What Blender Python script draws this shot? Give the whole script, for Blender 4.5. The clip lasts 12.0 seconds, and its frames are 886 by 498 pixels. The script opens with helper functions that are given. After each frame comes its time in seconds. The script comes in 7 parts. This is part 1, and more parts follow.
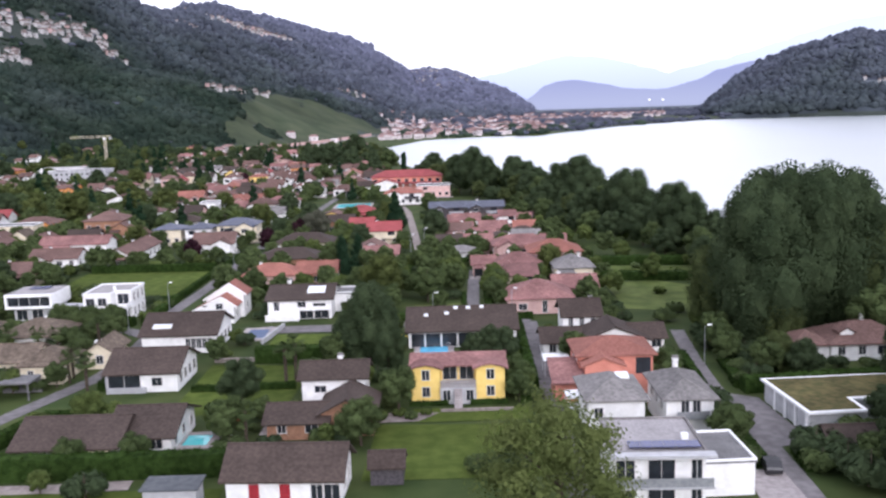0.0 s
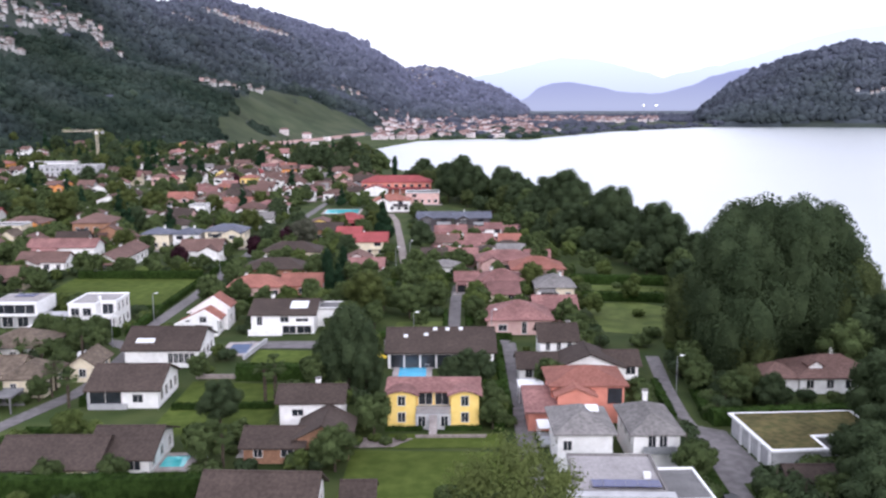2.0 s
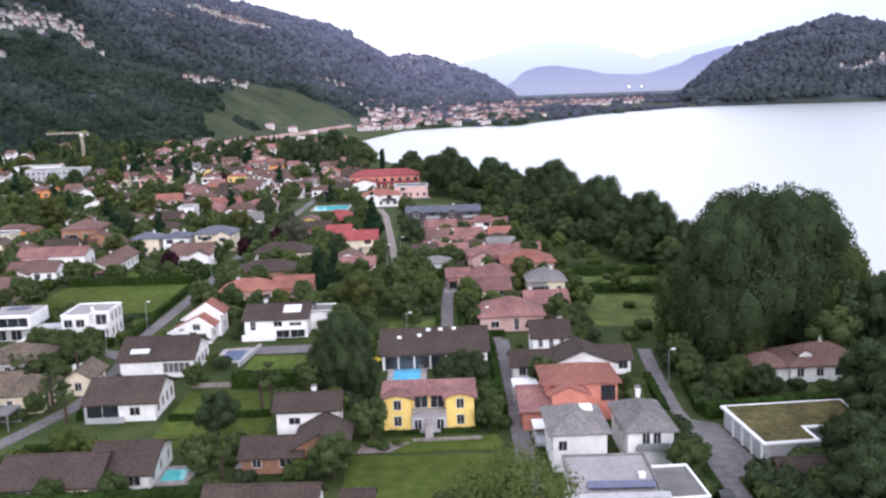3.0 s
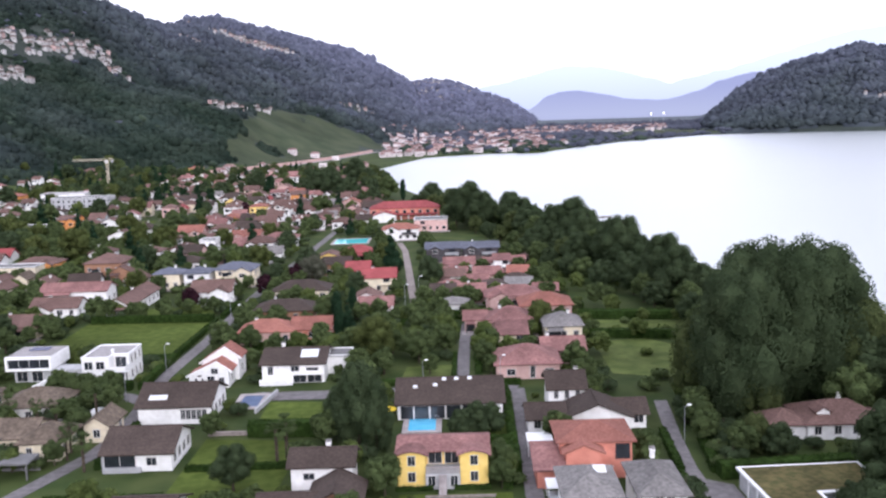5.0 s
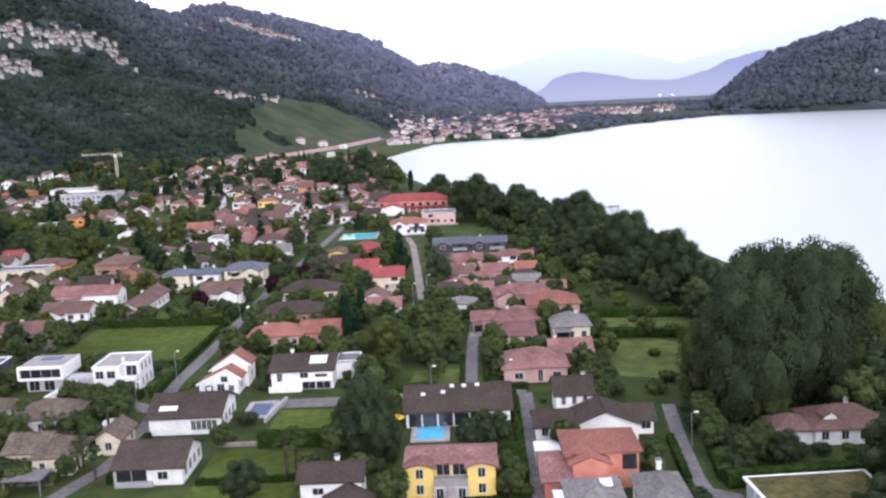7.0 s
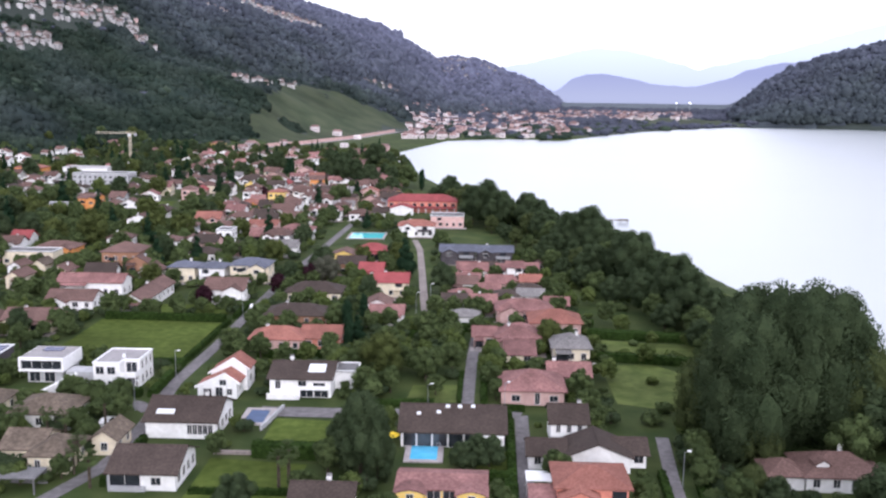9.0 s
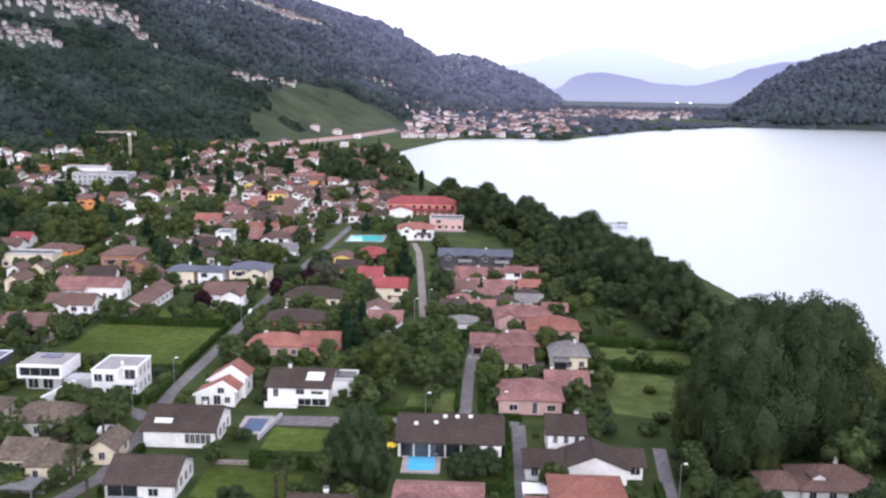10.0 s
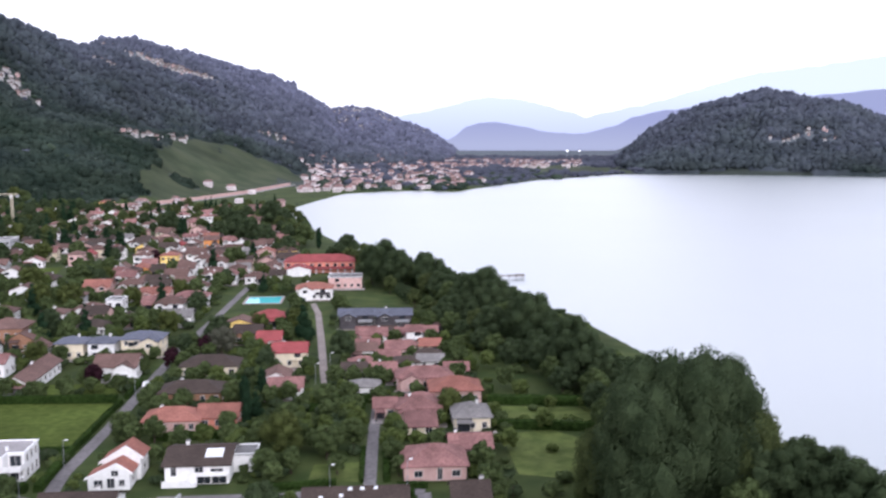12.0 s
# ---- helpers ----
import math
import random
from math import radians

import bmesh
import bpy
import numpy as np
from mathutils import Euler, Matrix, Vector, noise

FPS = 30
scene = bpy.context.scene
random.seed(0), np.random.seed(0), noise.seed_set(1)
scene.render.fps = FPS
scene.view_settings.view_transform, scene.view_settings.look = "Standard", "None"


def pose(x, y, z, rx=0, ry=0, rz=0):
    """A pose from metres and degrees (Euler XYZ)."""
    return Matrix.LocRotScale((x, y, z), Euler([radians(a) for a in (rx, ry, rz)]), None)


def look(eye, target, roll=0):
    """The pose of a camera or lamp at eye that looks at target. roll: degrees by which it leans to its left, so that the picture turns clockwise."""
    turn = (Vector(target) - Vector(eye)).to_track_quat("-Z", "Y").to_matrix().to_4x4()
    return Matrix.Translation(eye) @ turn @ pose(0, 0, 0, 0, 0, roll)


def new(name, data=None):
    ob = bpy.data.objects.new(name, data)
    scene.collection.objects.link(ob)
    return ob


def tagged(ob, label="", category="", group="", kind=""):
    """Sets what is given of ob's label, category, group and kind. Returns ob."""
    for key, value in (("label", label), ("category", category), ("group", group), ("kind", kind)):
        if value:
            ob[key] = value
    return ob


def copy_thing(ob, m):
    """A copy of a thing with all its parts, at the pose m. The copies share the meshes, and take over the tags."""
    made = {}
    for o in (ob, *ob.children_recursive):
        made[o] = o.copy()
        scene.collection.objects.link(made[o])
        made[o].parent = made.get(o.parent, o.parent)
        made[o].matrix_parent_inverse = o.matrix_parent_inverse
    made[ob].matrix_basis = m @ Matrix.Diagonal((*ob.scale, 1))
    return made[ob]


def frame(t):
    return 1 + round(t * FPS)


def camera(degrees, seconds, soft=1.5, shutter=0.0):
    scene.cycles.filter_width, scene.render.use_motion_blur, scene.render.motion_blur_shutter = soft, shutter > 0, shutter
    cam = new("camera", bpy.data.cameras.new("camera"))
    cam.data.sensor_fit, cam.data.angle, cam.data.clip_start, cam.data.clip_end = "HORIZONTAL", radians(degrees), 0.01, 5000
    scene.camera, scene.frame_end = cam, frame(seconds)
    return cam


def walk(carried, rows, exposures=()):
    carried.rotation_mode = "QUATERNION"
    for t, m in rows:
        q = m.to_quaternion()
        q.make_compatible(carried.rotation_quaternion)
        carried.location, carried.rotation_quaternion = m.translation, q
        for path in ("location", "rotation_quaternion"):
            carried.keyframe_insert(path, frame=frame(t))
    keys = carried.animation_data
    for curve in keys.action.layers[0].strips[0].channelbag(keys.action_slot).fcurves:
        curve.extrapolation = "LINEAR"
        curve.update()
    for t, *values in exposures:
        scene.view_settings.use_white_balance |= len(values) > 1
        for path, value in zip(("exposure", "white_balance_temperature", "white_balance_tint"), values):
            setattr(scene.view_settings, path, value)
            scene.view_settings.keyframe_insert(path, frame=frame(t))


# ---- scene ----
EXPO, KELVIN, TINT, CLOUD, SUN_POWER, HAZE1, HAZE2 = 0.36, 5720, 18.5, 10.8, 1.6, 1.0, 1.0
cam = camera(51.41, 12.0, soft=2.4, shutter=0.4)
ROWS = [
    (0.0, 0.00, 0.00, 41.16, 0.60, -8.95, -1.91),
    (0.5, 0.36, -0.54, 42.25, 2.29, -8.64, -1.92),
    (1.0, 1.03, -1.12, 43.31, 2.59, -8.89, -1.52),
    (1.5, 1.33, -1.60, 44.15, 1.69, -9.32, -0.47),
    (2.0, 1.84, -1.88, 45.90, 0.06, -9.11, -0.31),
    (2.5, 2.11, -2.20, 47.29, -1.53, -10.54, -2.21),
    (3.0, 1.95, -2.32, 48.46, -0.52, -9.93, -2.18),
    (5.0, 2.89, -2.32, 53.37, 0.75, -8.48, -1.86),
    (5.5, 3.22, -2.08, 54.16, 4.27, -9.21, -1.80),
    (6.0, 3.74, -1.97, 55.05, 3.08, -9.50, -1.97),
    (6.5, 3.82, -1.73, 56.63, 2.11, -9.51, -2.43),
    (7.0, 3.86, -1.96, 57.79, 1.43, -9.50, -2.84),
    (9.0, 4.36, -1.52, 62.95, 1.92, -9.98, 0.61),
    (9.5, 4.39, -1.47, 63.94, 2.13, -9.57, 1.36),
    (10.0, 4.66, -1.30, 65.32, 1.91, -10.14, 0.83),
    (10.5, 4.74, -1.21, 66.44, 1.73, -8.56, 3.07),
    (11.0, 4.78, -0.98, 67.50, -0.76, -8.44, 3.74),
    (11.5, 4.81, -1.50, 67.57, -2.31, -8.23, -1.37),
    (12.0, 4.65, -1.42, 68.88, -4.42, -7.04, -0.06),
]
walk(cam, [(t, pose(x, y, z, 90 + pitch, 0, yaw) @ pose(0, 0, 0, 0, 0, roll)) for t, x, y, z, yaw, pitch, roll in ROWS],
     [(0.0, EXPO, KELVIN, TINT), (11.0, EXPO, KELVIN, TINT), (11.5, EXPO - 0.15, KELVIN, TINT), (12.0, EXPO - 0.12, KELVIN, TINT)])

# ---- light: overcast evening sky over the lake, a weak wide sun ----
SUN_ELEV, SUN_TURN = 23.0, 165.0
world = bpy.data.worlds.new("world")
scene.world = world
world.use_nodes = True
wn, wl = world.node_tree.nodes, world.node_tree.links
wn.clear()
w_out = wn.new("ShaderNodeOutputWorld")
w_sky = wn.new("ShaderNodeTexSky")
w_sky.sky_type, w_sky.sun_disc = "NISHITA", False
w_sky.sun_elevation, w_sky.sun_rotation = radians(SUN_ELEV), radians(SUN_TURN)
w_sky.air_density, w_sky.dust_density, w_sky.ozone_density = 1.0, 6.0, 2.0
w_bg = wn.new("ShaderNodeBackground")
w_bg.inputs["Strength"].default_value = 0.12
# a thin, uneven sheet of cloud over the blue
w_tc = wn.new("ShaderNodeTexCoord")
w_map = wn.new("ShaderNodeMapping")
w_map.inputs["Scale"].default_value = (1.0, 1.0, 4.0)
w_noise = wn.new("ShaderNodeTexNoise")
w_noise.inputs["Scale"].default_value = 2.2
w_noise.inputs["Detail"].default_value = 5.0
w_ramp = wn.new("ShaderNodeValToRGB")
w_ramp.color_ramp.elements[0].position, w_ramp.color_ramp.elements[1].position = 0.35, 0.62
w_ramp.color_ramp.elements[0].color = (0.78, 0.78, 0.78, 1)
w_ramp.color_ramp.elements[1].color = (0.97, 0.97, 0.97, 1)
w_mix = wn.new("ShaderNodeMix")
w_mix.data_type = "RGBA"
w_mix.inputs[7].default_value = (CLOUD * 1.0, CLOUD * 0.985, CLOUD * 0.99, 1)
wl.new(w_tc.outputs["Generated"], w_map.inputs["Vector"])
wl.new(w_map.outputs["Vector"], w_noise.inputs["Vector"])
wl.new(w_noise.outputs["Fac"], w_ramp.inputs["Fac"])
wl.new(w_ramp.outputs["Color"], w_mix.inputs[0])
wl.new(w_sky.outputs["Color"], w_mix.inputs[6])
wl.new(w_mix.outputs[2], w_bg.inputs["Color"])
wl.new(w_bg.outputs["Background"], w_out.inputs["Surface"])
sun_data = bpy.data.lights.new("sun", "SUN")
sun_data.energy, sun_data.angle, sun_data.color = SUN_POWER, radians(35), (1.0, 0.95, 0.88)
sun = new("sun", sun_data)
# the sun stands to the right of the way ahead and behind the camera
se, sa = radians(SUN_ELEV), radians(SUN_TURN)
sun.matrix_world = look((Vector((math.sin(sa) * math.cos(se), math.cos(sa) * math.cos(se), math.sin(se))) * 300), (0, 0, 0))


# ---- materials ----
def mat(name, c1, c2, rough=0.8, scale=1.0, coarse=0.12, bump=0.0, bump_scale=None, vary=0.0, island=0.0, metal=0.0,
        stain=0.0, spec=0.14, courses=0.0, through_light=0.0):
    """A procedural surface: two colours mixed by a grain, stains at a larger size, relief, and differences between pieces."""
    m = bpy.data.materials.new(name)
    m.use_nodes = True
    n, l = m.node_tree.nodes, m.node_tree.links
    b = n["Principled BSDF"]
    b.inputs["Roughness"].default_value, b.inputs["Metallic"].default_value = rough, metal
    b.inputs["Specular IOR Level"].default_value = spec
    tc = n.new("ShaderNodeTexCoord")
    grain = n.new("ShaderNodeTexNoise")
    grain.inputs["Scale"].default_value, grain.inputs["Detail"].default_value = scale, 4.0
    l.new(tc.outputs["Object"], grain.inputs["Vector"])
    ramp = n.new("ShaderNodeValToRGB")
    ramp.color_ramp.elements[0].position, ramp.color_ramp.elements[1].position = 0.36, 0.64
    ramp.color_ramp.elements[0].color, ramp.color_ramp.elements[1].color = (*c1, 1), (*c2, 1)
    l.new(grain.outputs["Fac"], ramp.inputs["Fac"])
    colour = ramp.outputs["Color"]
    if stain:
        big = n.new("ShaderNodeTexNoise")
        big.inputs["Scale"].default_value, big.inputs["Detail"].default_value = coarse, 5.0
        l.new(tc.outputs["Object"], big.inputs["Vector"])
        r2 = n.new("ShaderNodeMapRange")
        r2.inputs["From Min"].default_value, r2.inputs["From Max"].default_value = 0.3, 0.7
        r2.inputs["To Min"].default_value, r2.inputs["To Max"].default_value = 1 - stain, 1 + stain
        l.new(big.outputs["Fac"], r2.inputs["Value"])
        h = n.new("ShaderNodeHueSaturation")
        l.new(r2.outputs["Result"], h.inputs["Value"])
        l.new(colour, h.inputs["Color"])
        colour = h.outputs["Color"]
    if vary or island:
        src = n.new("ShaderNodeObjectInfo").outputs["Random"] if vary else n.new("ShaderNodeNewGeometry").outputs["Random Per Island"]
        r3 = n.new("ShaderNodeMapRange")
        k = vary or island
        r3.inputs["To Min"].default_value, r3.inputs["To Max"].default_value = 1 - k, 1 + k
        l.new(src, r3.inputs["Value"])
        h = n.new("ShaderNodeHueSaturation")
        l.new(r3.outputs["Result"], h.inputs["Value"])
        l.new(colour, h.inputs["Color"])
        colour = h.outputs["Color"]
    l.new(colour, b.inputs["Base Color"])
    height = grain.outputs["Fac"]
    if courses:
        wave = n.new("ShaderNodeTexWave")
        wave.bands_direction = "DIAGONAL"
        wave.inputs["Scale"].default_value, wave.inputs["Distortion"].default_value = courses, 0.6
        l.new(tc.outputs["Object"], wave.inputs["Vector"])
        height = wave.outputs["Fac"]
    elif bump and bump_scale:
        fine = n.new("ShaderNodeTexNoise")
        fine.inputs["Scale"].default_value, fine.inputs["Detail"].default_value = bump_scale, 3.0
        l.new(tc.outputs["Object"], fine.inputs["Vector"])
        height = fine.outputs["Fac"]
    if bump:
        bp = n.new("ShaderNodeBump")
        bp.inputs["Strength"].default_value, bp.inputs["Distance"].default_value = min(1.0, bump * 4), bump
        l.new(height, bp.inputs["Height"])
        l.new(bp.outputs["Normal"], b.inputs["Normal"])
    if through_light:
        leaf = n.new("ShaderNodeBsdfTranslucent")
        l.new(colour, leaf.inputs["Color"])
        both = n.new("ShaderNodeMixShader")
        both.inputs[0].default_value = through_light
        l.new(b.outputs["BSDF"], both.inputs[1])
        l.new(leaf.outputs["BSDF"], both.inputs[2])
        l.new(both.outputs["Shader"], n["Material Output"].inputs["Surface"])
    return m


WALL = {
    "white": mat("white_render", (0.74, 0.73, 0.71), (0.82, 0.81, 0.80), 0.85, 1.2, 0.3, 0.004, 8, vary=0.05, stain=0.07),
    "cream": mat("cream_render", (0.66, 0.58, 0.44), (0.74, 0.66, 0.50), 0.85, 1.2, 0.3, 0.004, 8, vary=0.06, stain=0.08),
    "yellow": mat("yellow_render", (0.78, 0.56, 0.16), (0.85, 0.63, 0.21), 0.85, 1.0, 0.3, 0.004, 8, stain=0.07),
    "pink": mat("pink_render", (0.52, 0.34, 0.31), (0.60, 0.41, 0.37), 0.85, 1.0, 0.3, 0.004, 8, vary=0.08, stain=0.08),
    "salmon": mat("salmon_render", (0.58, 0.225, 0.165), (0.66, 0.27, 0.20), 0.85, 1.0, 0.3, 0.004, 8, stain=0.08),
    "orange": mat("orange_render", (0.62, 0.26, 0.08), (0.70, 0.32, 0.12), 0.85, 1.0, 0.3, 0.004, 8, vary=0.06, stain=0.08),
    "grey": mat("grey_render", (0.36, 0.36, 0.37), (0.44, 0.44, 0.45), 0.85, 1.0, 0.3, 0.004, 8, vary=0.08, stain=0.1),
    "brick": mat("brown_brick_wall", (0.26, 0.14, 0.09), (0.34, 0.19, 0.12), 0.9, 3.0, 0.3, 0.008, 10, vary=0.08, stain=0.12),
    "dark": mat("dark_timber_wall", (0.055, 0.05, 0.055), (0.09, 0.08, 0.085), 0.8, 3.0, 0.3, 0.006, 10, vary=0.1, stain=0.15),
}
ROOF = {
    "dark": mat("dark_brown_tiles", (0.047, 0.035, 0.030), (0.071, 0.053, 0.045), 0.8, 2.5, 0.25, 0.03, vary=0.12, stain=0.16, courses=5.0),
    "brown": mat("brown_tiles", (0.098, 0.059, 0.051), (0.150, 0.094, 0.080), 0.85, 2.5, 0.25, 0.03, vary=0.24, stain=0.18, courses=5.0),
    "red": mat("red_tiles", (0.215, 0.050, 0.052), (0.29, 0.078, 0.078), 0.85, 2.5, 0.25, 0.03, vary=0.14, stain=0.16, courses=5.0),
    "terracotta": mat("terracotta_tiles", (0.215, 0.088, 0.068), (0.29, 0.128, 0.10), 0.85, 2.5, 0.25, 0.03, vary=0.12, stain=0.18, courses=5.0),
    "rose": mat("weathered_rose_tiles", (0.165, 0.084, 0.078), (0.240, 0.126, 0.116), 0.85, 2.0, 0.25, 0.03, vary=0.24, stain=0.26, courses=5.0),
    "tan": mat("weathered_tan_tiles", (0.085, 0.066, 0.052), (0.150, 0.118, 0.09), 0.88, 1.5, 0.25, 0.03, vary=0.12, stain=0.22, courses=5.0),
    "grey": mat("grey_cement_tiles", (0.14, 0.132, 0.128), (0.215, 0.202, 0.195), 0.88, 2.0, 0.25, 0.03, vary=0.1, stain=0.18, courses=5.0),
    "slate": mat("blue_grey_slates", (0.085, 0.092, 0.12), (0.125, 0.13, 0.165), 0.6, 2.0, 0.25, 0.02, vary=0.1, stain=0.16, courses=5.0),
    "gravel": mat("gravel_flat_roof", (0.12, 0.118, 0.12), (0.20, 0.195, 0.195), 0.95, 6.0, 0.3, 0.01, 20, vary=0.1, stain=0.2),
    "pale": mat("pale_gravel_roof", (0.25, 0.235, 0.235), (0.34, 0.32, 0.32), 0.95, 4.0, 0.3, 0.01, 20, stain=0.14),
    "sedum": mat("mossy_planted_roof", (0.058, 0.058, 0.022), (0.108, 0.090, 0.038), 0.95, 1.2, 0.25, 0.03, 6, stain=0.3),
}
WHITE = mat("white_paint", (0.76, 0.76, 0.76), (0.82, 0.82, 0.82), 0.6, 2.0, stain=0.04)
FRAME = mat("window_frame_paint", (0.58, 0.56, 0.54), (0.68, 0.66, 0.64), 0.5, 3.0)
GLASS = mat("dark_window_glass", (0.016, 0.019, 0.024), (0.03, 0.034, 0.042), 0.12, 0.7, spec=0.6)
SKYLIGHT = mat("pale_skylight_glass", (0.62, 0.65, 0.70), (0.72, 0.75, 0.80), 0.15, 0.7, spec=0.6)
RED_PAINT = mat("red_shutter_paint", (0.25, 0.022, 0.03), (0.32, 0.034, 0.042), 0.6, 3.0, stain=0.08)
METAL = mat("grey_metal", (0.30, 0.31, 0.33), (0.38, 0.39, 0.41), 0.45, 3.0, metal=0.6, stain=0.1)
METAL_SHEET = mat("dull_roof_sheet", (0.06, 0.065, 0.072), (0.09, 0.095, 0.10), 0.6, 1.5, stain=0.15)
SOLAR = mat("solar_panel_glass", (0.045, 0.05, 0.12), (0.065, 0.07, 0.16), 0.2, 1.0, spec=0.5)
ASPHALT = mat("worn_asphalt", (0.128, 0.118, 0.120), (0.18, 0.168, 0.170), 0.92, 0.8, 0.08, 0.004, 20, stain=0.2)
GRAVEL = mat("pale_gravel", (0.20, 0.17, 0.155), (0.29, 0.25, 0.235), 0.95, 1.5, 0.15, 0.01, 20, stain=0.18)
PAVING = mat("pale_stone_paving", (0.28, 0.25, 0.245), (0.38, 0.345, 0.335), 0.9, 1.5, 0.2, 0.005, 10, vary=0.08, stain=0.14)
LAWN = mat("mown_lawn", (0.052, 0.074, 0.015), (0.079, 0.104, 0.023), 0.95, 0.5, 0.05, 0.03, 6, vary=0.12, stain=0.28, spec=0.05)
MEADOW = mat("rough_meadow", (0.055, 0.076, 0.018), (0.095, 0.118, 0.033), 0.95, 0.3, 0.05, 0.05, 4, vary=0.1, stain=0.3)
HEDGE = mat("clipped_hedge_leaf", (0.022, 0.042, 0.009), (0.042, 0.074, 0.017), 0.85, 1.2, 0.15, vary=0.15, stain=0.25, spec=0.05, through_light=0.4)
BARK = mat("tree_bark", (0.05, 0.038, 0.028), (0.10, 0.08, 0.06), 0.95, 3.0, 0.5, 0.02, stain=0.2)
LEAF = {
    "deep": mat("deep_green_leaf", (0.043, 0.063, 0.030), (0.070, 0.096, 0.046), 0.8, 0.25, island=0.2, spec=0.05, through_light=0.4),
    "mid": mat("mid_green_leaf", (0.062, 0.086, 0.033), (0.104, 0.138, 0.053), 0.8, 0.25, island=0.2, spec=0.05, through_light=0.4),
    "light": mat("light_green_leaf", (0.074, 0.102, 0.030), (0.120, 0.154, 0.047), 0.8, 0.25, island=0.2, spec=0.05, through_light=0.4),
    "olive": mat("olive_green_leaf", (0.060, 0.078, 0.029), (0.096, 0.119, 0.045), 0.8, 0.25, island=0.2, spec=0.05, through_light=0.4),
    "park": mat("yellow_green_park_leaf", (0.064, 0.080, 0.025), (0.104, 0.126, 0.040), 0.8, 0.25, island=0.18, spec=0.05, through_light=0.4),
    "purple": mat("purple_plum_leaf", (0.030, 0.012, 0.018), (0.055, 0.022, 0.030), 0.8, 0.25, island=0.2, spec=0.05, through_light=0.4),
    "birch": mat("birch_leaf", (0.105, 0.130, 0.042), (0.155, 0.185, 0.062), 0.8, 0.25, island=0.15, spec=0.05, through_light=0.5),
    "grey": mat("grey_olive_leaf", (0.085, 0.088, 0.062), (0.130, 0.132, 0.096), 0.8, 0.25, island=0.2, spec=0.05, through_light=0.4),
    "blue": mat("blue_green_needle", (0.016, 0.036, 0.018), (0.030, 0.060, 0.030), 0.8, 0.25, island=0.2, spec=0.05, through_light=0.4),
}
WATER = mat("lake_water", (0.185, 0.222, 0.222), (0.22, 0.255, 0.255), 0.3, 0.004, 0.002, spec=1.0)
water_node = WATER.node_tree.nodes["Principled BSDF"]
water_node.inputs["Coat Weight"].default_value, water_node.inputs["Coat Roughness"].default_value, water_node.inputs["Coat IOR"].default_value = 1.0, 0.3, 2.4
POOL = mat("pool_water", (0.07, 0.42, 0.68), (0.10, 0.50, 0.76), 0.08, 0.5, bump=0.01, bump_scale=2, spec=0.5)
TEAL_POOL = mat("turquoise_pool_water", (0.10, 0.55, 0.58), (0.14, 0.63, 0.65), 0.08, 0.5, bump=0.01, bump_scale=2, spec=0.5)
GREY_POOL = mat("covered_pool_sheet", (0.045, 0.075, 0.15), (0.065, 0.10, 0.19), 0.45, 0.5, spec=0.2)


# ---- building blocks ----
class Geo:
    """Corners and faces of one mesh; each face may name a material slot."""

    def __init__(self):
        self.v, self.f, self.s = [], [], []

    def add(self, verts, faces, slot=0):
        k = len(self.v)
        self.v += [tuple(p) for p in verts]
        self.f += [tuple(i + k for i in q) for q in faces]
        self.s += [slot] * len(faces)
        return self

    def box(self, x0, x1, y0, y1, z0, z1, slot=0):
        return self.add([(x0, y0, z0), (x1, y0, z0), (x1, y1, z0), (x0, y1, z0), (x0, y0, z1), (x1, y0, z1), (x1, y1, z1), (x0, y1, z1)],
                        [(0, 3, 2, 1), (4, 5, 6, 7), (0, 1, 5, 4), (1, 2, 6, 5), (2, 3, 7, 6), (3, 0, 4, 7)], slot)

    def extrude(self, outline, a0, a1, axis, slot=0):
        """A closed outline (u, z), counter-clockwise, drawn out along x (u is y) or y (u is x)."""
        n = len(outline)
        put = (lambda a, u, z: (a, u, z)) if axis == "x" else (lambda a, u, z: (u, a, z))
        if axis == "y":
            a0, a1 = a1, a0
        verts = [put(a0, u, z) for u, z in outline] + [put(a1, u, z) for u, z in outline]
        faces = [tuple(range(n - 1, -1, -1)), tuple(range(n, 2 * n))] + [(i, (i + 1) % n, n + (i + 1) % n, n + i) for i in range(n)]
        return self.add(verts, faces, slot)

    def tube(self, p0, p1, r0, r1, sides=7, slot=0):
        a, b = Vector(p0), Vector(p1)
        w = (b - a).normalized()
        u = w.orthogonal().normalized()
        t = w.cross(u)
        ring = lambda c, r: [c + (u * math.cos(k * math.tau / sides) + t * math.sin(k * math.tau / sides)) * r for k in range(sides)]
        faces = [(k, (k + 1) % sides, sides + (k + 1) % sides, sides + k) for k in range(sides)]
        faces += [tuple(range(sides - 1, -1, -1)), tuple(range(sides, 2 * sides))]
        return self.add(ring(a, r0) + ring(b, r1), faces, slot)

    def mesh(self, name, *mats):
        me = bpy.data.meshes.new(name)
        me.from_pydata(self.v, [], self.f)
        for m in mats:
            me.materials.append(m)
        if any(self.s):
            me.polygons.foreach_set("material_index", self.s)
        me.update()
        return me


def part(name, geo, material, parent, label="", at=None):
    """One mesh object under a thing; geo is a Geo or a finished mesh."""
    me = geo if isinstance(geo, bpy.types.Mesh) else geo.mesh(name, *(material if isinstance(material, tuple) else (material,)))
    ob = new(name, me)
    ob.parent = parent
    if at is not None:
        ob.matrix_basis = at
    return tagged(ob, label) if label else ob


def thing(name, at, label, category, group="", kind=""):
    ob = new(name)
    ob.empty_display_size = 0.5
    ob.matrix_basis = at
    return tagged(ob, label, category, group, kind)


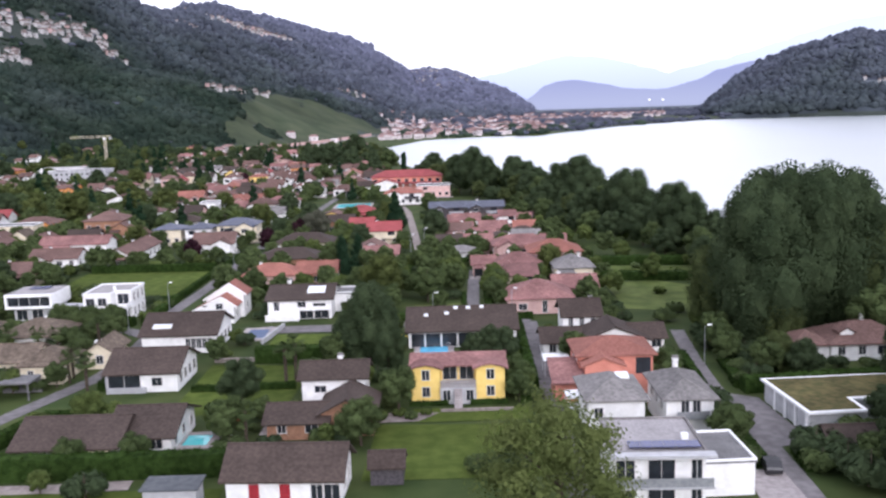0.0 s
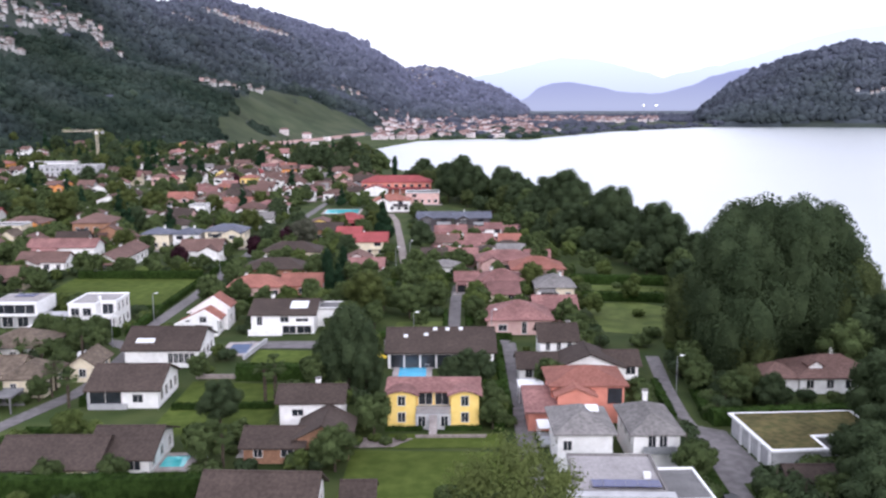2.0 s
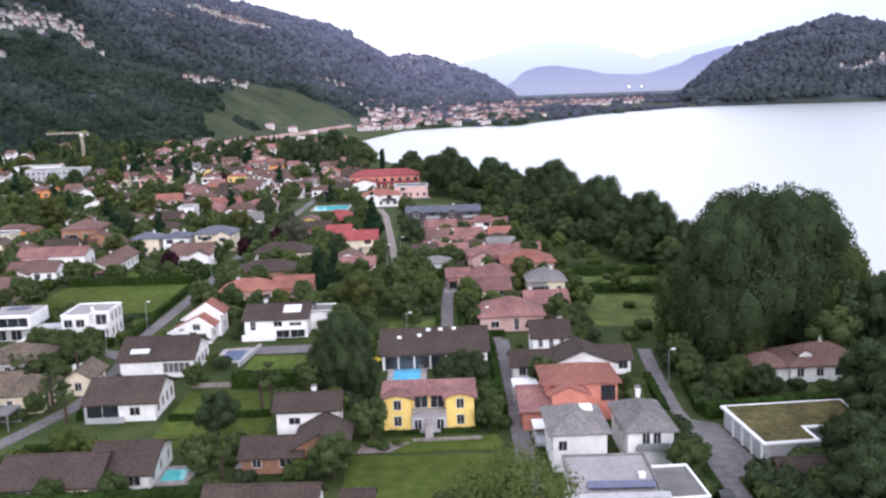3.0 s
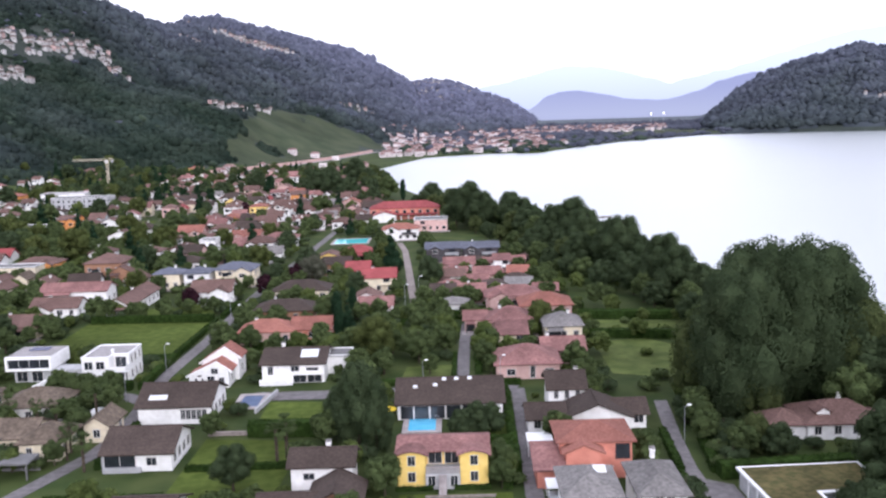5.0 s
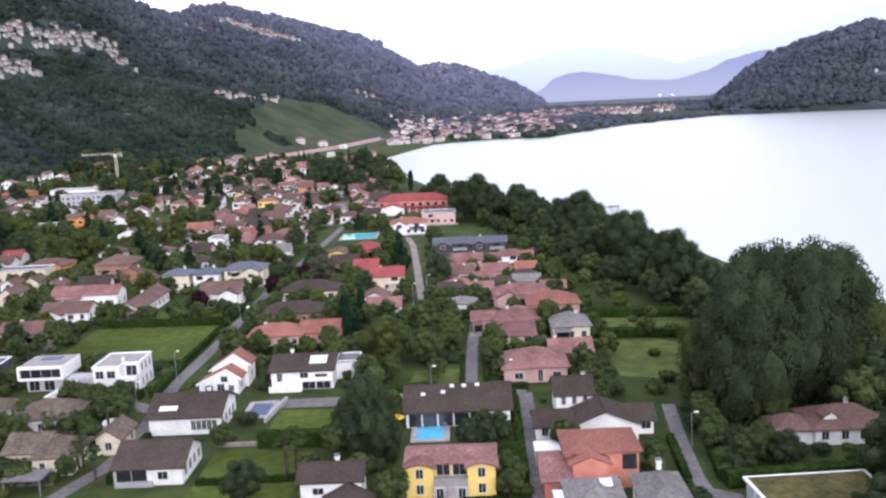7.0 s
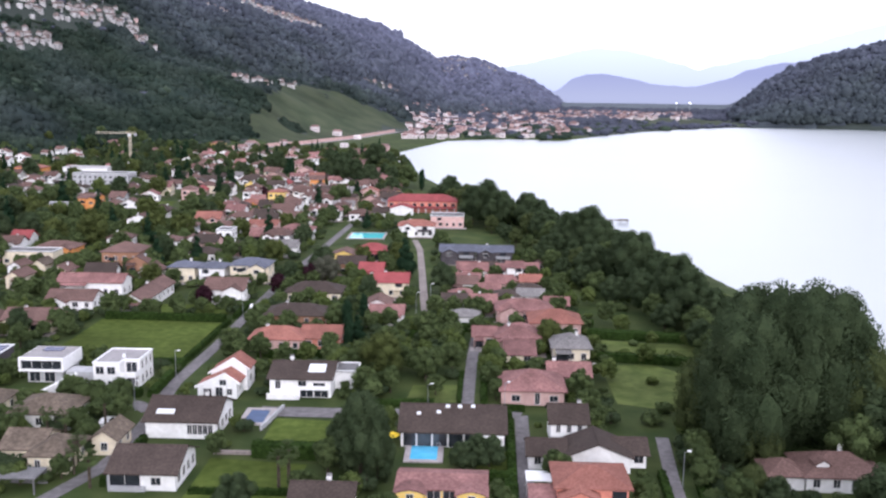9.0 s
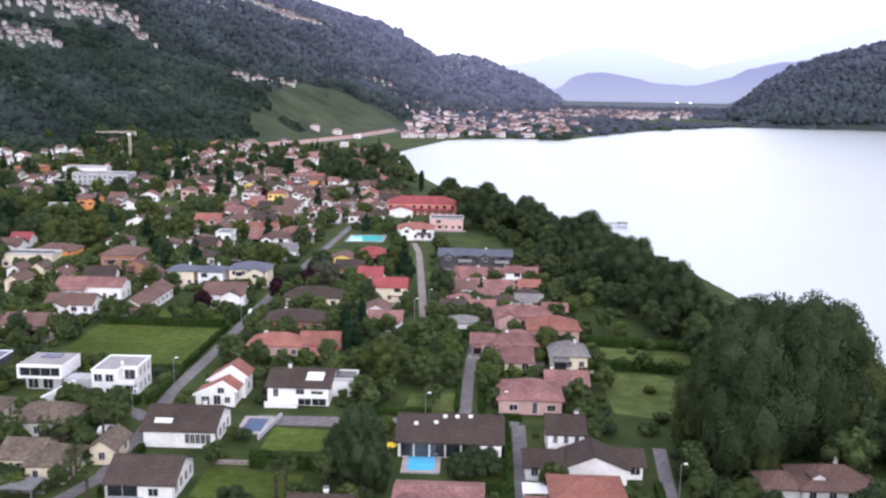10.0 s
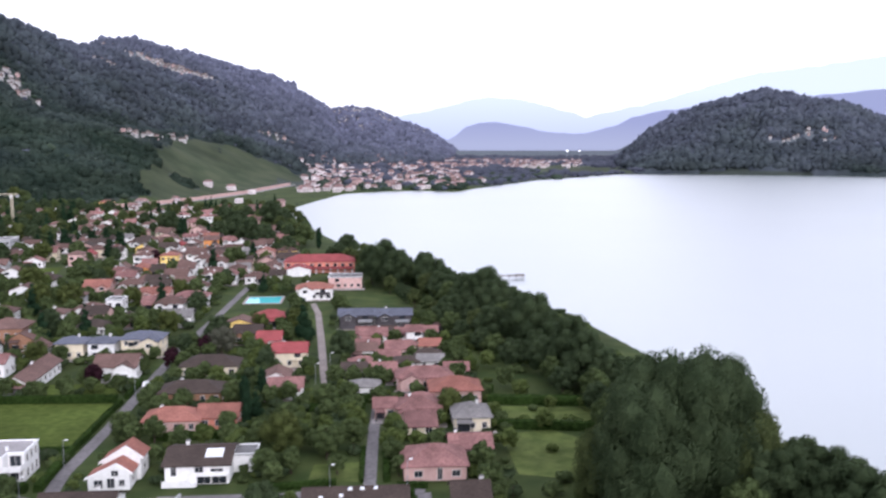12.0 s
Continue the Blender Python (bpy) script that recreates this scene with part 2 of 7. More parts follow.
def solid(name, geo, material, label, category, group="", kind="", at=None):
    """A thing of one single mesh."""
    ob = new(name, geo.mesh(name, *(material if isinstance(material, tuple) else (material,))))
    if at is not None:
        ob.matrix_basis = at
    return tagged(ob, label, category, group, kind)


# ---- terrain ----
SHORE = [(118, -400), (116, 60), (112, 112), (104, 142), (96, 164), (91, 188), (89, 215), (90, 245), (95, 277), (84, 350), (62, 425), (20, 478), (-18, 610), (-52, 745), (-76, 885),
         (-55, 1000), (-30, 1120), (26, 1172), (66, 1180), (109, 1150), (180, 1290), (265, 1431), (450, 1640), (653, 1610), (860, 1490),
         (1050, 1250), (1200, 900), (1300, 400), (1350, -400)]


def shore_distance(x, y):
    """Signed distance to the shoreline, negative over the lake (numpy arrays)."""
    best = np.full(x.shape, 1e9)
    inside = np.zeros(x.shape, bool)
    n = len(SHORE)
    for i in range(n):
        (ax, ay), (bx, by) = SHORE[i], SHORE[(i + 1) % n]
        k = np.clip(((x - ax) * (bx - ax) + (y - ay) * (by - ay)) / ((bx - ax) ** 2 + (by - ay) ** 2), 0, 1)
        best = np.minimum(best, np.hypot(x - ax - k * (bx - ax), y - ay - k * (by - ay)))
        cross = (ay > y) != (by > y)
        inside ^= cross & (x < (bx - ax) * (y - ay) / (by - ay if by != ay else 1e-9) + ax)
    return np.where(inside, -best, best)


def waves(x, y, size, seed):
    """Smooth uneven noise about -1 to 1, from crossed waves."""
    r = np.random.RandomState(seed)
    s = np.zeros(x.shape)
    for k in range(9):
        a, f, p = r.uniform(0, math.tau), r.uniform(0.6, 1.8) / size, r.uniform(0, math.tau)
        s += np.sin((x * math.cos(a) + y * math.sin(a)) * f * math.tau + p + 1.5 * np.sin((x * math.sin(a) - y * math.cos(a)) * f * 2.1 + p))
    return s / 4.0


def table(v, pairs):
    a, b = zip(*sorted(pairs))
    return np.interp(v, a, b)


def smooth(k):
    k = np.clip(k, 0, 1)
    return k * k * (3 - 2 * k)


def height(x, y):
    """The ground: a plain by the lake, wooded hills ahead to the left, a hill beyond the lake."""
    x, y = np.asarray(x, float), np.asarray(y, float)
    turn = np.degrees(np.arctan2(-x, y))
    r = np.hypot(x, y)
    foot = table(turn, [(-180, 1700), (-6, 1900), (-2, 1750), (2, 1600), (5.5, 1300), (13, 960), (20, 850), (27, 740), (40, 680), (90, 600), (180, 900)])
    spur = table(turn, [(-180, 0), (1, 0), (3.5, 14), (6, 42), (9, 62), (12, 72), (18, 84), (25, 95), (40, 110), (120, 90), (180, 0)])
    z = spur * smooth((r - foot) / 380)
    lift = table(turn, [(-180, 0), (-3, 0), (1.5, 0.008), (2.2, 0.031), (3.1, 0.042), (5.8, 0.0665), (8.1, 0.0787), (11.4, 0.0925), (14.1, 0.102), (15.3, 0.102), (16.7, 0.0965),
                        (18.1, 0.106), (20.7, 0.124), (25, 0.148), (40, 0.16), (120, 0.12), (180, 0)])
    ridge = table(turn, [(-180, 3000), (2.5, 3000), (8, 2850), (12, 2650), (21, 1850), (30, 1600), (180, 1600)])
    z = np.maximum(z, (lift * ridge + 40) * np.where(lift > 0, 1, 0) * smooth((r - foot - 120) / (ridge - foot - 120)) ** 0.85)
    knoll = table(turn, [(-180, -0.03), (-5.6, -0.03), (-5.4, -0.010), (-3.7, 0.009), (-2.0, 0.0195), (0, 0.0345), (1.4, 0.0355), (3.5, 0.0285), (5.5, 0.012), (8, -0.03), (180, -0.03)])
    z = np.maximum(z, np.maximum(0, knoll * 3700 + 38) * smooth((r - 1650) / 2050))
    east = table(turn, [(-180, 0.0), (-90, 0.02), (-34, 0.022), (-30, 0.024), (-28, 0.0400), (-26.4, 0.044), (-25, 0.0495), (-23.7, 0.0535), (-22.6, 0.0495), (-20.2, 0.0385), (-18.5, 0.026), (-17, 0.011),
                        (-15.4, -0.0144), (-14, -0.03), (180, -0.03)])
    z = np.maximum(z, np.maximum(0, east * 2350 + 44) * smooth((r - 1640) / 720))
    rough = smooth((z - 4) / 60)
    z = z + rough * (waves(x, y, 420, 3) * 4 + waves(x, y, 130, 5) * 2.5)
    shore = shore_distance(x, y)
    bank = -2.2 + 2.2 * smooth((shore + 1) / 7)
    z = np.where(shore < 6, np.minimum(np.maximum(z, 0), 0) + bank, z)
    z = np.where(shore < -1, -2.2 - 4 * smooth((-shore - 1) / 15), z)
    return z


MEADOWS = [(-200, 1290, 70, 190), (-223, 1061, 40, 60), (-140, 1450, 40, 70), (400, 1880, 110, 230)]


def clear_of_wood(x, y):
    open_land = np.zeros(x.shape, bool)
    for mx, my, a, b in MEADOWS:
        open_land |= ((x - mx) / a) ** 2 + ((y - my) / b) ** 2 < 1 + 0.35 * waves(x, y, 60, 8)
    return open_land


def ground_sheet():
    turns = np.concatenate([np.arange(-180, -42, 6.0), np.arange(-42, 44, 0.35), np.arange(44, 180, 6.0)])
    rings = np.concatenate([np.arange(6, 500, 8.0), np.arange(500, 1500, 20.0), np.arange(1500, 3300, 35.0), np.arange(3300, 4950, 120.0)])
    tt, rr = np.meshgrid(np.radians(turns), rings, indexing="ij")
    x, y = -np.sin(tt) * rr, np.cos(tt) * rr
    z = height(x, y)
    nt, nr = x.shape
    verts = np.stack([x, y, z], 2).reshape(-1, 3)
    i, j = np.meshgrid(np.arange(nt), np.arange(nr - 1), indexing="ij")
    i2 = (i + 1) % nt
    faces = np.stack([i * nr + j, i2 * nr + j, i2 * nr + j + 1, i * nr + j + 1], 2).reshape(-1, 4)
    me = bpy.data.meshes.new("ground")
    me.from_pydata(np.vstack([verts, [[0, 0, 0]]]).tolist(), [], faces.tolist() + [(len(verts), int(((k + 1) % nt) * nr), int(k * nr)) for k in range(nt)])
    me.polygons.foreach_set("use_smooth", [True] * len(me.polygons))
    mid = np.array([verts[q].mean(0) for q in faces])
    far = np.hypot(mid[:, 0], mid[:, 1])
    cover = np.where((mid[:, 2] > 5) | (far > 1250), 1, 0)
    # beyond 1900 m the floor takes a colour with haze painted in
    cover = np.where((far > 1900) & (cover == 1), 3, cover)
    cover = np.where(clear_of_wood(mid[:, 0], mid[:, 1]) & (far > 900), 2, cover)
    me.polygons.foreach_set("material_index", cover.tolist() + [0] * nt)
    for m in (GROUND, WOOD_FLOOR, HILL_MEADOW, HAZE_FLOOR):
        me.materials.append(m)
    return tagged(new("ground", me), "grassy lakeside plain rising into wooded hills", "ground", kind="structure")


def ground_material():
    """Grass and earth on the plain, meadow and wood in patches on the slopes."""
    m = mat("grass_and_earth", (0.028, 0.046, 0.012), (0.054, 0.070, 0.021), 0.95, 0.12, 0.02, 0.05, 2, stain=0.3)
    return m


GROUND = ground_material()
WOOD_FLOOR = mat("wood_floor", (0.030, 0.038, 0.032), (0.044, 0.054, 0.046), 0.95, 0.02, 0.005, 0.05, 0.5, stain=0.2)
# wood floor lightened and blued to paint the haze over far land
HAZE_FLOOR = mat("hazed_wood_floor", (0.075, 0.088, 0.100), (0.105, 0.120, 0.132), 0.95, 0.008, 0.003, stain=0.15)
HILL_MEADOW = mat("hill_meadow_grass", (0.030, 0.043, 0.021), (0.056, 0.067, 0.036), 0.95, 0.03, 0.008, 0.05, 1, stain=0.25)
ground_sheet()
lake = Geo()
lake.add([(-400, -480, -1.7), (1700, -480, -1.7), (1700, 1900, -1.7), (-400, 1900, -1.7)], [(0, 1, 2, 3)])
solid("water", lake, WATER, "broad calm lake reflecting a white sky", "lake", kind="structure")


# ---- houses ----
MESHES = {}
HOUSES = []


def window_meshes(w, h):
    key = (round(w, 2), round(h, 2))
    if key not in MESHES:
        fr = Geo()
        t = 0.09
        for x0, x1, z0, z1 in ((-w / 2 - t, -w / 2, -t, h + t), (w / 2, w / 2 + t, -t, h + t), (-w / 2, w / 2, h, h + t), (-w / 2, w / 2, -t, 0), (-0.03, 0.03, 0, h)):
            fr.box(x0, x1, -0.07, 0.02, z0, z1)
        pane = Geo().box(-w / 2, w / 2, -0.03, 0.015, 0, h)
        MESHES[key] = fr.mesh("window_frame", FRAME), pane.mesh("pane", GLASS)
    return MESHES[key]


def far_window(parent, x, y, z, turn, w, h):
    """A window of a house farther off: frame and pane in one mesh."""
    key = (round(w, 2), round(h, 2), "far")
    if key not in MESHES:
        g = Geo().box(-w / 2 - 0.09, w / 2 + 0.09, -0.05, 0.02, -0.09, h + 0.09, 0).box(-w / 2, w / 2, -0.075, 0.015, 0, h, 1)
        MESHES[key] = g.mesh("window", FRAME, GLASS)
    return part("window", MESHES[key], None, parent, at=pose(x, y, z, 0, 0, turn))


def window(parent, x, y, z, turn, w=1.1, h=1.25):
    """A window on a wall: turn 0 looks to -y, 90 to +x, -90 to -x."""
    fr, pane = window_meshes(w, h)
    ob = part("window", fr, None, parent, at=pose(x, y, z, 0, 0, turn))
    part("pane", pane, None, ob)
    return ob


def wall_shape(w, d, h, roof, rise):
    g = Geo()
    if roof == "gable_x":
        g.extrude([(-d / 2, 0), (d / 2, 0), (d / 2, h), (0, h + rise), (-d / 2, h)], -w / 2, w / 2, "x")
    elif roof == "gable_y":
        g.extrude([(-w / 2, 0), (w / 2, 0), (w / 2, h), (0, h + rise), (-w / 2, h)], -d / 2, d / 2, "y")
    elif roof == "mono":
        g.extrude([(-d / 2, 0), (d / 2, 0), (d / 2, h + rise), (-d / 2, h)], -w / 2, w / 2, "x")
    else:
        g.box(-w / 2, w / 2, -d / 2, d / 2, 0, h)
    return g


def roof_shape(w, d, h, roof, rise, eave=0.6):
    """Roof slabs with thickness and eaves; a ridge cap on pitched ones."""
    g = Geo()
    t = 0.22
    if roof in ("gable_x", "gable_y"):
        half, length = (d / 2, w / 2) if roof == "gable_x" else (w / 2, d / 2)
        drop = rise * eave / half
        lo, top = h - drop + 0.02, h + rise + 0.02
        e = half + eave
        ax = "x" if roof == "gable_x" else "y"
        g.extrude([(-e, lo), (0, top), (e, lo), (e, lo + t), (0, top + t), (-e, lo + t)], -length - eave, length + eave, ax)
        g.extrude([(-0.18, top + t - 0.06), (0.18, top + t - 0.06), (0.1, top + t + 0.09), (-0.1, top + t + 0.09)], -length - eave, length + eave, ax)
    elif roof == "hip":
        a, b = w / 2 + eave, d / 2 + eave
        lo = h - 0.05
        r = max(0.4, abs(w - d) / 2)
        rx, ry = (r, 0.15) if w >= d else (0.15, r)
        g.add([(-a, -b, lo), (a, -b, lo), (a, b, lo), (-a, b, lo), (-a, -b, lo + t), (a, -b, lo + t), (a, b, lo + t), (-a, b, lo + t),
               (-rx, -ry, h + rise + t), (rx, -ry, h + rise + t), (rx, ry, h + rise + t), (-rx, ry, h + rise + t)],
              [(0, 3, 2, 1), (0, 1, 5, 4), (1, 2, 6, 5), (2, 3, 7, 6), (3, 0, 4, 7), (4, 5, 9, 8), (5, 6, 10, 9), (6, 7, 11, 10), (7, 4, 8, 11), (8, 9, 10, 11)])
    elif roof == "mono":
        a, b = w / 2 + eave, d / 2 + eave
        k = rise / d
        g.extrude([(-b, h - eave * k), (b, h + rise + eave * k), (b, h + rise + eave * k + t), (-b, h - eave * k + t)], -a, a, "x")
    else:
        a, b = w / 2 + 0.15, d / 2 + 0.15
        g.box(-a, a, -b, b, h + 0.003, h + 0.2)
    return g


def chimney(parent, x, y, z, w=0.6, h=1.3, colour="white"):
    c = part("chimney", Geo().box(-w / 2, w / 2, -w / 2, w / 2, 0, h).box(-w / 2 - 0.08, w / 2 + 0.08, -w / 2 - 0.08, w / 2 + 0.08, h - 0.3, h - 0.12), WALL[colour], parent, at=pose(x, y, z))
    part("chimney_cap", Geo().box(-w / 2 - 0.1, w / 2 + 0.1, -w / 2 - 0.1, w / 2 + 0.1, h + 0.15, h + 0.24).box(-0.2, 0.2, -0.2, 0.2, h - 0.02, h + 0.16), ROOF["grey"], c)
    return c


def skylight(parent, x, y, z, w, l, pitch, material=None):
    """A roof window lying on the front slope of a roof."""
    at = pose(x, y, z, pitch, 0, 0)
    s = part("skylight", Geo().box(-w / 2 - 0.08, w / 2 + 0.08, -l / 2 - 0.08, l / 2 + 0.08, -0.1, 0.06), FRAME, parent, at=at)
    part("pane", Geo().box(-w / 2, w / 2, -l / 2, l / 2, 0.05, 0.09), material or SKYLIGHT, s)


LOOKS = {"white": "white-rendered", "cream": "cream-rendered", "yellow": "yellow-rendered", "pink": "pink-rendered", "salmon": "salmon-rendered",
         "orange": "orange-rendered", "grey": "grey-rendered", "brick": "brown brick", "dark": "dark timber"}
ROOFS = {"dark": "dark brown tiled", "brown": "brown tiled", "red": "red tiled", "terracotta": "terracotta tiled", "rose": "faded rose tiled",
         "tan": "weathered tan tiled", "grey": "grey tiled", "slate": "blue-grey slate", "gravel": "flat gravel", "pale": "flat pale gravel", "sedum": "flat mossy"}
SHAPES = {"gable_x": "gabled roof", "gable_y": "gabled roof", "hip": "hipped roof", "flat": "roof", "mono": "sloping roof"}


def house(cx, y0, w, d, h, roof="gable_x", rise=2.0, wall="white", tiles="brown", turn=0, eave=0.6, flue=None, windows=True,
          group="", label="", name="house", glaze=None, extra="", rim_paint=None):
    """A house: cx the middle of its front wall, y0 its front, w across, d deep, h to the eaves. Things on its walls are parts."""
    HOUSES.append((cx, y0 + d / 2, max(w, d) / 2))
    at = pose(cx, y0, 0, 0, 0, turn) @ pose(0, d / 2, 0)
    storey = "two-storey " if h > 4.4 else ""
    label = label or f"{storey}{LOOKS[wall]} house with {ROOFS[tiles]} {SHAPES[roof]}{extra}"
    top = thing(name, at, label, "house", group)
    part("wall", wall_shape(w, d, h, roof, rise), WALL[wall], top)
    part("roof", roof_shape(w, d, h, roof, rise, eave), ROOF[tiles], top)
    if roof == "flat":
        a, b = w / 2 + 0.15, d / 2 + 0.15
        rim = Geo()
        for x0, x1, q0, q1 in ((-a, a, -b, -b + 0.25), (-a, a, b - 0.25, b), (-a, -a + 0.25, -b + 0.25, b - 0.25), (a - 0.25, a, -b + 0.25, b - 0.25)):
            rim.box(x0, x1, q0, q1, h + 0.2, h + 0.42)
        part("parapet", rim, rim_paint or WHITE, top)
    if flue:
        fx, fy = flue
        half = d / 2 if roof == "gable_x" else w / 2
        off = abs(fy) if roof == "gable_x" else abs(fx)
        zz = h + 0.1 if roof == "flat" else h + rise * max(0.0, 1 - off / half) - 0.1
        chimney(top, fx, fy, zz)
    if windows:
        put = window if y0 < 330 else far_window
        floors = [0.95] if h < 4.4 else [0.9 + 2.75 * k for k in range(int((h + 0.3) // 2.75))]
        for z in floors:
            n = max(1, round(w / 3.2))
            for k in range(n):
                put(top, -w / 2 + w * (k + 0.5) / n, -d / 2 - 0.005, z, 0, glaze or (1.5 if (k + n) % 3 == 0 else 1.05), 1.3)
            n = max(1, round(d / 3.6))
            for k in range(n):
                side = 1 if cx < 8 else -1
                put(top, side * (w / 2 + 0.005), -d / 2 + d * (k + 0.5) / n, z, 90 * side, 1.0, 1.25)
    return top


def dress(top, x, y, w, d, h, roof, rise, wall, tiles):
    """Wings, balconies, porches and flues that set the houses of the town apart."""
    r = random.Random(int(x * 31 + y * 17))
    side = r.choice([-1, 1])
    if roof in ("gable_x", "hip") and w > 7.5 and r.random() < 0.6:
        ww, out = w * r.uniform(0.36, 0.46), r.uniform(1.6, 2.8)
        deep, low = out + d * 0.42, h - r.uniform(0.1, 0.5)
        up = min(rise * 0.75, ww * 0.24)
        at = pose(side * w * 0.24, -d / 2 - out + deep / 2, 0)
        wing = part("wing", wall_shape(ww, deep, low, "gable_y", up), WALL[wall], top, at=at)
        part("wing_roof", roof_shape(ww, deep, low, "gable_y", up, 0.45), ROOF[tiles], wing)
        (window if y < 330 else far_window)(wing, 0, -deep / 2 - 0.005, 0.9 if h < 4.4 else 3.3, 0, min(1.7, ww * 0.45), 1.2)
    part("terrace", Geo().box(-w / 2 - 0.8, w / 2 + 1.4, -d / 2 - r.uniform(2.6, 4.6), -d / 2 - 0.003, 0, 0.14), r.choice([PAVING, PAVING, GRAVEL]), top)
    if h > 4.4:
        bx = -side * w * 0.24
        part("balcony", Geo().box(bx - w * 0.2, bx + w * 0.2, -d / 2 - 1.3, -d / 2 - 0.01, 2.5, 2.68).box(bx - w * 0.2, bx + w * 0.2, -d / 2 - 1.3, -d / 2 - 1.2, 2.68, 3.5), r.choice([WALL[wall], WALL["dark"], METAL]), top)
        part("balcony_door", Geo().box(bx - 1.0, bx + 1.0, -d / 2 - 0.09, -d / 2 - 0.02, 2.75, 4.6), GLASS, top)
    elif r.random() < 0.6:
        bx = -side * w * 0.24
        part("porch_roof", Geo().extrude([(-d / 2 - 2.4, h - 0.75), (-d / 2 - 0.01, h - 0.3), (-d / 2 - 0.01, h - 0.14), (-d / 2 - 2.4, h - 0.6)], bx - w * 0.22, bx + w * 0.22, "x"), ROOF[tiles], top)
        for px in (bx - w * 0.2, bx + w * 0.2):
            part("porch_post", Geo().box(px - 0.1, px + 0.1, -d / 2 - 2.3, -d / 2 - 2.1, 0, h - 0.74), WALL["dark"], top)
        part("garden_door", Geo().box(bx - w * 0.17, bx + w * 0.17, -d / 2 - 0.09, -d / 2 - 0.02, 0.1, 2.2), GLASS, top)
    if r.random() < 0.55 and roof != "flat":
        fx, fy = side * w * 0.2, d * 0.12
        half, off = (d / 2, abs(fy)) if roof != "gable_y" else (w / 2, abs(fx))
        chimney(top, fx, fy, h + rise * (1 - off / half) * 0.8, 0.55, 1.2, "white" if wall != "brick" else "grey")


# the street of villas ahead, nearest first
n1 = house(-18.6, 91.4, 12.2, 7.2, 3.0, "gable_x", 2.3, "white", "dark", turn=-3, windows=False, label="white bungalow with red shutters and dark brown tiled gabled roof")
for x in (-3.1, 0.2):
    part("shutter", Geo().box(x - 0.55, x + 0.55, -3.68, -3.605, 0.2, 2.35).box(x - 0.02, x + 0.02, -3.7, -3.68, 0.2, 2.35), RED_PAINT, n1, "red-painted panelled shutter")
for x, w in ((3.6, 1.2), (5.2, 1.6)):
    window(n1, x, -3.605, 0.6, 0, w, 1.7)
window(n1, 6.105, -1.2, 1.0, 90, 0.9, 1.3)
window(n1, 6.105, 1.6, 1.0, 90, 0.9, 1.3)
part("rooflight", Geo().box(-2.4, -1.4, -2.4, -1.8, 3.75, 4.0), METAL, n1)
house(-8.0, 95.8, 3.6, 3.2, 2.1, "gable_x", 1.1, "dark", "dark", eave=0.35, windows=False, name="garden_shed", label="small dark timber garden shed with tiled roof")
n2 = house(-16.6, 119.6, 8.6, 5.6, 5.3, "gable_x", 1.4, "white", "dark", flue=(0.6, 1.2), windows=False, extra=" and white chimney")
window(n2, -1.8, -2.805, 3.3, 0, 1.5, 0.9)
window(n2, 2.6, -2.805, 1.0, 0, 1.2, 1.0)
window(n2, 4.305, 0.4, 3.3, 90, 0.9, 0.9)
house(-20.3, 110.6, 7.5, 7.0, 2.3, "gable_x", 1.3, "brick", "dark", label="low brick house wing with dark brown tiled roof")
house(-14.0, 111.4, 6.6, 7.6, 3.1, "gable_y", 1.7, "brick", "dark", windows=False, label="brick house wing with steep dark tiled roof")
n4 = house(-46.8, 104.2, 11.4, 9.4, 2.5, "gable_x", 1.9, "white", "dark", windows=False, eave=1.0, label="low white bungalow with broad dark tiled roof and awning")
part("awning", Geo().extrude([(-6.6, 1.75), (-4.71, 2.05), (-4.71, 2.12), (-6.6, 1.82)], 2.4, 5.6, "x"), mat("cream_awning_cloth", (0.62, 0.55, 0.38), (0.70, 0.63, 0.45), 0.9, 2.0), n4, "cream cloth awning")
window(n4, 2.0, -4.705, 0.2, 0, 3.6, 1.7)
house(-38.6, 106.6, 7.4, 10.4, 2.6, "gable_x", 2.0, "white", "dark", eave=0.8, extra=" beside a pool")
n5 = house(-47.0, 132.6, 10.6, 10.6, 3.0, "gable_x", 2.3, "white", "dark", windows=False, label="white house with dark brown gabled roof and long side windows")
window(n5, 2.2, -5.305, 1.0, 0, 1.5, 1.2)
part("porch", Geo().box(-5.3, 0.6, -5.9, -5.31, 0, 0.8).box(-5.3, -5.1, -5.9, -5.7, 0.8, 2.6), WALL["grey"], n5)
window(n5, -2.7, -5.305, 0.7, 0, 4.8, 1.9)
for k in range(4):
    window(n5, 5.305, -3.6 + 2.4 * k, 1.0, 90, 1.2, 1.5)
n6 = house(-47.8, 154.4, 12.8, 11.6, 3.3, "gable_x", 2.5, "white", "dark", windows=False, flue=(3.0, 1.0), label="white house with dark brown roof, skylights and wide glazing")
for k in range(5):
    window(n6, 1.6 + 0.95 * k, -5.805, 0.9, 0, 0.75, 1.7)
for k in range(4):
    window(n6, 6.405, -4.2 + 2.6 * k, 1.0, 90, 1.3, 1.4)
for k in range(4):
    skylight(n6, -4.4 + 0.8 * k, -4.0, 4.42, 0.7, 1.1, 23)
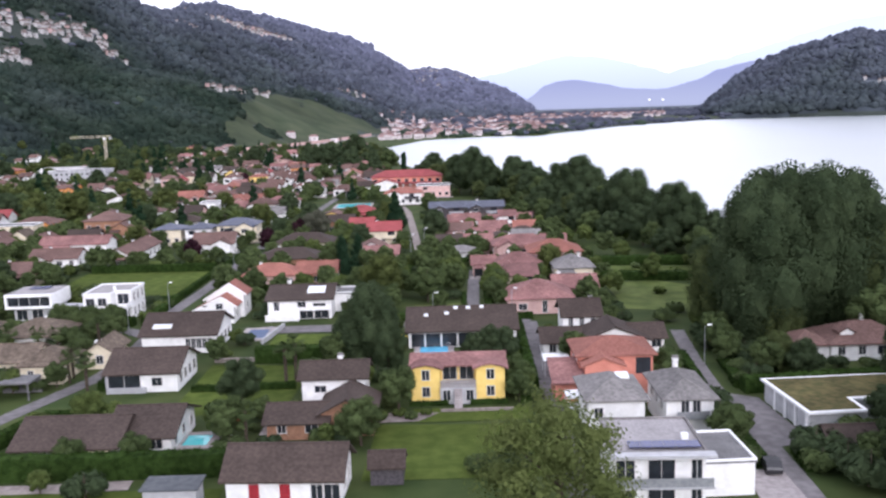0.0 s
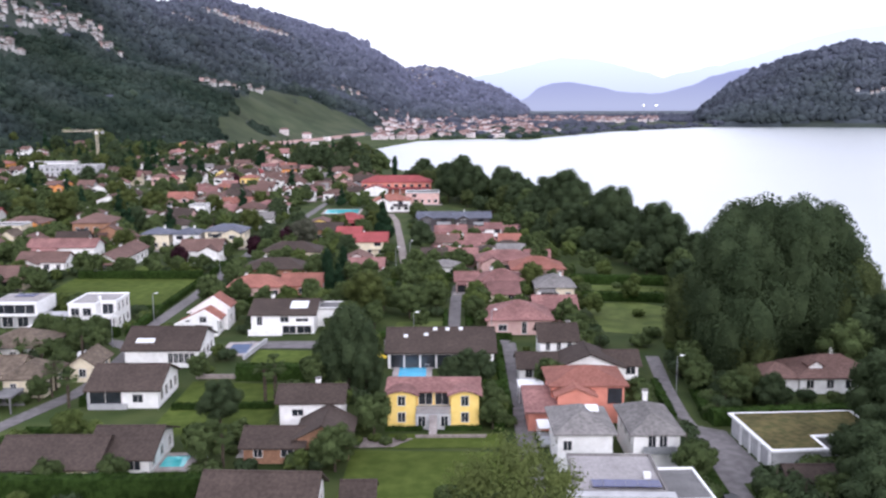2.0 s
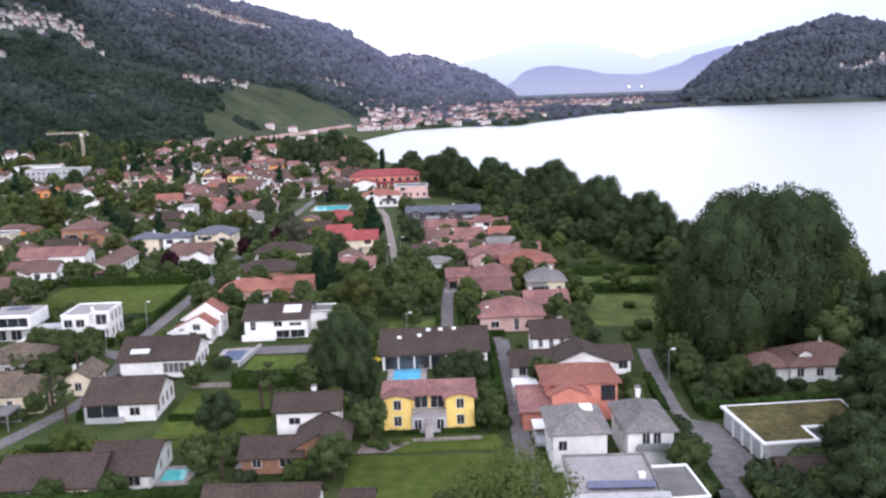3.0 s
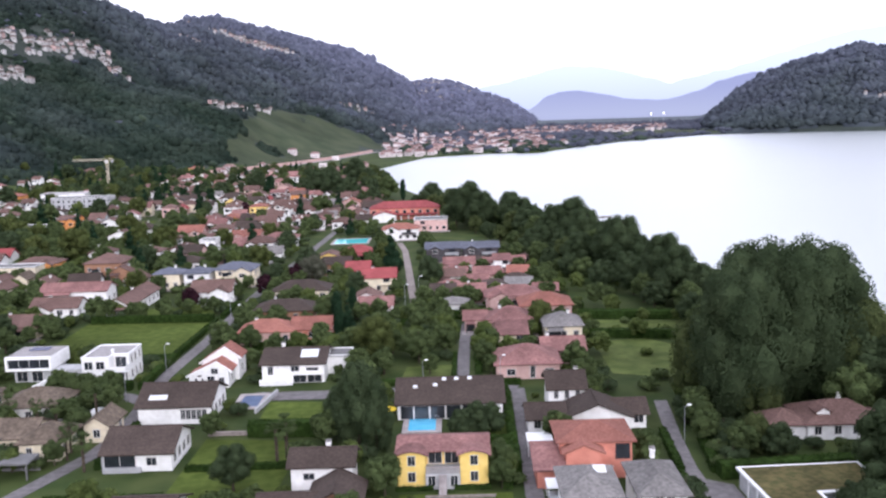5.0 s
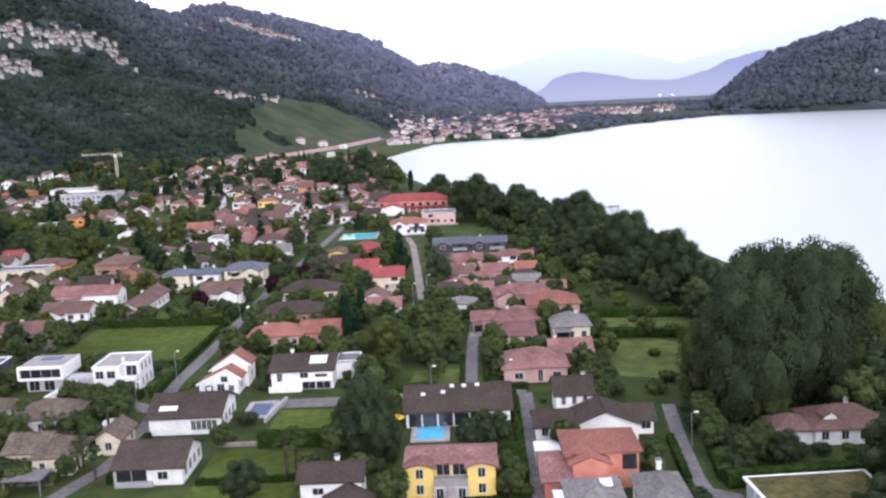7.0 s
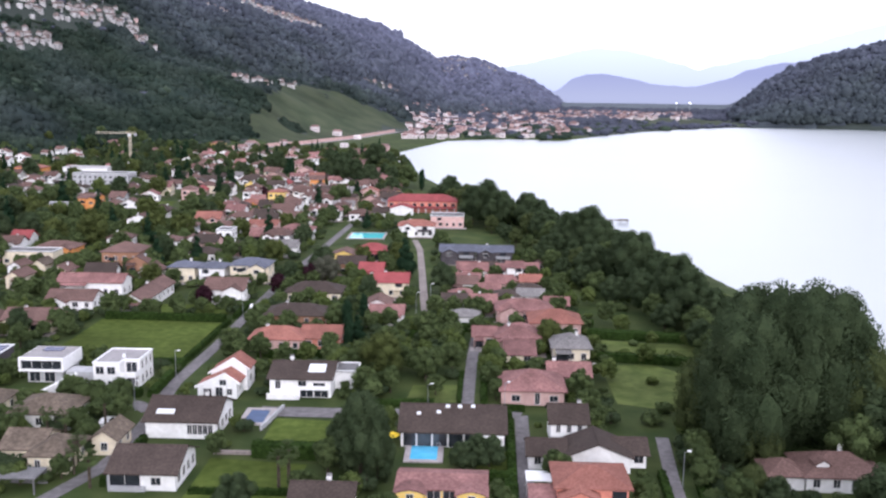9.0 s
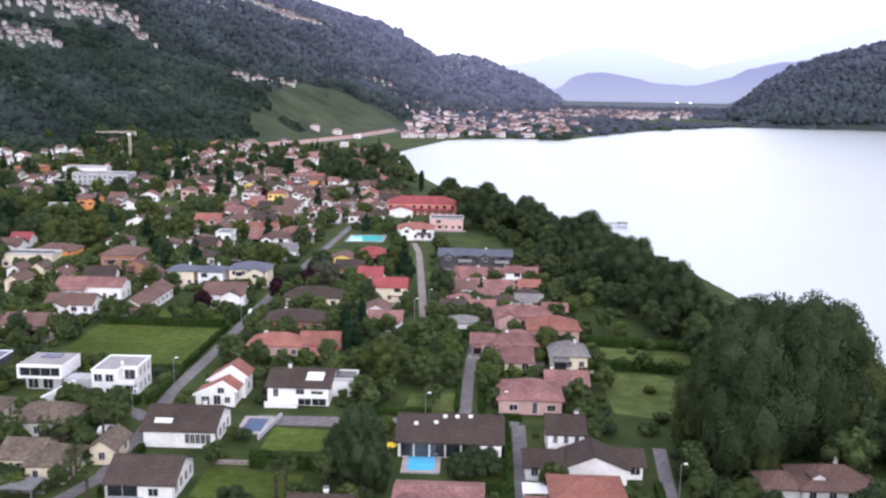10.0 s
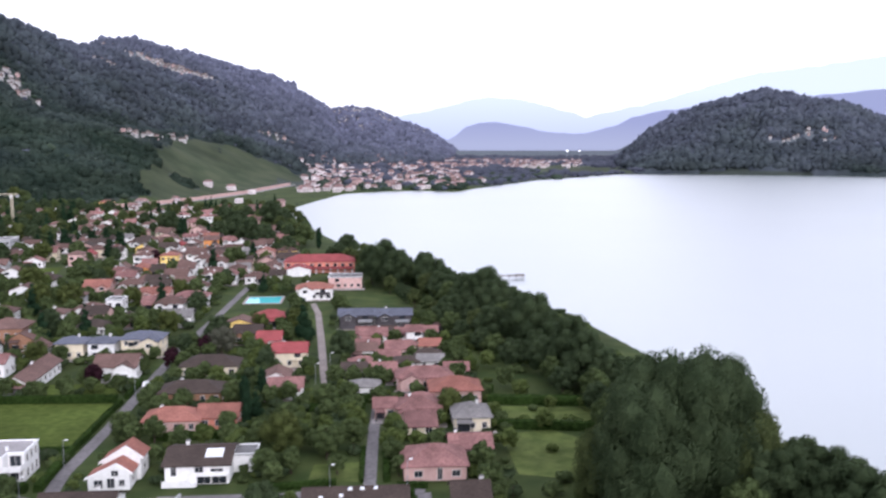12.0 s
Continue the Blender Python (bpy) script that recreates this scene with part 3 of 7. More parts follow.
# the two flat-roofed white houses behind the left road
n8 = thing("house", pose(-69.7, 184.9, 0), "two-storey white cubic house with flat roof and corner balconies", "house")
HOUSES.append((-69.7, 184.9, 5.3))
part("wall", Geo().add([(-4.4, -5.3, 0), (1.2, -5.3, 0), (1.2, -2.6, 0), (4.4, -2.6, 0), (4.4, 5.3, 0), (-4.4, 5.3, 0), (-4.4, -5.3, 5.75), (1.2, -5.3, 5.75), (1.2, -2.6, 5.75), (4.4, -2.6, 5.75), (4.4, 5.3, 5.75), (-4.4, 5.3, 5.75)],
     [(0, 1, 7, 6), (1, 2, 8, 7), (2, 3, 9, 8), (3, 4, 10, 9), (4, 5, 11, 10), (5, 0, 6, 11), (6, 7, 8, 9, 10, 11)]), WALL["white"], n8)
part("roof", Geo().add([(-4.2, -5.1, 5.85), (1.0, -5.1, 5.85), (1.0, -2.5, 5.85), (4.2, -2.5, 5.85), (4.2, 5.1, 5.85), (-4.2, 5.1, 5.85)], [(0, 1, 2, 3, 4, 5)]), ROOF["pale"], n8)
rim = Geo()
for x0, x1, q0, q1 in ((-4.5, 1.3, -5.4, -5.1), (1.0, 1.3, -5.1, -2.6), (1.3, 4.5, -2.75, -2.45), (4.2, 4.5, -2.45, 5.1), (-4.5, 4.5, 5.1, 5.4), (-4.5, -4.2, -5.1, 5.1)):
    rim.box(x0, x1, q0, q1, 5.72, 6.1)
part("parapet", rim, WHITE, n8)
part("balcony", Geo().box(1.21, 4.4, -5.2, -2.61, 2.75, 2.95).box(1.21, 4.4, -5.2, -5.08, 2.95, 3.85).box(4.28, 4.4, -5.08, -2.61, 2.95, 3.85), WALL["white"], n8)
part("balcony_post", Geo().box(4.2, 4.4, -5.2, -5.0, 0, 2.75), WALL["white"], n8)
part("chimney", Geo().box(0.2, 0.7, -1.0, -0.5, 5.86, 6.6), WHITE, n8)
for z in (0.55, 3.55):
    for x in (-3.0, -0.6):
        window(n8, x, -5.305, z, 0, 1.6, 1.5)
    window(n8, 2.7, -2.605, z - 0.3, 0, 2.2, 2.1)
    for k in range(3):
        window(n8, 4.405, -1.2 + 2.4 * k, z + 0.2, 90, 0.9, 1.6)
n9 = thing("house", pose(-86.6, 187.4, 0), "white modern box house with long upper window band and solar roof", "house")
HOUSES.append((-86.6, 187.4, 5.0))
part("ground_floor", Geo().box(-3.6, 4.0, -3.4, 4.6, 0, 2.75), WALL["grey"], n9)
shell = Geo().box(-4.8, 4.8, -4.8, -4.2, 2.76, 3.2).box(-4.8, 4.8, -4.8, -4.2, 5.15, 5.7).box(-4.8, -4.4, -4.8, -4.2, 3.2, 5.15).box(4.4, 4.8, -4.8, -4.2, 3.2, 5.15).box(-4.8, 4.8, -4.2, 4.8, 2.76, 5.6)
part("upper_shell", shell, WALL["white"], n9, "white projecting upper storey")
for k in range(4):
    part("window", Geo().box(-4.35 + 2.2 * k, -2.25 + 2.2 * k, -4.26, -4.21, 3.22, 5.13), GLASS, n9, "floor-high dark window")
part("roof", Geo().box(-4.6, 4.6, -4.6, 4.6, 5.605, 5.66), ROOF["pale"], n9)
for k in range(3):
    part("solar_panel", Geo().box(-2.2 + 1.4 * k, -0.9 + 1.4 * k, 0.8, 3.4, 5.75, 5.85), SOLAR, n9)
for k in range(2):
    window(n9, -2.0 + 3.2 * k, -3.405, 0.2, 0, 2.2, 2.1)
solid("garage_link", Geo().box(-81.5, -74.4, 183, 187, 0, 2.8), WALL["grey"], "low grey concrete link between two white houses", "wall")
solid("ramp_wall", Geo().add([(-84, 171, 0), (-78.5, 182, 0), (-79.0, 182.2, 0), (-84.5, 171.2, 0), (-84, 171, 1.0), (-78.5, 182, 2.9), (-79.0, 182.2, 2.9), (-84.5, 171.2, 1.0)],
      [(0, 3, 2, 1), (4, 5, 6, 7), (0, 1, 5, 4), (1, 2, 6, 5), (2, 3, 7, 6), (3, 0, 4, 7)]), WALL["white"], "white concrete wall along a garage ramp", "wall")
house(-75.0, 157.0, 11.0, 9.6, 3.0, "hip", 2.3, "white", "tan", extra=" among palms")
house(-90.0, 160.0, 10.0, 9.0, 3.0, "hip", 2.3, "cream", "tan")
house(-64.6, 138.0, 6.4, 8.2, 3.0, "hip", 1.9, "cream", "tan", glaze=0.8)
house(-70.5, 141.0, 6.5, 8.0, 3.0, "gable_x", 1.8, "cream", "tan", windows=False)
house(-58.4, 146.0, 4.2, 7.0, 3.0, "gable_y", 1.4, "cream", "tan")
solid("carport", Geo().box(-69, -62.8, 130, 134.4, 2.5, 2.75).box(-68.8, -68.6, 130.1, 130.3, 0, 2.5).box(-63.2, -63.0, 130.1, 130.3, 0, 2.5).box(-68.9, -62.9, 134.2, 134.38, 0, 2.5),
      (ROOF["gravel"],), "flat-roofed grey carport beside the road", "carport")
# white stepped house: two gables, one behind and above the other, with raised white rims
n7 = thing("house", pose(-46.6, 176.0, 0, 0, 0, 0), "white stepped house with terracotta roofs and raised white gable rims", "house")
HOUSES.append((-46.6, 182, 6))
for y0, y1, base, left, right, peak in ((0.0, 5.6, 0.0, -4.6, 3.4, 0.9), (5.6, 12.0, 0.0, -3.4, 4.2, 1.3)):
    lo, hi = (2.4, 5.0) if y0 == 0 else (3.6, 6.6)
    part("wall", Geo().extrude([(left, 0), (right, 0), (right, lo + 0.9), (peak, hi), (left, lo)], y0, y1, "y"), WALL["white"], n7)
    part("roof", Geo().extrude([(left - 0.5, lo - 0.2), (peak, hi + 0.02), (right + 0.5, lo + 0.6), (right + 0.5, lo + 0.8), (peak, hi + 0.24), (left - 0.5, lo)], y0 + 0.35, y1 - 0.02, "y"), ROOF["terracotta"], n7)
    part("gable_rim", Geo().extrude([(left - 0.6, lo - 0.25), (peak, hi + 0.02), (right + 0.6, lo + 0.55), (right + 0.6, lo + 0.95), (peak, hi + 0.42), (left - 0.6, lo + 0.15)], y0 - 0.1, y0 + 0.34, "y"), WALL["white"], n7)
for x, z, w, h in ((-2.6, 0.5, 1.6, 1.6), (-0.2, 0.5, 1.4, 1.9), (1.9, 0.9, 1.0, 1.2), (0.6, 2.9, 1.3, 1.1)):
    window(n7, x, -0.005, z, 0, w, h)
window(n7, 3.405, 2.6, 1.0, 90, 1.2, 1.3)
window(n7, 4.205, 8.4, 1.4, 90, 1.2, 1.3)
n11 = house(-30.6, 178.0, 12.6, 12.4, 3.9, "gable_x", 1.7, "white", "dark", windows=False, flue=(-3.0, 1.0), label="white two-storey villa with dark roof and broad skylight")
for x, z, w, h in ((-4.6, 1.8, 1.0, 1.7), (0.4, 2.4, 1.6, 1.1), (3.9, 2.5, 2.4, 0.6), (1.3, 0.1, 2.6, 1.7), (4.3, 0.1, 2.8, 1.7)):
    window(n11, x, -6.205, z, 0, w, h)
part("terrace", Geo().box(-6.6, 0.0, -8.0, -6.21, 0, 0.4).box(-6.6, -1.0, -8.0, -7.85, 0.4, 1.3), WALL["white"], n11)
part("balcony", Geo().box(0.0, 6.0, -7.2, -6.21, 1.85, 2.0).box(0.0, 6.0, -7.2, -7.1, 2.0, 2.35), WALL["white"], n11)
skylight(n11, 3.0, -2.6, 5.13, 3.4, 3.0, 15.3)
house(-22.0, 184.0, 4.6, 6.0, 3.6, "flat", 0, "white", "gravel", windows=False)
house(-42.6, 210.2, 12.6, 8.2, 3.0, "hip", 2.2, "pink", "terracotta", flue=(-3.0, 1.0))
house(-32.2, 212.6, 9.0, 7.8, 3.0, "gable_x", 2.0, "salmon", "terracotta")
house(-42.6, 233.6, 16.0, 9.4, 3.0, "hip", 2.2, "brick", "dark", flue=(-3, 1))
house(-42.6, 260.8, 16.2, 9.6, 3.0, "hip", 2.4, "cream", "dark")
# yellow villa with two gabled wings
HOUSES.append((0.0, 127, 7))
vy = thing("house", pose(0.2, 123.6, 0, 0, 0, -1), "yellow two-winged villa with rose tiled roof and stone balustrade", "house")
for sx in (-1, 1):
    x0 = sx * 4.5
    wing = Geo().extrude([(x0 - 2.0, 0), (x0 + 2.0, 0), (x0 + 2.0, 4.9), (x0, 5.46), (x0 - 2.0, 4.9)], 0, 2.99, "y")
    part("wall", wing, WALL["yellow"], vy)
    for z in (0.9, 3.3):
        window(vy, x0, -0.005, z, 0, 1.0, 1.35)
    g = Geo()
    prof = [(x0 - 2.5, 4.72), (x0 - 1.2, 5.25), (x0, 5.48), (x0 + 1.2, 5.25), (x0 + 2.5, 4.72), (x0 + 2.5, 4.95), (x0 + 1.2, 5.48), (x0, 5.7), (x0 - 1.2, 5.48), (x0 - 2.5, 4.95)]
    g.extrude(prof, -0.6, 3.0, "y")
    part("gable_roof", g, ROOF["rose"], vy)
part("wall", Geo().box(-6.5, 6.5, 3.0, 9.0, 0, 4.5), WALL["yellow"], vy)
part("roof", Geo().extrude([(1.2, 4.75), (5.2, 5.62), (9.6, 4.4), (9.6, 4.62), (5.2, 5.86), (1.2, 4.98)], -6.9, 6.9, "x"), ROOF["rose"], vy)
part("terrace", Geo().box(-2.5, 2.5, -0.8, 2.99, 0, 2.3), WALL["grey"], vy, "grey stone terrace between the wings")
bal = Geo().box(-2.5, 2.5, -0.8, -0.65, 3.15, 3.3)
for k in range(15):
    bal.box(-2.4 + k * 0.34, -2.28 + k * 0.34, -0.78, -0.68, 2.4, 3.15)
part("balustrade", bal, PAVING, vy, "pale stone balustrade")
for x in (-1.6, 1.6):
    window(vy, x, -0.805, 0.5, 0, 1.0, 1.5)
    window(vy, x * 0.75, 2.995, 2.45, 0, 1.9, 1.9)
for k in range(8):
    part("step", Geo().box(-0.55, 0.55, -0.82 - 0.3 * (k + 1), -0.815 - 0.3 * k, 0, 2.2 - 0.28 * k), PAVING, vy)
# long low building behind the pool
c2 = house(1.2, 153.2, 18.4, 13.0, 2.9, "gable_x", 2.6, "white", "dark", windows=False, label="long low white house with dark brown roof and small skylights")
for x, y in ((-6.2, -2.6), (-2.6, -2.2), (-1.0, -0.7), (1.2, -0.7), (3.6, -0.6)):
    skylight(c2, x, y, 3.25 + 2.6 * (1 + y / 6.5), 0.6, 0.6, 21.8)
# dark panes stand in for the shade of the porch under the eave
for x, w in ((-7.6, 2.2), (-5.0, 2.5), (-2.2, 2.5), (0.6, 2.5), (3.2, 2.1)):
    part("window", Geo().box(x - w / 2, x + w / 2, -6.58, -6.51, 0.15, 2.35).box(x - w / 2 - 0.04, x + w / 2 + 0.04, -6.6, -6.51, 2.35, 2.45), GLASS, c2)
part("porch", Geo().box(5.0, 9.0, -7.6, -6.51, 0, 2.5), WALL["white"], c2)
# salmon villa and its neighbours on the right of the lane
c3 = house(22.4, 125.2, 10.4, 8.6, 5.6, "hip", 1.6, "salmon", "terracotta", windows=False, label="salmon two-storey villa with layered terracotta roofs")
part("front_wing", Geo().extrude([(-4.6, 0), (0.4, 0), (0.4, 4.9), (-2.1, 5.9), (-4.6, 4.9)], -6.6, -4.31, "y"), WALL["salmon"], c3)
part("wing_roof", Geo().extrude([(-5.2, 4.66), (-2.1, 5.95), (1.0, 4.66), (1.0, 4.9), (-2.1, 6.2), (-5.2, 4.9)], -7.1, -3.9, "y"), ROOF["terracotta"], c3)
part("loggia", Geo().box(2.8, 4.9, -4.34, -4.305, 2.9, 5.2), GLASS, c3)
window(c3, 1.5, -4.305, 0.8, 0, 1.8, 1.0)
window(c3, -2.1, -6.605, 0.6, 0, 2.6, 1.6)
for k in range(2):
    window(c3, -5.205, -2.0 + 3.4 * k, 3.4, -90, 1.0, 1.2)
house(15.4, 122.0, 3.6, 6.0, 2.9, "mono", 1.4, "salmon", "rose", windows=False, label="low salmon annex with sloping rose tiled roof")
solid("carport", Geo().box(14.4, 18.0, 116.0, 119.6, 2.5, 2.62).box(14.5, 14.6, 116.1, 116.2, 0, 2.5).box(17.8, 17.9, 116.1, 116.2, 0, 2.5).box(14.5, 14.6, 119.3, 119.4, 0, 2.5).box(17.8, 17.9, 119.3, 119.4, 0, 2.5),
      WHITE, "white flat carport canopy on thin posts", "carport")
solid("carport", Geo().box(13.2, 17.2, 134.0, 138.0, 2.5, 2.62).box(13.3, 13.4, 134.1, 134.2, 0, 2.5).box(17.0, 17.1, 134.1, 134.2, 0, 2.5).box(13.3, 13.4, 137.7, 137.8, 0, 2.5).box(17.0, 17.1, 137.7, 137.8, 0, 2.5),
      WHITE, "white flat carport canopy beside the lane", "carport")
c6 = house(19.3, 107.4, 6.8, 9.4, 5.0, "hip", 1.7, "white", "grey", windows=False, label="white two-storey house with grey hipped roof and skylight")
skylight(c6, 1.6, 0.6, 6.55, 1.5, 1.5, 14)
window(c6, -2.2, -4.705, 2.9, 0, 1.0, 1.2)
for k in range(3):
    window(c6, -3.405, -3 + 2.6 * k, 3.2, -90, 0.9, 1.2)
c7 = house(28.4, 108.2, 5.8, 10.6, 4.6, "hip", 1.6, "white", "grey", windows=False, flue=(0.5, 4.4), label="white two-storey house with grey hipped roof and balcony")
for x in (-0.6, 0.8):
    window(c7, x, -5.305, 2.6, 0, 0.9, 1.8)
part("balcony", Geo().box(-1.8, 2.2, -6.2, -5.31, 2.3, 2.45).box(-1.8, 2.2, -6.2, -6.14, 2.45, 3.3), METAL, c7)
for k in range(3):
    window(c7, -2.905, -3 + 2.8 * k, 2.8, -90, 0.9, 1.3)
c8 = house(20.0, 87.6, 9.2, 10.0, 5.9, "flat", 0, "white", "pale", turn=-2, windows=False, rim_paint=ROOF["grey"], label="two-storey modern white house with flat grey roof and solar panels")
for z in (0.5, 3.35):
    for x, w in ((-3.4, 1.8), (0.2, 2.6), (3.7, 1.0)):
        window(c8, x, -5.005, z, 0, w, 2.0)
part("canopy", Geo().box(-5.6, 5.4, -6.4, -5.16, 6.0, 6.3).box(-5.4, 5.2, -6.3, -5.01, 2.75, 2.95), WALL["grey"], c8)
part("balcony_glass", Geo().box(-5.3, 5.1, -6.26, -6.2, 2.96, 3.9), METAL, c8, "grey glazed balcony railing")
for k in range(6):
    part("solar_panel", Geo().box(-2.9 + 1.2 * k, -1.75 + 1.2 * k, -4.4, -2.6, 6.42, 6.5), SOLAR, c8)
part("roof_vent", Geo().box(2.9, 3.6, -1.6, -0.9, 6.1, 6.7), WHITE, c8)
c8b = house(28.0, 90.6, 5.2, 8.4, 3.6, "flat", 0, "white", "gravel", turn=2, windows=False, label="white single-storey extension with flat roof and tall parapet")
c4 = house(21.9, 155.0, 6.4, 7.6, 4.4, "gable_x", 2.0, "white", "dark", windows=False, flue=(2.4, 2.6), label="white house with dark brown roof and white chimney")
for x in (-1.9, 0.0, 1.9):
    window(c4, x, -3.805, 2.6, 0, 0.7, 1.5)
house(25.6, 143.6, 10.8, 7.4, 2.8, "gable_y", 2.2, "white", "dark", windows=False, label="white gable-fronted house with dark low roof")
house(17.2, 144.5, 6.0, 6.5, 2.6, "gable_x", 1.5, "white", "dark")
house(31.5, 146.0, 5.0, 6.0, 2.6, "gable_x", 1.5, "white", "dark")
c9 = house(16.8, 176.0, 12.6, 11.5, 3.0, "hip", 2.7, "pink", "rose", windows=False, label="pink bungalow with broad rose tiled hipped roof")
window(c9, 0.9, -5.755, 0.3, 0, 0.9, 2.3)
window(c9, -3.4, -5.755, 0.9, 0, 1.6, 1.2)
window(c9, 4.2, -5.755, 0.9, 0, 1.6, 1.2)
house(25.2, 186.5, 8.6, 7.6, 3.0, "gable_x", 1.8, "pink", "rose", flue=(-3, 1))
# right side, by the wood
gr = thing("garage", pose(0, 0, 0), "low flat-roofed garage row with mossy roof and white edge", "garage")
part("wall", Geo().add([(42.6, 107.2, 0), (49.0, 107.6, 0), (49.0, 112, 0), (58, 112.6, 0), (58, 121, 0), (41.6, 120.2, 0), (42.6, 107.2, 2.7), (49.0, 107.6, 2.7), (49.0, 112, 2.7), (58, 112.6, 2.7), (58, 121, 2.7), (41.6, 120.2, 2.7)],
     [(0, 1, 7, 6), (1, 2, 8, 7), (2, 3, 9, 8), (3, 4, 10, 9), (4, 5, 11, 10), (5, 0, 6, 11), (6, 7, 8, 9, 10, 11)]), WALL["grey"], gr)
part("roof_edge", Geo().add([(42.2, 106.6, 2.71), (49.6, 107.1, 2.71), (49.5, 111.5, 2.71), (58.6, 112.0, 2.71), (58.6, 121.6, 2.71), (41.2, 120.8, 2.71),
                             (42.2, 106.6, 3.0), (49.6, 107.1, 3.0), (49.5, 111.5, 3.0), (58.6, 112.0, 3.0), (58.6, 121.6, 3.0), (41.2, 120.8, 3.0)],
     [(0, 1, 7, 6), (1, 2, 8, 7), (2, 3, 9, 8), (3, 4, 10, 9), (4, 5, 11, 10), (5, 0, 6, 11), (5, 4, 3, 2, 1, 0), (6, 7, 8, 9, 10, 11)]), WHITE, gr)
part("planted_roof", Geo().add([(42.6, 107.1, 3.03), (49.1, 107.5, 3.03), (49.0, 112, 3.03), (58.1, 112.5, 3.03), (58.1, 121.1, 3.03), (41.7, 120.3, 3.03)], [(0, 1, 2, 3, 4, 5)]), ROOF["sedum"], gr)
for k in range(4):
    part("garage_door", Geo().box(-0.06, 0.06, -1.3, 1.3, 0.05, 2.3), WALL["dark"], gr, at=pose(42.22 - 0.075 * (k - 1) * 3.2 + 0.08, 109.2 + 3.0 * k, 0, 0, 0, 4.4))
    part("pier", Geo().box(-0.12, 0.12, -0.2, 0.2, 0, 2.7), WHITE, gr, at=pose(42.4 - 0.075 * k * 3.0, 107.6 + 3.0 * k, 0, 0, 0, 4.4))
r2 = house(64.2, 138.0, 12.6, 9.2, 2.6, "hip", 2.4, "white", "brown", flue=(1.0, 2.0), extra=" beside the wood")
part("dormer", Geo().extrude([(-4.4, 3.3), (-2.4, 3.3), (-2.4, 4.2), (-3.4, 4.8), (-4.4, 4.2)], -3.2, -0.6, "y"), WALL["white"], r2, "small white gabled dormer")
part("dormer_roof", Geo().extrude([(-4.75, 4.02), (-3.4, 4.84), (-2.05, 4.02), (-2.05, 4.2), (-3.4, 5.0), (-4.75, 4.2)], -3.5, -0.6, "y"), ROOF["brown"], r2)
house(55.0, 138.6, 5.6, 6.0, 2.4, "hip", 1.6, "white", "brown", windows=False, extra=" under trees")
house(44.4, 98.8, 5.4, 4.0, 2.3, "gable_x", 1.1, "white", "dark", windows=False, name="garden_shed", label="white garden shed with dark pitched roof", eave=0.4)
solid("garden_shed", Geo().box(-33.2, -27.6, 90.8, 93.6, 0, 2.3).extrude([(90.4, 2.32), (94.0, 2.5), (94.0, 2.6), (90.4, 2.42)], -33.5, -27.3, "x", 1), (WALL["grey"], METAL_SHEET), "low garden shed with grey sheet roof", "shed")

# houses beyond the left road
so = house(-106.0, 187.6, 14.0, 8.6, 4.2, "flat", 0, "dark", "slate", turn=2, label="dark timber house with flat roof full of blue solar panels")
for k in range(10):
    part("solar_panel", Geo().box(-6.4 + 1.3 * k, -5.2 + 1.3 * k, -3.6, 3.4, 4.52, 4.6), SOLAR, so)
house(-77.0, 121.8, 12.0, 9.4, 3.0, "gable_x", 2.1, "grey", "tan", turn=-8, extra=" behind a hedge")
house(-92.0, 139.0, 10.0, 9.0, 3.0, "hip", 2.1, "cream", "tan")
house(-104.5, 164.0, 10.0, 9.0, 3.0, "hip", 2.2, "cream", "brown")
house(-145.5, 257.8, 11.5, 9.0, 3.2, "gable_x", 2.0, "cream", "brown", group="houses of the lakeside town")
house(-346.0, 616.0, 26.0, 12.0, 8.6, "flat", 0, "white", "gravel", label="long white apartment block with flat roof", name="apartment_building", group="houses of the lakeside town")

house(-237.5, 858.0, 12.0, 9.0, 8.4, "hip", 2.0, "yellow", "terracotta", label="tall pale yellow house at the foot of the hill", group="houses of the lakeside town")

# terraces and cottages in the middle distance: front middle, front, across, deep, eaves, roof, rise, wall, tiles
MIDDLE = [
    (-110.5, 264.4, 19.6, 8.2, 4.3, "gable_x", 1.8, "white", "rose"), (-109.0, 247.0, 13.0, 8.0, 3.0, "gable_x", 2.0, "white", "brown"),
    (-90.4, 245.0, 6.6, 26.0, 3.4, "gable_y", 1.9, "white", "brown"), (-89.2, 285.4, 8.4, 8.0, 5.0, "hip", 1.5, "cream", "slate"),
    (-79.5, 285.0, 8.0, 8.0, 5.0, "hip", 1.5, "white", "slate"), (-68.0, 288.0, 12.4, 9.0, 5.4, "hip", 1.8, "cream", "slate"),
    (-68.4, 259.4, 11.6, 9.5, 4.0, "gable_x", 2.4, "white", "brown"), (-116.0, 303.0, 12.6, 12.0, 6.4, "hip", 2.6, "brick", "brown"),
    (-108.0, 297.0, 7.0, 7.0, 4.2, "gable_y", 2.0, "brick", "brown"), (-151.0, 309.0, 18.0, 8.0, 4.8, "flat", 0, "cream", "gravel"),
    (-147.6, 322.0, 14.6, 9.0, 4.0, "hip", 1.9, "orange", "brown"), (-99.4, 282.4, 5.8, 9.0, 3.8, "gable_y", 1.9, "white", "brown"),
]
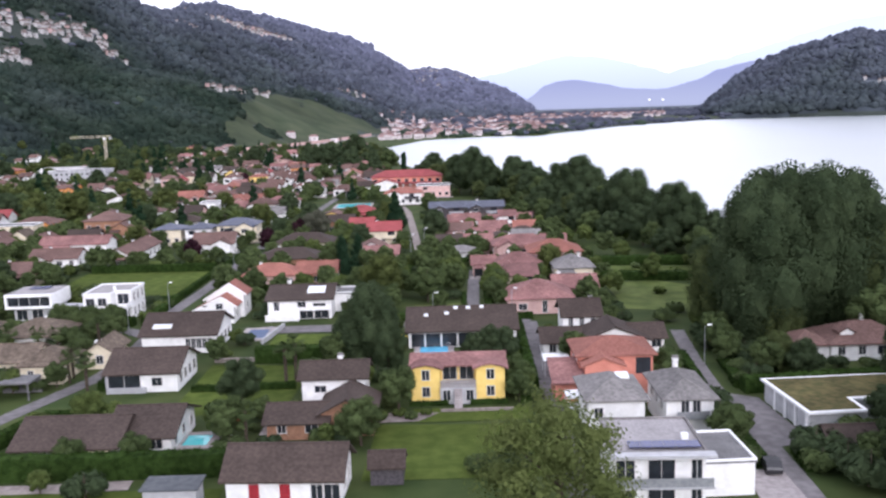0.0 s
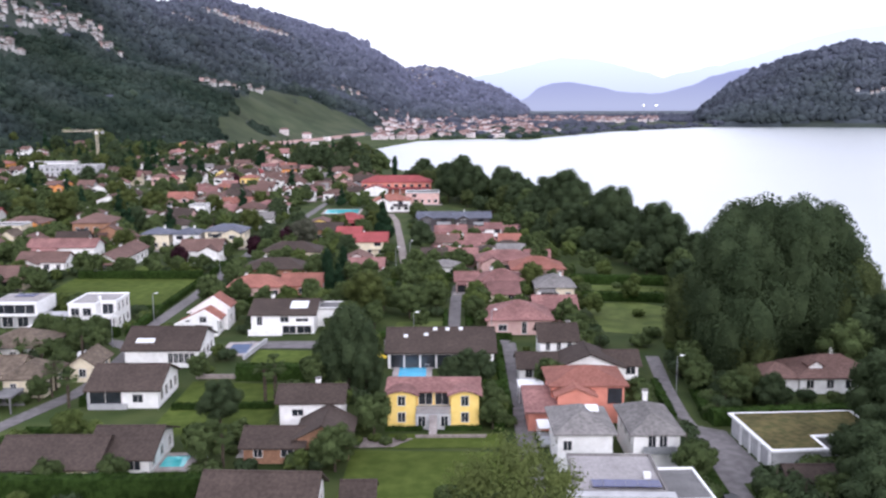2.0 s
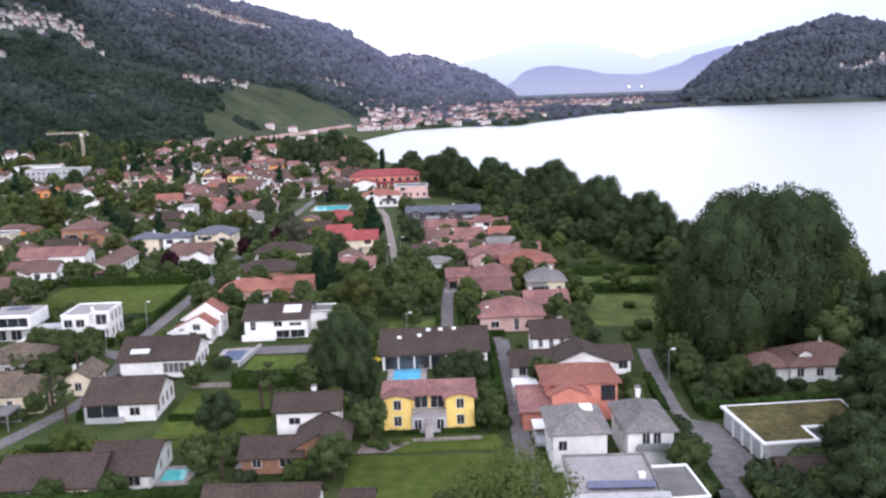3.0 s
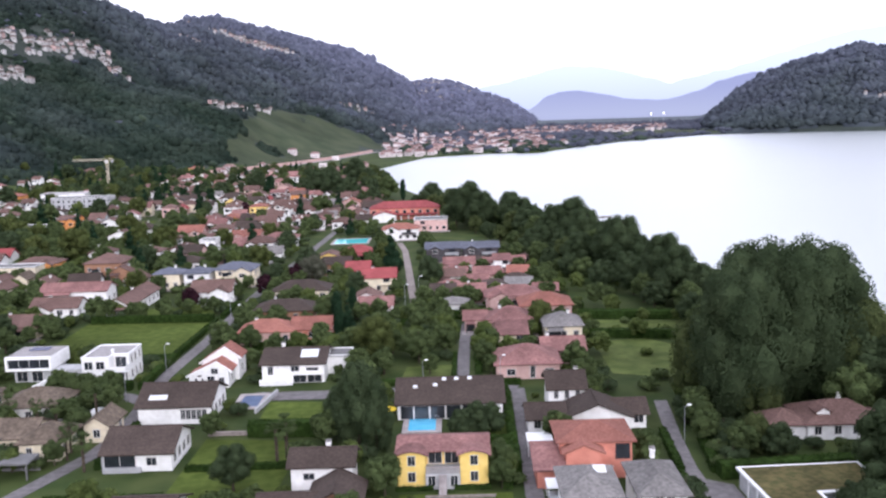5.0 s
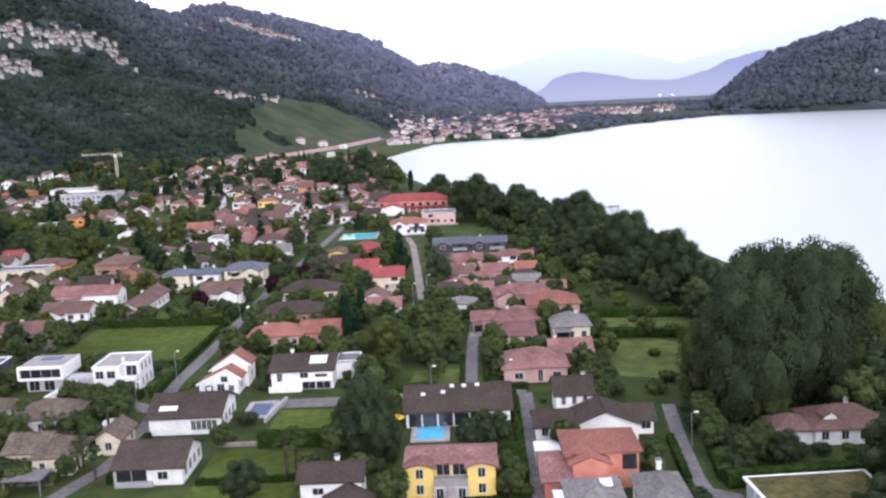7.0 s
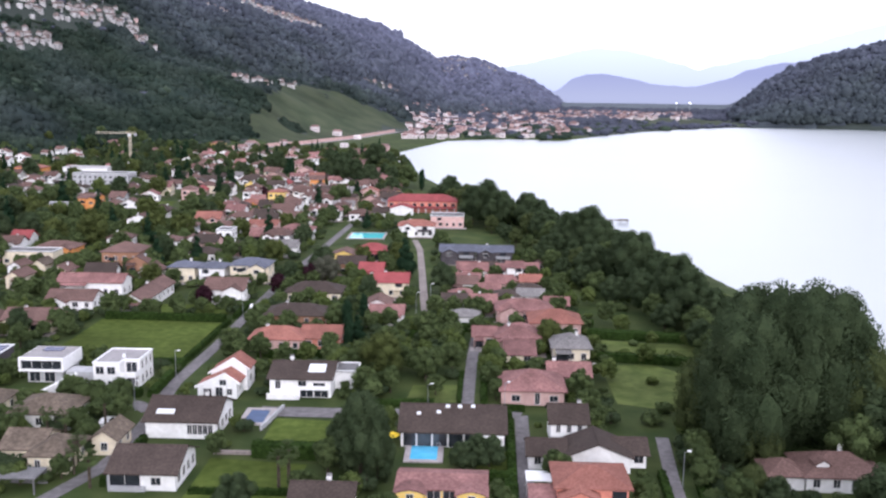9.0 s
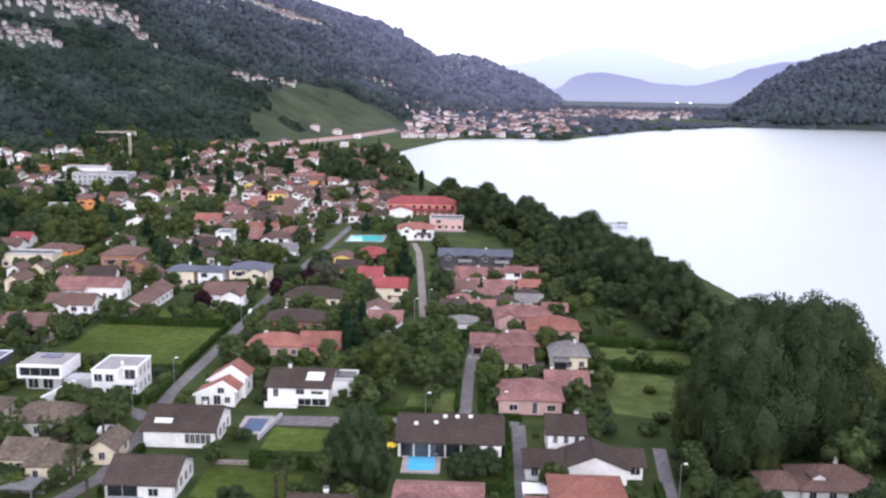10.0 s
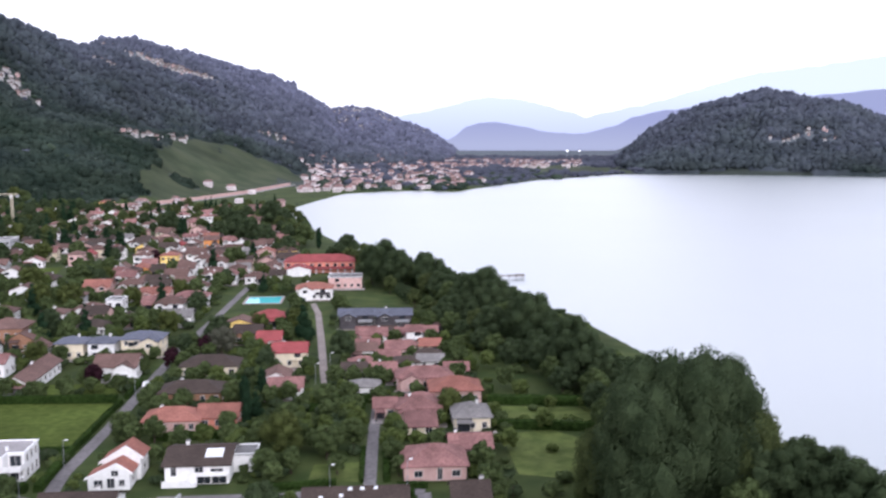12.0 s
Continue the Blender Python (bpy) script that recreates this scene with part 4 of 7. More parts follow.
MIDDLE += [
    (-102.2, 349.4, 10.0, 8.4, 4.0, "hip", 1.8, "white", "brown"), (-94.6, 356.0, 6.2, 8.0, 6.0, "flat", 0, "white", "gravel"),
    (-92.5, 319.4, 10.4, 8.0, 3.2, "hip", 1.9, "white", "dark"), (-153.0, 497.0, 7.2, 8.0, 6.2, "hip", 1.6, "pink", "brown"),
    (-190.0, 452.5, 10.0, 9.0, 6.0, "gable_x", 1.6, "orange", "brown"), (-199.0, 431.0, 18.0, 11.0, 5.0, "flat", 0, "yellow", "gravel"),
    (-222.0, 547.0, 34.0, 14.0, 9.0, "flat", 0, "grey", "gravel"), (-254.0, 600.0, 30.0, 14.0, 7.6, "flat", 0, "white", "pale"),
    (-293.0, 602.0, 19.0, 12.0, 7.0, "hip", 2.0, "orange", "terracotta"), (-139.2, 292.0, 4.2, 7.0, 3.8, "gable_y", 1.5, "cream", "tan"),
    (-137.6, 272.0, 4.8, 9.0, 3.8, "gable_y", 1.6, "cream", "brown"), (-130.0, 286.0, 6.0, 8.0, 3.0, "gable_y", 1.6, "cream", "brown"),
]
MIDDLE += [
    (-146.0, 290.0, 5.0, 7.0, 3.4, "gable_y", 1.5, "white", "brown"), (-109.5, 223.2, 12.6, 8.6, 3.2, "gable_x", 2.0, "cream", "brown"),
    (-108.2, 329.4, 6.6, 8.0, 6.0, "hip", 1.4, "white", "brown"), (-67.0, 335.2, 10.4, 8.2, 3.4, "gable_x", 2.0, "white", "grey"),
    (-84.6, 379.2, 11.8, 8.0, 5.0, "gable_x", 1.5, "pink", "terracotta"), (-81.2, 367.0, 10.8, 8.0, 3.0, "gable_x", 1.9, "pink", "rose"),
    (-69.0, 373.0, 13.2, 8.2, 4.0, "hip", 1.9, "white", "rose"), (-79.2, 417.0, 10.2, 7.6, 3.5, "gable_x", 1.6, "white", "brown"),
    (-70.3, 428.0, 4.2, 8.0, 4.8, "gable_y", 1.2, "white", "rose"), (-65.6, 428.0, 4.2, 8.0, 4.8, "gable_y", 1.2, "white", "rose"),
    (-60.9, 428.0, 4.2, 8.0, 4.8, "gable_y", 1.2, "white", "rose"), (-41.8, 319.0, 9.2, 8.0, 3.6, "gable_y", 1.6, "yellow", "brown"),
]
MIDDLE += [
    (-37.4, 305.0, 9.2, 8.6, 3.2, "gable_x", 2.0, "brick", "dark"), (-32.6, 329.4, 11.2, 8.6, 3.4, "hip", 2.3, "brick", "red"),
    (-29.0, 293.2, 7.4, 7.8, 3.4, "gable_x", 2.0, "white", "red"), (-20.4, 269.8, 10.0, 7.8, 4.8, "gable_x", 2.0, "cream", "red"),
    (-22.0, 246.8, 6.8, 8.0, 3.2, "gable_y", 1.5, "white", "brown"), (-18.8, 238.4, 8.8, 7.0, 2.8, "gable_x", 1.6, "white", "rose"),
        (-20.0, 384.0, 15.0, 10.0, 4.8, "hip", 2.0, "white", "terracotta"), (-7.8, 412.0, 15.0, 12.0, 5.0, "flat", 0, "pink", "gravel"),
    (-55.6, 581.0, 14.0, 9.0, 5.0, "gable_x", 1.8, "white", "rose"), (-110.0, 587.0, 9.0, 8.0, 5.4, "gable_x", 1.6, "white", "rose"),
]
MIDDLE += [
    (-98.0, 590.0, 9.0, 8.0, 5.4, "gable_x", 1.6, "white", "terracotta"), (-102.6, 489.6, 8.6, 8.0, 6.0, "hip", 1.5, "yellow", "terracotta"),
    (-117.0, 491.6, 8.6, 8.0, 6.0, "hip", 1.5, "white", "brown"), (-110.6, 462.6, 9.4, 8.0, 3.4, "hip", 1.9, "orange", "terracotta"),
    (-1.2, 325.0, 12.6, 8.0, 4.9, "gable_x", 1.5, "dark", "slate"), (11.9, 324.0, 13.0, 8.0, 4.9, "gable_x", 1.5, "dark", "slate"),
    (4.7, 296.0, 8.6, 7.4, 3.8, "gable_x", 1.6, "white", "rose"), (18.1, 296.0, 5.0, 7.0, 4.8, "gable_x", 1.3, "white", "rose"),
    (1.5, 276.0, 8.2, 7.2, 3.4, "gable_x", 1.6, "white", "brown"), (12.6, 277.6, 8.0, 7.4, 3.4, "gable_x", 1.7, "pink", "rose"),
    (-0.8, 251.0, 6.6, 7.2, 3.4, "gable_x", 1.6, "white", "dark"), (7.7, 251.0, 6.4, 7.0, 3.4, "gable_x", 1.5, "pink", "rose"),
]
MIDDLE += [
    (18.6, 242.6, 15.2, 8.6, 3.4, "hip", 2.2, "pink", "rose"), (25.8, 228.6, 13.0, 10.2, 3.5, "hip", 2.5, "pink", "terracotta"),
    (27.6, 206.0, 8.4, 9.8, 3.4, "hip", 2.2, "cream", "grey"), (15.5, 214.2, 10.4, 8.4, 3.4, "hip", 2.0, "pink", "rose"),
    (7.4, 217.4, 5.2, 6.4, 3.0, "gable_x", 1.4, "pink", "rose"),
]
for row in MIDDLE:
    x, y, w, d, h, shape, rise, wall, tiles = row
    dress(house(*row, group="houses of the lakeside town"), x, y, w, d, h, shape, rise, wall, tiles)

lg = house(-22.0, 462.0, 35.0, 13.0, 5.6, "hip", 3.0, "salmon", "red", windows=False, label="long salmon-walled building with broad red tiled roof", group="houses of the lakeside town")
for k in range(9):
    far_window(lg, -15.6 + 3.9 * k, -6.505, 3.2, 0, 1.7, 1.5)
part("porch_roof", Geo().extrude([(-10.4, 2.5), (-6.51, 3.0), (-6.51, 3.2), (-10.4, 2.7)], -16.5, 17.0, "x"), ROOF["red"], lg, "lower red tiled porch roof")
for k in range(10):
    part("porch_post", Geo().box(-16.2 + 3.6 * k, -15.8 + 3.6 * k, -10.2, -9.8, 0, 2.5), WALL["white"], lg)
part("wing", wall_shape(11.0, 9.0, 3.6, "gable_y", 1.6), WALL["white"], lg, "white gabled wing", at=pose(-9.5, -14.0, 0))
part("wing_roof", roof_shape(11.0, 9.0, 3.6, "gable_y", 1.6, 0.5), ROOF["red"], lg, at=pose(-9.5, -14.0, 0))

# low patio houses packed between the lane and the wood
rng = random.Random(29)
for y in (204.0, 223.0, 235.0, 254.0, 262.0, 270.0, 286.0, 304.0, 311.0):
    for x in (1.0, 8.5, 15.5, 22.0, 28.5):
        x, q = x + rng.uniform(-2, 2), y + rng.uniform(-2, 2)
        if y < 230 and x < 12 or any(abs(x - sx) < sr + 2.8 and abs(q + 3 - sy) < sr + 2.4 for sx, sy, sr in HOUSES):
            continue
        house(x, q, rng.uniform(5.5, 8.0), rng.uniform(5.0, 6.5), rng.uniform(2.4, 2.9), rng.choice(["gable_x", "hip", "gable_x", "mono"]), rng.uniform(1.2, 1.7),
              rng.choices(["pink", "white", "cream", "grey"], [3, 3, 1, 1])[0], rng.choices(["rose", "brown", "grey", "dark", "terracotta"], [5, 2.5, 1, 1, 1])[0],
              turn=rng.uniform(-4, 4), group="houses of the lakeside town")

# the rest of the small town towards the hill foot, in loose rows
rng = random.Random(11)
SITES = list(HOUSES)
TOWN = []
for _ in range(16000):
    y = rng.uniform(175, 880) if len(TOWN) < 120 else rng.uniform(400, 860)
    x = rng.uniform(-0.62 * y - 6, -26 - 0.08 * (y - 330) if y > 330 else -104)
    if len(TOWN) >= 270:
        break
    if -65 < x < -50 and y < 420 or -48 < x < -32 and 375 < y < 395 or 310 < y < 420 and x > -50:
        continue
    if -270 < x < -120 and 360 < y < 520 and rng.random() < 0.85 or x < -0.3 * y and rng.random() < 0.72:
        continue
    if float(shore_distance(np.array([x]), np.array([y]))[0]) < 18 or float(height(x, y)) > 10:
        continue
    if y > 600 and rng.random() < 0.75:
        continue
    gap = 6.0 if y < 400 else 4.0
    if any(abs(x - sx) < gap + 0.5 + sr and abs(y - sy) < gap + sr for sx, sy, sr in SITES):
        continue
    SITES.append((x, y, 5))
    TOWN.append((x, y))
TOWN.sort(key=lambda p: p[1])
REST = Geo()
for k, (x, y) in enumerate(TOWN):
    two = rng.random() < 0.5 and y > 300
    w, d, h, rise = rng.uniform(6.5, 11.0), rng.uniform(6.5, 8.5), rng.uniform(4.5, 5.2) if two else rng.uniform(2.8, 3.4), rng.uniform(1.8, 2.6)
    shape = rng.choice(["gable_x", "hip", "gable_y", "hip", "gable_x"])
    wall = rng.choices(["white", "cream", "pink", "orange", "yellow", "brick", "grey"], [13, 2, 2.6, 0.4, 0.5, 0.6, 0.6] if y > 300 else [5, 2, 1.5, 0.3, 0, 1.6, 2])[0]
    tiles = rng.choices(["rose", "terracotta", "brown", "red", "dark", "grey"], [2.2, 0.8, 7, 0.9, 5, 1] if y > 300 else [1, 0, 5, 0, 5, 0.5])[0]
    if len(HOUSES) < 292:
        dress(house(x, y - 4, w, d, h, shape, rise, wall, tiles, turn=rng.uniform(-8, 8), group="houses of the lakeside town"), x, y - 4, w, d, h, shape, rise, wall, tiles)
        continue
    # the farthest ones share one mesh
    HOUSES.append((x, y, max(w, d) / 2))
    for geo, slot in ((wall_shape(w, d, h, shape, rise), 0 if wall in ("white", "cream", "grey") else 1), (roof_shape(w, d, h, shape, rise), 2 if tiles in ("rose", "terracotta", "red") else 3)):
        REST.add([(a + x, b + y, c + float(height(x, y))) for a, b, c in geo.v], geo.f, slot)
    for q in range(3):
        a, z = x - w / 2 + w * (q + 0.5) / 3, float(height(x, y)) + h - 2.1
        REST.box(a - 0.6, a + 0.6, y - d / 2 - 0.05, y - d / 2 + 0.02, z, z + 1.3, 4)
tagged(new("hill_foot_houses", REST.mesh("hill_foot_houses", WALL["white"], WALL["pink"], ROOF["rose"], ROOF["brown"], GLASS)), "pale houses with brown and rose roofs at the hill foot", "houses", kind="stuff")


# ---- roads, yards, lawns, pools ----
def sheet(name, pts, z, material, label, category, kind="structure"):
    return solid(name, Geo().add([(x, y, z) for x, y in pts], [tuple(range(len(pts)))]), material, label, category, kind=kind)


def strip(name, line, width, z, material, label, category="road"):
    left, right = [], []
    for i, (x, y) in enumerate(line):
        a, b = line[max(0, i - 1)], line[min(len(line) - 1, i + 1)]
        dx, dy = b[0] - a[0], b[1] - a[1]
        k = width / 2 / math.hypot(dx, dy)
        left.append((x - dy * k, y + dx * k, z))
        right.append((x + dy * k, y - dx * k, z))
    n = len(line)
    g = Geo().add(left + right, [(i, n + i, n + i + 1, i + 1) for i in range(n - 1)])
    return solid(name, g, material, label, category, kind="structure")


strip("road", [(-72, 84), (-66, 112), (-62, 125), (-57, 140), (-56, 150), (-57, 165), (-59, 185), (-58, 215), (-58, 260), (-57.5, 300), (-55, 345), (-52, 420)], 3.0, 0.05, ASPHALT, "narrow grey asphalt street between garden hedges")
strip("road", [(-58.4, 168.0), (-62, 171.6), (-68, 174.6), (-74, 175.4), (-78, 177.5)], 3.2, 0.07, ASPHALT, "grey asphalt drive to the white houses")
strip("road", [(12.6, 84), (13.0, 120), (13.7, 148), (14.2, 170)], 2.6, 0.05, ASPHALT, "narrow asphalt lane between houses")
strip("road", [(14.2, 170.0), (4.0, 172.5), (-10, 170.5), (-24, 168.5), (-38, 168.0)], 3.4, 0.07, ASPHALT, "asphalt lane running across to the villa drive")
strip("road", [(3.6, 174), (4.0, 190), (4.6, 210), (5.4, 226)], 2.6, 0.06, ASPHALT, "grey asphalt path through the park")
strip("road", [(-8.0, 240), (-10.5, 272), (-12.8, 304), (-16.6, 354), (-20, 376)], 2.4, 0.05, GRAVEL, "pale lane between the terraces")
strip("road", [(35.0, 70), (36.4, 92), (37.0, 110), (36.6, 128), (37.6, 142), (39.5, 160)], 2.4, 0.05, ASPHALT, "narrow asphalt lane along the wood")
sheet("yard", [(36.5, 103), (42.2, 105), (41.2, 121.5), (38.0, 123.5), (35.5, 121)], 0.08, ASPHALT, "grey asphalt yard before the garages", "yard")
sheet("yard", [(-37, 166.6), (-21, 166.4), (-21, 171.8), (-37, 171.8)], 0.09, ASPHALT, "grey paved drive before the villa", "yard")
sheet("terrace", [(-25.5, 112.5), (-20.4, 112.5), (-20.4, 121), (-25.5, 121)], 0.08, PAVING, "grey paved terrace beside the house", "terrace")
sheet("yard", [(-11.6, 115.8), (-5.2, 116.0), (-2.4, 119.2), (-11.2, 119.6)], 0.09, GRAVEL, "gravel garden patch with low plants", "yard")
solid("garden_wall", Geo().box(-2.2, 7.5, 119.4, 119.7, 0, 0.35).box(-2.3, 7.6, 119.35, 119.75, 0.35, 0.43), GRAVEL, "low grey stone garden wall", "wall")
solid("garden_wall", Geo().box(-40, -33, 147.6, 148.0, 0, 0.6).box(-40.05, -32.95, 147.55, 148.05, 0.6, 0.7), GRAVEL, "low grey concrete garden wall", "wall")
solid("garden_wall", Geo().add([(-34.6, 159, 0), (-34.2, 159, 0), (-32.4, 171, 0), (-32.8, 171, 0), (-34.6, 159, 0.9), (-34.2, 159, 0.9), (-32.4, 171, 0.9), (-32.8, 171, 0.9)], [(0, 3, 2, 1), (4, 5, 6, 7), (0, 1, 5, 4), (1, 2, 6, 5), (2, 3, 7, 6), (3, 0, 4, 7)]), WALL["grey"], "low pale wall along a lawn", "wall")
sheet("yard", [(30.6, 84), (35.4, 84), (35.6, 96), (31.2, 98)], 0.08, PAVING, "pale paved parking yard", "yard")
strip("road", [(-70, 97.2), (-44, 97.2), (-37, 97.8)], 2.6, 0.06, GRAVEL, "pale gravel garden path")
strip("road", [(-280, 850), (-220, 914), (-178, 1000), (-142, 1108), (-103, 1300)], 8.0, 0.4, PAVING, "pale lakeside road below the hill")
strip_wall = Geo()
for (ax, ay), (bx, by) in zip([(-286, 853), (-226, 918), (-184, 1003), (-148, 1110)], [(-226, 918), (-184, 1003), (-148, 1110), (-109, 1302)]):
    strip_wall.add([(ax, ay, -1), (bx, by, -1), (bx - 1, by + 1, -1), (ax - 1, ay + 1, -1), (ax, ay, 3.4), (bx, by, 3.4), (bx - 1, by + 1, 3.4), (ax - 1, ay + 1, 3.4)],
                   [(0, 3, 2, 1), (4, 5, 6, 7), (0, 1, 5, 4), (1, 2, 6, 5), (2, 3, 7, 6), (3, 0, 4, 7)])
solid("retaining_wall", strip_wall, WALL["pink"], "long pinkish retaining wall beside the lakeside road", "wall", kind="structure")
sheet("lawn", [(-95, 201), (-61.5, 201), (-62, 236), (-96, 238)], 0.06, LAWN, "broad mown playing field", "lawn")
sheet("lawn", [(-11, 97), (9.5, 97), (10.5, 114), (-10.5, 115)], 0.06, LAWN, "mown garden lawn before the villa", "lawn")
sheet("lawn", [(-33, 149), (-20.5, 149), (-20, 164.5), (-33, 165.5)], 0.06, LAWN, "square mown lawn behind a hedge", "lawn")
sheet("lawn", [(-40, 121), (-24, 121), (-23, 144), (-40, 146)], 0.06, LAWN, "large garden lawn", "lawn")
sheet("lawn", [(-6, 115.6), (10, 115.6), (10, 121), (-6, 121)], 0.07, LAWN, "narrow lawn under the villa", "lawn")
sheet("lawn", [(5.5, 142), (11, 142), (11, 152), (5.5, 152)], 0.06, LAWN, "small lawn beside the pool", "lawn")
sheet("lawn", [(-9, 175.9), (1.6, 176.6), (1.6, 188), (-8, 187)], 0.06, MEADOW, "park lawn with single bushes", "lawn")
sheet("meadow", [(34, 178), (52, 172), (58, 192), (46, 206), (34, 204)], 0.06, MEADOW, "sunlit rough meadow at the edge of the wood", "meadow")
sheet("meadow", [(34, 212), (58, 206), (60, 222), (36, 226)], 0.06, MEADOW, "rough meadow strip", "meadow")
sheet("meadow", [(-200, 455), (-152, 462), (-158, 492), (-196, 486)], 0.08, LAWN, "green meadow between houses", "meadow")
sheet("lawn", [(-88, 240), (-64, 240), (-63, 256), (-88, 256)], 0.07, LAWN, "garden lawn beside a white house", "lawn")
sheet("lawn", [(-58, 93), (-26, 93), (-26, 96), (-58, 96)], 0.07, LAWN, "strip of garden lawn", "lawn")


def pool(x0, x1, y0, y1, water, label):
    top = thing("swimming_pool", pose((x0 + x1) / 2, (y0 + y1) / 2, 0), label, "pool")
    w, d, e = (x1 - x0) / 2, (y1 - y0) / 2, 1.0
    rim = Geo()
    for a0, a1, b0, b1 in ((-w - e, w + e, -d - e, -d), (-w - e, w + e, d, d + e), (-w - e, -w, -d, d), (w, w + e, -d, d)):
        rim.box(a0, a1, b0, b1, 0.0, 0.24)
    part("coping", rim, PAVING, top, "pale stone coping")
    part("water", Geo().box(-w, w, -d, d, 0.0, 0.14), water, top)
    ladder = Geo()
    for sx in (-0.25, 0.25):
        ladder.tube((w - 0.2, d - 1 + sx, 0.1), (w - 0.2, d - 1 + sx, 0.9), 0.03, 0.03, 5).tube((w - 0.2, d - 1 + sx, 0.9), (w + 0.4, d - 1 + sx, 0.85), 0.03, 0.03, 5).tube((w + 0.4, d - 1 + sx, 0.85), (w + 0.4, d - 1 + sx, 0.2), 0.03, 0.03, 5)
    part("ladder", ladder, METAL, top)


pool(-6.0, -1.3, 147.0, 153.6, POOL, "bright blue swimming pool with pale stone edge")
pool(-48.0, -34.0, 377.5, 392.5, TEAL_POOL, "large turquoise public swimming pool")
pool(-38.6, -34.8, 162.6, 169.6, GREY_POOL, "covered grey-blue garden pool")
pool(-34.6, -31.4, 109.2, 113.0, TEAL_POOL, "small turquoise garden pool")


# ---- trees and hedges ----
def leaf_cards(rs, centres, radii, count, size, squash=1.0, inner=0.78, droop=0.0):
    """Many small bent leaves lying over lobes; returns corners and faces."""
    pick = rs.choice(len(centres), count, p=np.asarray(radii) ** 2 / np.sum(np.asarray(radii) ** 2))
    n = rs.normal(size=(count, 3))
    n /= np.linalg.norm(n, axis=1)[:, None]
    rad = np.asarray(radii)[pick] * rs.uniform(inner, 1.1, count)
    c = np.asarray(centres)[pick] + n * rad[:, None] * np.array([1, 1, squash])
    nn = n + rs.normal(size=(count, 3)) * 0.24
    nn /= np.linalg.norm(nn, axis=1)[:, None]
    u = np.cross(nn, rs.normal(size=(count, 3)))
    u /= np.linalg.norm(u, axis=1)[:, None]
    if droop:
        u = u * (1 - droop) + np.array([0, 0, -1.0]) * droop
        u /= np.linalg.norm(u, axis=1)[:, None]
    v = np.cross(nn, u)
    s = (1 + 0.7 * droop) * size * rs.uniform(0.6, 1.35, count)[:, None]
    a, b, cc, d = c - u * s, c - v * s * 0.62 - nn * s * 0.12, c + u * s, c + v * s * 0.62 - nn * s * 0.12
    verts = np.stack([a, b, cc, d], 1).reshape(-1, 3)
    k = np.arange(count)[:, None] * 4
    return verts, np.hstack([k, k + 1, k + 2, k + 3])


def ball(rs, c, r, squash):
    """A rough inner mass of twigs and leaves."""
    bm = bmesh.new()
    bmesh.ops.create_icosphere(bm, subdivisions=1, radius=1)
    v = np.array([p.co for p in bm.verts])
    f = [[q.index for q in face.verts] for face in bm.faces]
    bm.free()
    v = v * rs.uniform(0.9, 1.03, (len(v), 1)) * r * np.array([1, 1, squash]) + np.asarray(c)
    return v.tolist(), f


